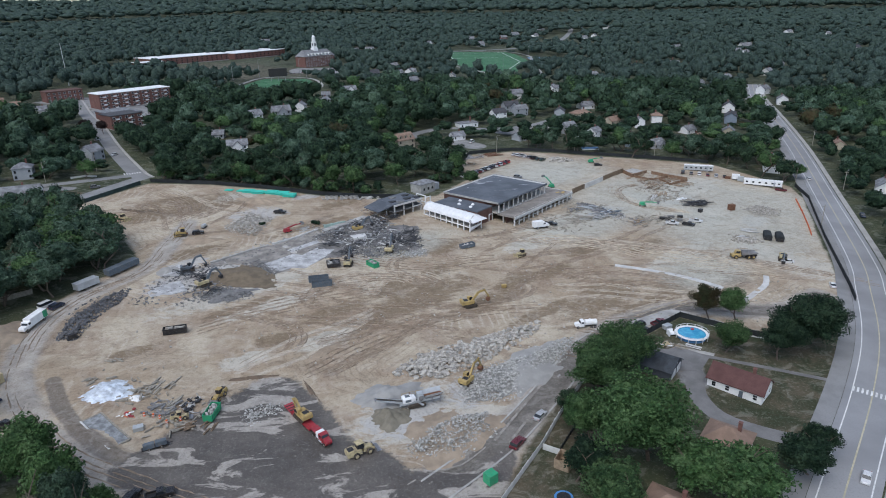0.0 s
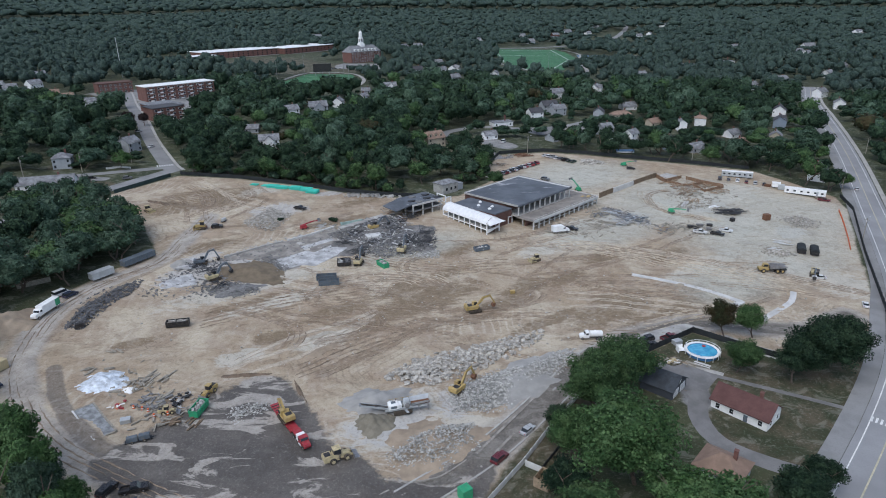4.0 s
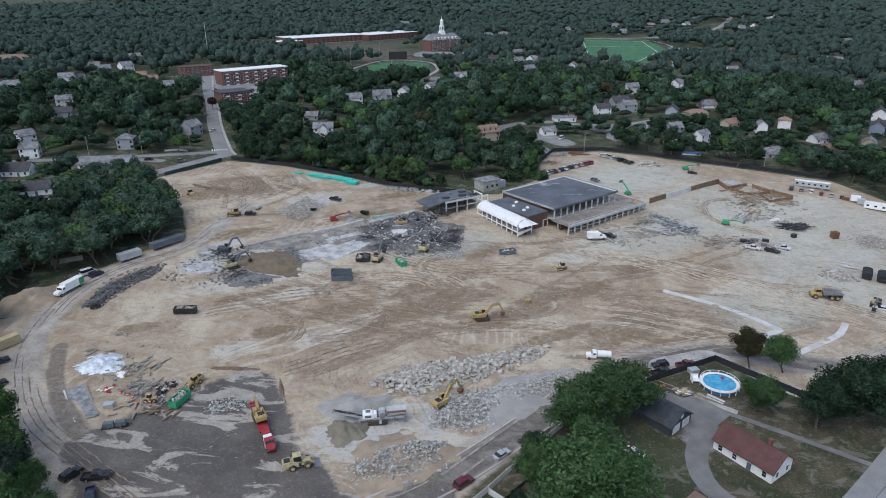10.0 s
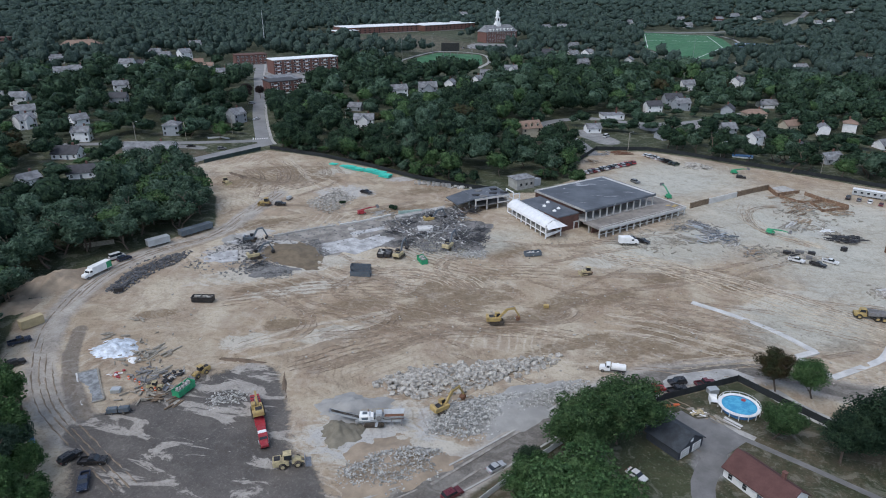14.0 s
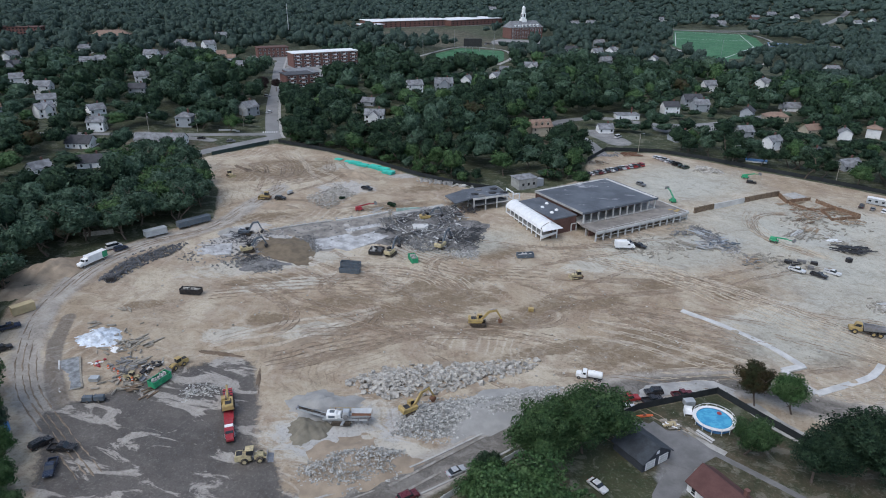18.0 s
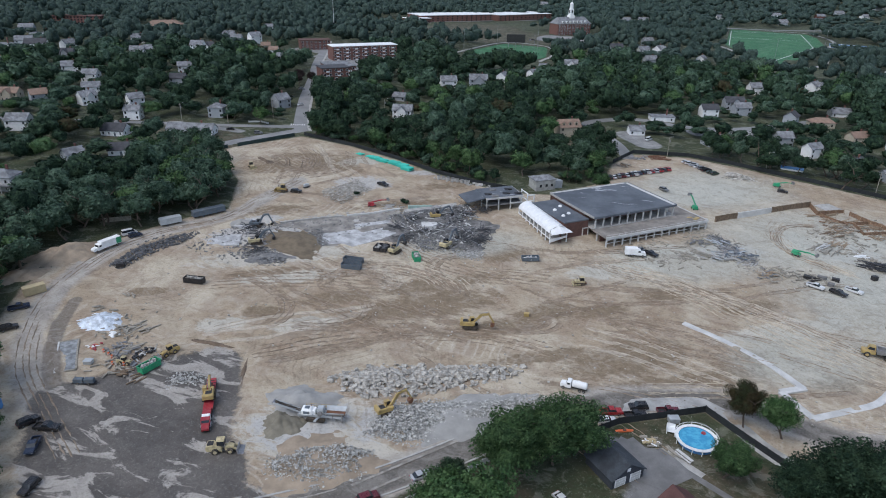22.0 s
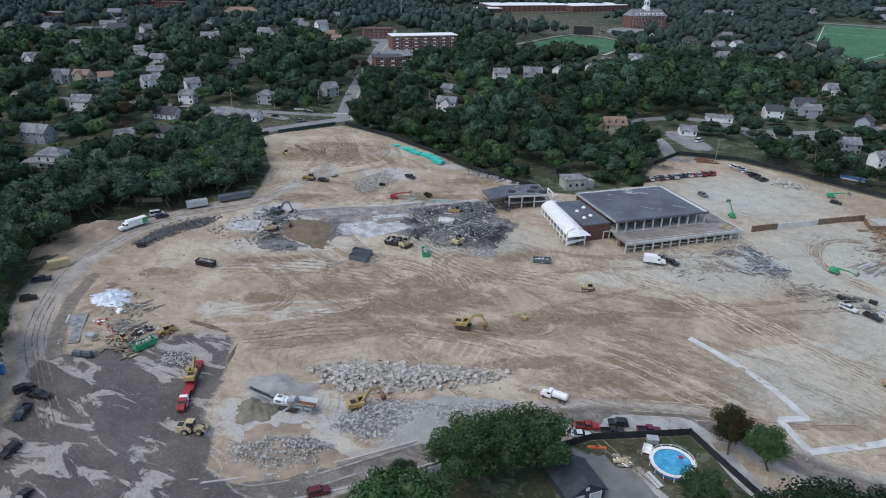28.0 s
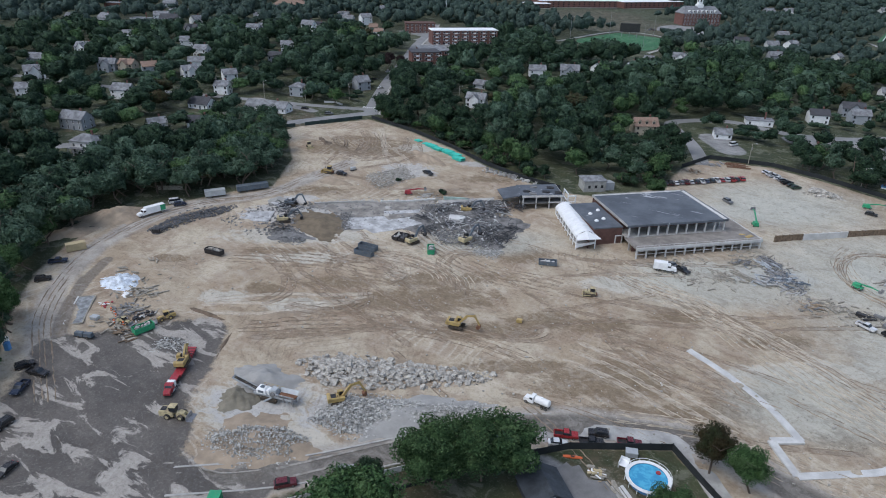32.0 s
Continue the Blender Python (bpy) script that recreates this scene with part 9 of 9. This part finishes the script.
pool(51, -43.4)
ob = thing("kayak", 34.6, -45.6, 22, "red kayak lying on grass beside the fence", "kayak")
part("hull", Shape().extrude([(-2.2, 0.25), (-1.2, 0.02), (1.2, 0.02), (2.2, 0.25), (1.2, 0.4), (-1.2, 0.4)], -0.32, 0.32, "y"), ORANGE, ob)
part("cockpit", Shape().box(0, 0, 0.38, 0.9, 0.42, 0.06), BLACK, ob)


def plywood_shed(x, y, turn):
    ob = thing("unfinished_shed", x, y, turn, "unfinished raw plywood shed without a roof", "shed")
    for s in (-1, 1):
        part("wall", Shape().box(0, s * 1.7, 0, 4.0, 0.12, 2.4), WOOD, ob)
        part("wall", Shape().box(s * 2.0, 0, 0, 0.12, 3.4, 2.4), WOOD, ob)
    for k in range(5):
        part("stud", Shape().box(-1.6 + 0.8 * k, 1.6, 0, 0.1, 0.1, 2.5), WOOD, ob)
    part("floor", Shape().box(0, 0, 0, 4.0, 3.4, 0.15), WOOD, ob)


plywood_shed(-5.8, -93.8, 50)
ob = thing("trampoline", -9.3, -104, 0, "round blue garden trampoline on grass", "trampoline")
part("mat", Shape().tube((0, 0, 0.7), (0, 0, 0.76), 1.5, 1.5, 18), BLACK, ob)
part("pad", Shape().tube((0, 0, 0.62), (0, 0, 0.7), 2.0, 2.0, 18), BLUE_TARP, ob)
for k in range(6):
    part("leg", Shape().tube((1.8 * math.cos(k), 1.8 * math.sin(k), 0), (1.8 * math.cos(k), 1.8 * math.sin(k), 0.65), 0.04), STEEL, ob)
ob = thing("covered_pool", 104, 191, -10, "rectangular backyard pool under a blue cover", "pool")
part("cover", Shape().box(0, 0, 0.9, 11, 5, 0.15, cut=0.05), BLUE_TARP, ob)
part("wall", Shape().box(0, 0, 0, 10.6, 4.6, 0.9), WHITE, ob)


# ---- more stores, scrap and clutter on the site ----
def scrap_pile(name, x, y, r, n, lo, hi, mats, label, category, seed, up=0.5):
    """A thing of many loose pieces, each a part."""
    q = random.Random(seed)
    ob = thing(name, x, y, 0, label, category)
    for k in range(n):
        m = mats[k % len(mats)]
        L = round(q.uniform(lo, hi), 1)
        me = cached(("board", L, k % 3, m.name), lambda: Shape().box(0, 0, 0, L, (0.18, 0.35, 0.6)[k % 3], (0.1, 0.14, 0.3)[k % 3], top=0.96), m)
        p = part("board", me, m, ob, at=(q.gauss(0, r * 0.45), q.gauss(0, r * 0.45), q.uniform(0.0, up)), turn=q.uniform(0, 180))
        p.rotation_mode = "XYZ"
    return ob


def steel_tangle(x, y, r, n, seed, h=2.6):
    """Bent reinforcing bars and torn framing in one snarl."""
    q = random.Random(seed)
    sh = Shape()
    for k in range(n):
        p = Vector((q.gauss(0, r * 0.4), q.gauss(0, r * 0.4), q.uniform(0, 0.8)))
        a, lift = q.uniform(0, 6.28), q.uniform(-0.2, 1.0)
        for _ in range(4):
            nxt = p + Vector((math.cos(a) * q.uniform(0.5, 1.3), math.sin(a) * q.uniform(0.5, 1.3), lift * q.uniform(0.1, 0.9)))
            nxt.z = min(max(nxt.z, 0.05), h)
            sh.beam(p, nxt, 0.13, 0.13)
            p, a, lift = nxt, a + q.uniform(-0.9, 0.9), lift + q.uniform(-0.8, 0.5)
    ob = new("steel_tangle", sh.mesh("steel_tangle", TANGLE))
    ob.matrix_basis = pose(x, y, gz(x, y) + 0.5)
    return tagged(ob, "snarl of bent dark reinforcing steel on demolition rubble", "scrap", kind="stuff")


TANGLE = surface("torn_steel", (0.085, 0.088, 0.095), 0.7, 0.3, vary=0.4)
for k, (x, y, r, n) in enumerate(((-29, 41, 4.2, 46), (-25.5, 45.5, 3.4, 34), (-33, 47, 3.6, 34), (-47, 62, 4.2, 40), (-41, 55, 3.8, 36), (-53.5, 34, 3.0, 28), (-38, 66, 4.2, 40), (-33, 72, 3.6, 34),
                                  (-57, 52, 3.4, 28), (-60, 42, 2.6, 22), (-106, 16, 3.0, 30), (-112, 20, 3.2, 30), (-99, 5, 2.6, 22), (-27, 53, 3.0, 28), (-48, 44, 3.2, 28))):
    steel_tangle(x, y, r, n, 100 + k)
rubble("concrete_block_row", [(-66, 104.5), (-58, 105.6), (-38, 106), (-37, 102.2), (-50, 101), (-64, 101.5)], 95, 0.7, 2.3, CONCRETE, "row of grey concrete blocks and rings along the fence", hump=0.4, parts=95, seed=51)
rubble("wet_stone_spill", [(-33, 28), (-29, 34), (-22, 35.5), (-21, 31), (-26, 27.5)], 420, 0.15, 0.6, ROCK_GREY, "pale spill of wet crushed stone", hump=0.3, parts=40, seed=52)
for k, (x, y) in enumerate(((-67.7, 69.2), (-66.2, 68.6), (-90, 69))):
    tree(x, y, 1.7, 2.4, "mid", "d", k, "dark pulled-up brush lying on bare earth", low=0.3)
for args in (("timber_scrap", 113.5, 114, 7, 60, 1.2, 5.0, (WOOD, WOOD_RED, WOOD_GREY), "jumbled form boards and offcuts beside the pit", "timber", 61),
             ("timber_scrap", 110, 121, 5, 34, 1.0, 3.6, (WOOD_RED, WOOD), "loose form boards inside the pit", "timber", 62),
             ("timber_scrap", 127, 121, 4, 26, 1.0, 3.4, (WOOD, WOOD_RED), "loose boards between formwork walls", "timber", 63),
             ("timber_scrap", 76.5, 56.5, 5, 44, 0.8, 3.4, (WOOD, WOOD_GREY, CONCRETE_DARK), "heap of broken timber and rubbish", "timber", 64),
             ("metal_scrap", 62, 66, 6, 60, 0.8, 4.2, (STEEL, SILVER, CONCRETE), "spread of bent metal framing and ducts", "scrap", 65),
             ("metal_scrap", 68, 71, 6, 60, 0.8, 4.0, (CONCRETE, STEEL, SLATE_BLUE), "spread of grey duct and pipe scrap", "scrap", 66),
             ("metal_scrap", 53, 76, 4, 34, 0.8, 3.2, (STEEL, WOOD_GREY, CONCRETE_DARK), "torn framing below the terrace end", "scrap", 67),
             ("salvage_heap", -100, -62.5, 5, 46, 0.6, 2.8, (WOOD_GREY, STEEL, CONCRETE_DARK), "salvaged frames, boards and parts", "salvage", 68),
             ("salvage_heap", -93, -61, 3.4, 30, 0.6, 2.2, (STEEL, CONCRETE_LIGHT, BLACK), "grey salvaged metal beside a loader", "salvage", 69),
             ("salvage_heap", -107.5, -63, 2.2, 14, 0.5, 1.2, (ORANGE, WHITE, RED), "orange and white barrier parts on dirt", "salvage", 70),
             ("timber_scrap", 27, 176, 6, 40, 1.0, 4.0, (WOOD_GREY, CONCRETE, STEEL), "stored lengths and pallets along the back fence", "timber", 71),
             ("timber_scrap", 20, 160, 4.5, 30, 1.0, 4.0, (WOOD_DARK, WOOD_GREY), "stored timber beside the back fence", "timber", 72),
             ("garden_junk", 40.8, -47.6, 2.2, 22, 0.4, 1.6, (WOOD, WHITE, CREAM), "boxes and boards piled beside the forecourt", "junk", 73)):
    scrap_pile(*args)
for x, y, a, sx, sy, sz, m, lab in ((91.1, 59.8, -20, 2.6, 1.3, 0.9, BLACK, "low black steel crate on dirt"), (96.1, 61.5, -20, 3.0, 1.4, 0.8, CONCRETE_DARK, "dark grey crate beside parked pickups"),
                                    (100.3, 61, -15, 2.4, 1.4, 1.1, BLACK, "black tool crate on dirt"), (98, 56.4, -20, 2.0, 1.6, 1.0, CONCRETE_DARK, "dark grey pallet box behind a pickup"), (114.2, 67.9, 30, 1.8, 1.6, 1.4, BLACK, "black pump box standing alone on dirt"),
                                    (164.5, 116.5, -34, 3.0, 2.4, 2.4, SILVER, "pale grey storage shed between the trailers"), (159.5, 121, -34, 3.0, 1.6, 1.2, RUST, "rust-red stack of material near the trailers"),
                                    (45.8, -37.7, 20, 2.6, 1.8, 1.2, SILVER, "small grey shed against the garden fence")):
    store_box("storage_crate", x, y, a, sx, sy, sz, m, lab, "crate")
bench = thing("garden_bench", 47.8, -50.4, -42, "long weathered garden bench on dirt beside the pool", "bench")
part("seat", Shape().box(0, 0, 0.45, 4.6, 0.5, 0.08).box(0, 0.7, 0.7, 4.6, 0.8, 0.08), CONCRETE_LIGHT, bench)
for u in (-1.9, 0, 1.9):
    part("leg", Shape().box(u, 0.35, 0, 0.12, 1.2, 0.45).box(u, 0.7, 0.45, 0.12, 0.5, 0.27), WOOD_GREY, bench)
sh = Shape()
pts = [(34.8, -52.2), (43.6, -48.2), (50.6, -55.2), (44, -62), (38.8, -61)]
sh.add([(x, y, gz(x, y) + 0.1) for x, y in pts] + [(x, y, gz(x, y) - 0.2) for x, y in pts], [tuple(range(5)), (9, 8, 7, 6, 5)] + [(k, 5 + k, 5 + (k + 1) % 5, (k + 1) % 5) for k in range(5)])
setting("forecourt", sh, DRIVE, "cracked grey asphalt forecourt before the garage", "driveway")
setting("old_pavement", strip([(26, -42.5), (37, -34.5), (46, -30.5), (53, -28), (60, -33), (66, -40), (74, -46)], 5.0, 0.045), ASPHALT_PALE, "washed pale grey asphalt along the garden fence", "pavement")
setting("kerb", strip([(-46, -84.7), (-43.4, -87.6), (-40, -90.2), (-35.5, -91.8), (-28.5, -90.6), (-20.8, -84.4)], 0.35, 0.1, thick=0.3), KERB, "pale curved kerb round an earth mound", "kerb")
for a, b in (((-19, -88), (-9.7, -76.6)), ((-19.5, -83.4), (-1.6, -61.9))):
    setting("kerb", strip([a, b], 0.6, 0.07, thick=0.3), KERB, "broken pale kerb along the access lane", "kerb")


# ---- soil ridges pushed up along the wheel tracks ----
def soil_ridges(name, lines, material, label, seed, w=0.6, h=0.2):
    q = random.Random(seed)
    rows, runs = [], []
    for line in lines:
        for off in (-0.85, 0.85):
            pts = smooth_line(line, 1.1)
            run, left = [], q.randint(4, 16)
            for k in range(1, len(pts) - 1):
                (ax, ay), (bx, by) = pts[k - 1], pts[k + 1]
                d = math.hypot(bx - ax, by - ay) + 1e-6
                nx, ny = (by - ay) / d, -(bx - ax) / d
                wob = off + q.uniform(-0.12, 0.12)
                run.append((pts[k][0] + nx * wob, pts[k][1] + ny * wob, nx, ny, w * q.uniform(0.5, 1.2), h * q.uniform(0.4, 1.2)))
                left -= 1
                if left == 0:
                    if len(run) > 2:
                        runs.append(run)
                    run, left = [], q.randint(4, 18)
            if len(run) > 2:
                runs.append(run)
    vs, fs = [], []
    for run in runs:
        for k, (x, y, nx, ny, ww, hh) in enumerate(run):
            end = 0.15 if k in (0, len(run) - 1) else 1.0
            b = len(vs)
            vs += [(x - nx * ww / 2, y - ny * ww / 2, -0.08), (x + nx * 0.08, y + ny * 0.08, hh * end), (x + nx * ww / 2, y + ny * ww / 2, -0.08)]
            if k:
                fs += [(b - 3, b - 2, b + 1, b), (b - 2, b - 1, b + 2, b + 1)]
    vs = np.array(vs)
    sd = poly_sd(vs[:, 0], vs[:, 1], SITE)
    vs[:, 2] += terrain(vs[:, 0], vs[:, 1]) + relief(vs[:, 0], vs[:, 1], sd)
    tagged(new(name, fast_mesh(name, vs, fs, material)), label, "earth", kind="stuff")


SWEEPS = []
for k in range(5):
    SWEEPS.append([(-62, 30 + 2.6 * k), (-42, 20 + 2.4 * k), (-20, 15 + 2.2 * k), (6, 19 + 2.4 * k)])
    SWEEPS.append([(16, 42 + 2.8 * k), (44, 31 + 2.5 * k), (76, 11 + 2.7 * k), (108, -6 + 3.0 * k)])
    SWEEPS.append([(-100, -24 + 2.6 * k), (-74, -11 + 2.4 * k), (-54, -6 + 2.2 * k), (-40, -4 + 2.4 * k)])
    SWEEPS.append([(-44 + (9 + 2.4 * k) * 1.4 * math.cos(a), 3 + (9 + 2.4 * k) * 0.8 * math.sin(a)) for a in np.arange(0.2, 2.9 - 0.2 * k, 0.3)])
for k in range(3):
    SWEEPS.append([(-66, -52 + 2.6 * k), (-44, -34 + 2.6 * k), (-14, -22 + 2.2 * k), (14, -20 + 2.4 * k)])
    SWEEPS.append([(86 + 2.4 * k, 112), (82 + 2.6 * k, 96), (90 + 2.4 * k, 80), (110, 70 - 2.4 * k)])
    SWEEPS.append([(-140 + 2.6 * k, 118), (-128 + 2.6 * k, 104), (-124 + 2.4 * k, 90), (-132, 76 - 2.4 * k)])
    SWEEPS.append([(38, -30 + 2.4 * k), (62, -22 + 2.2 * k), (92, -24 + 2.6 * k), (112, -12 + 2.4 * k)])
soil_ridges("soil_ridge", RUTS + SWEEPS[::2], RIDGE_BROWN, "low brown soil ridges thrown up along wheel tracks", 21)
soil_ridges("pale_soil_ridge", PALE_RUTS + SWEEPS[1::2], RIDGE_PALE, "low pale soil ridges thrown up along wheel tracks", 22)
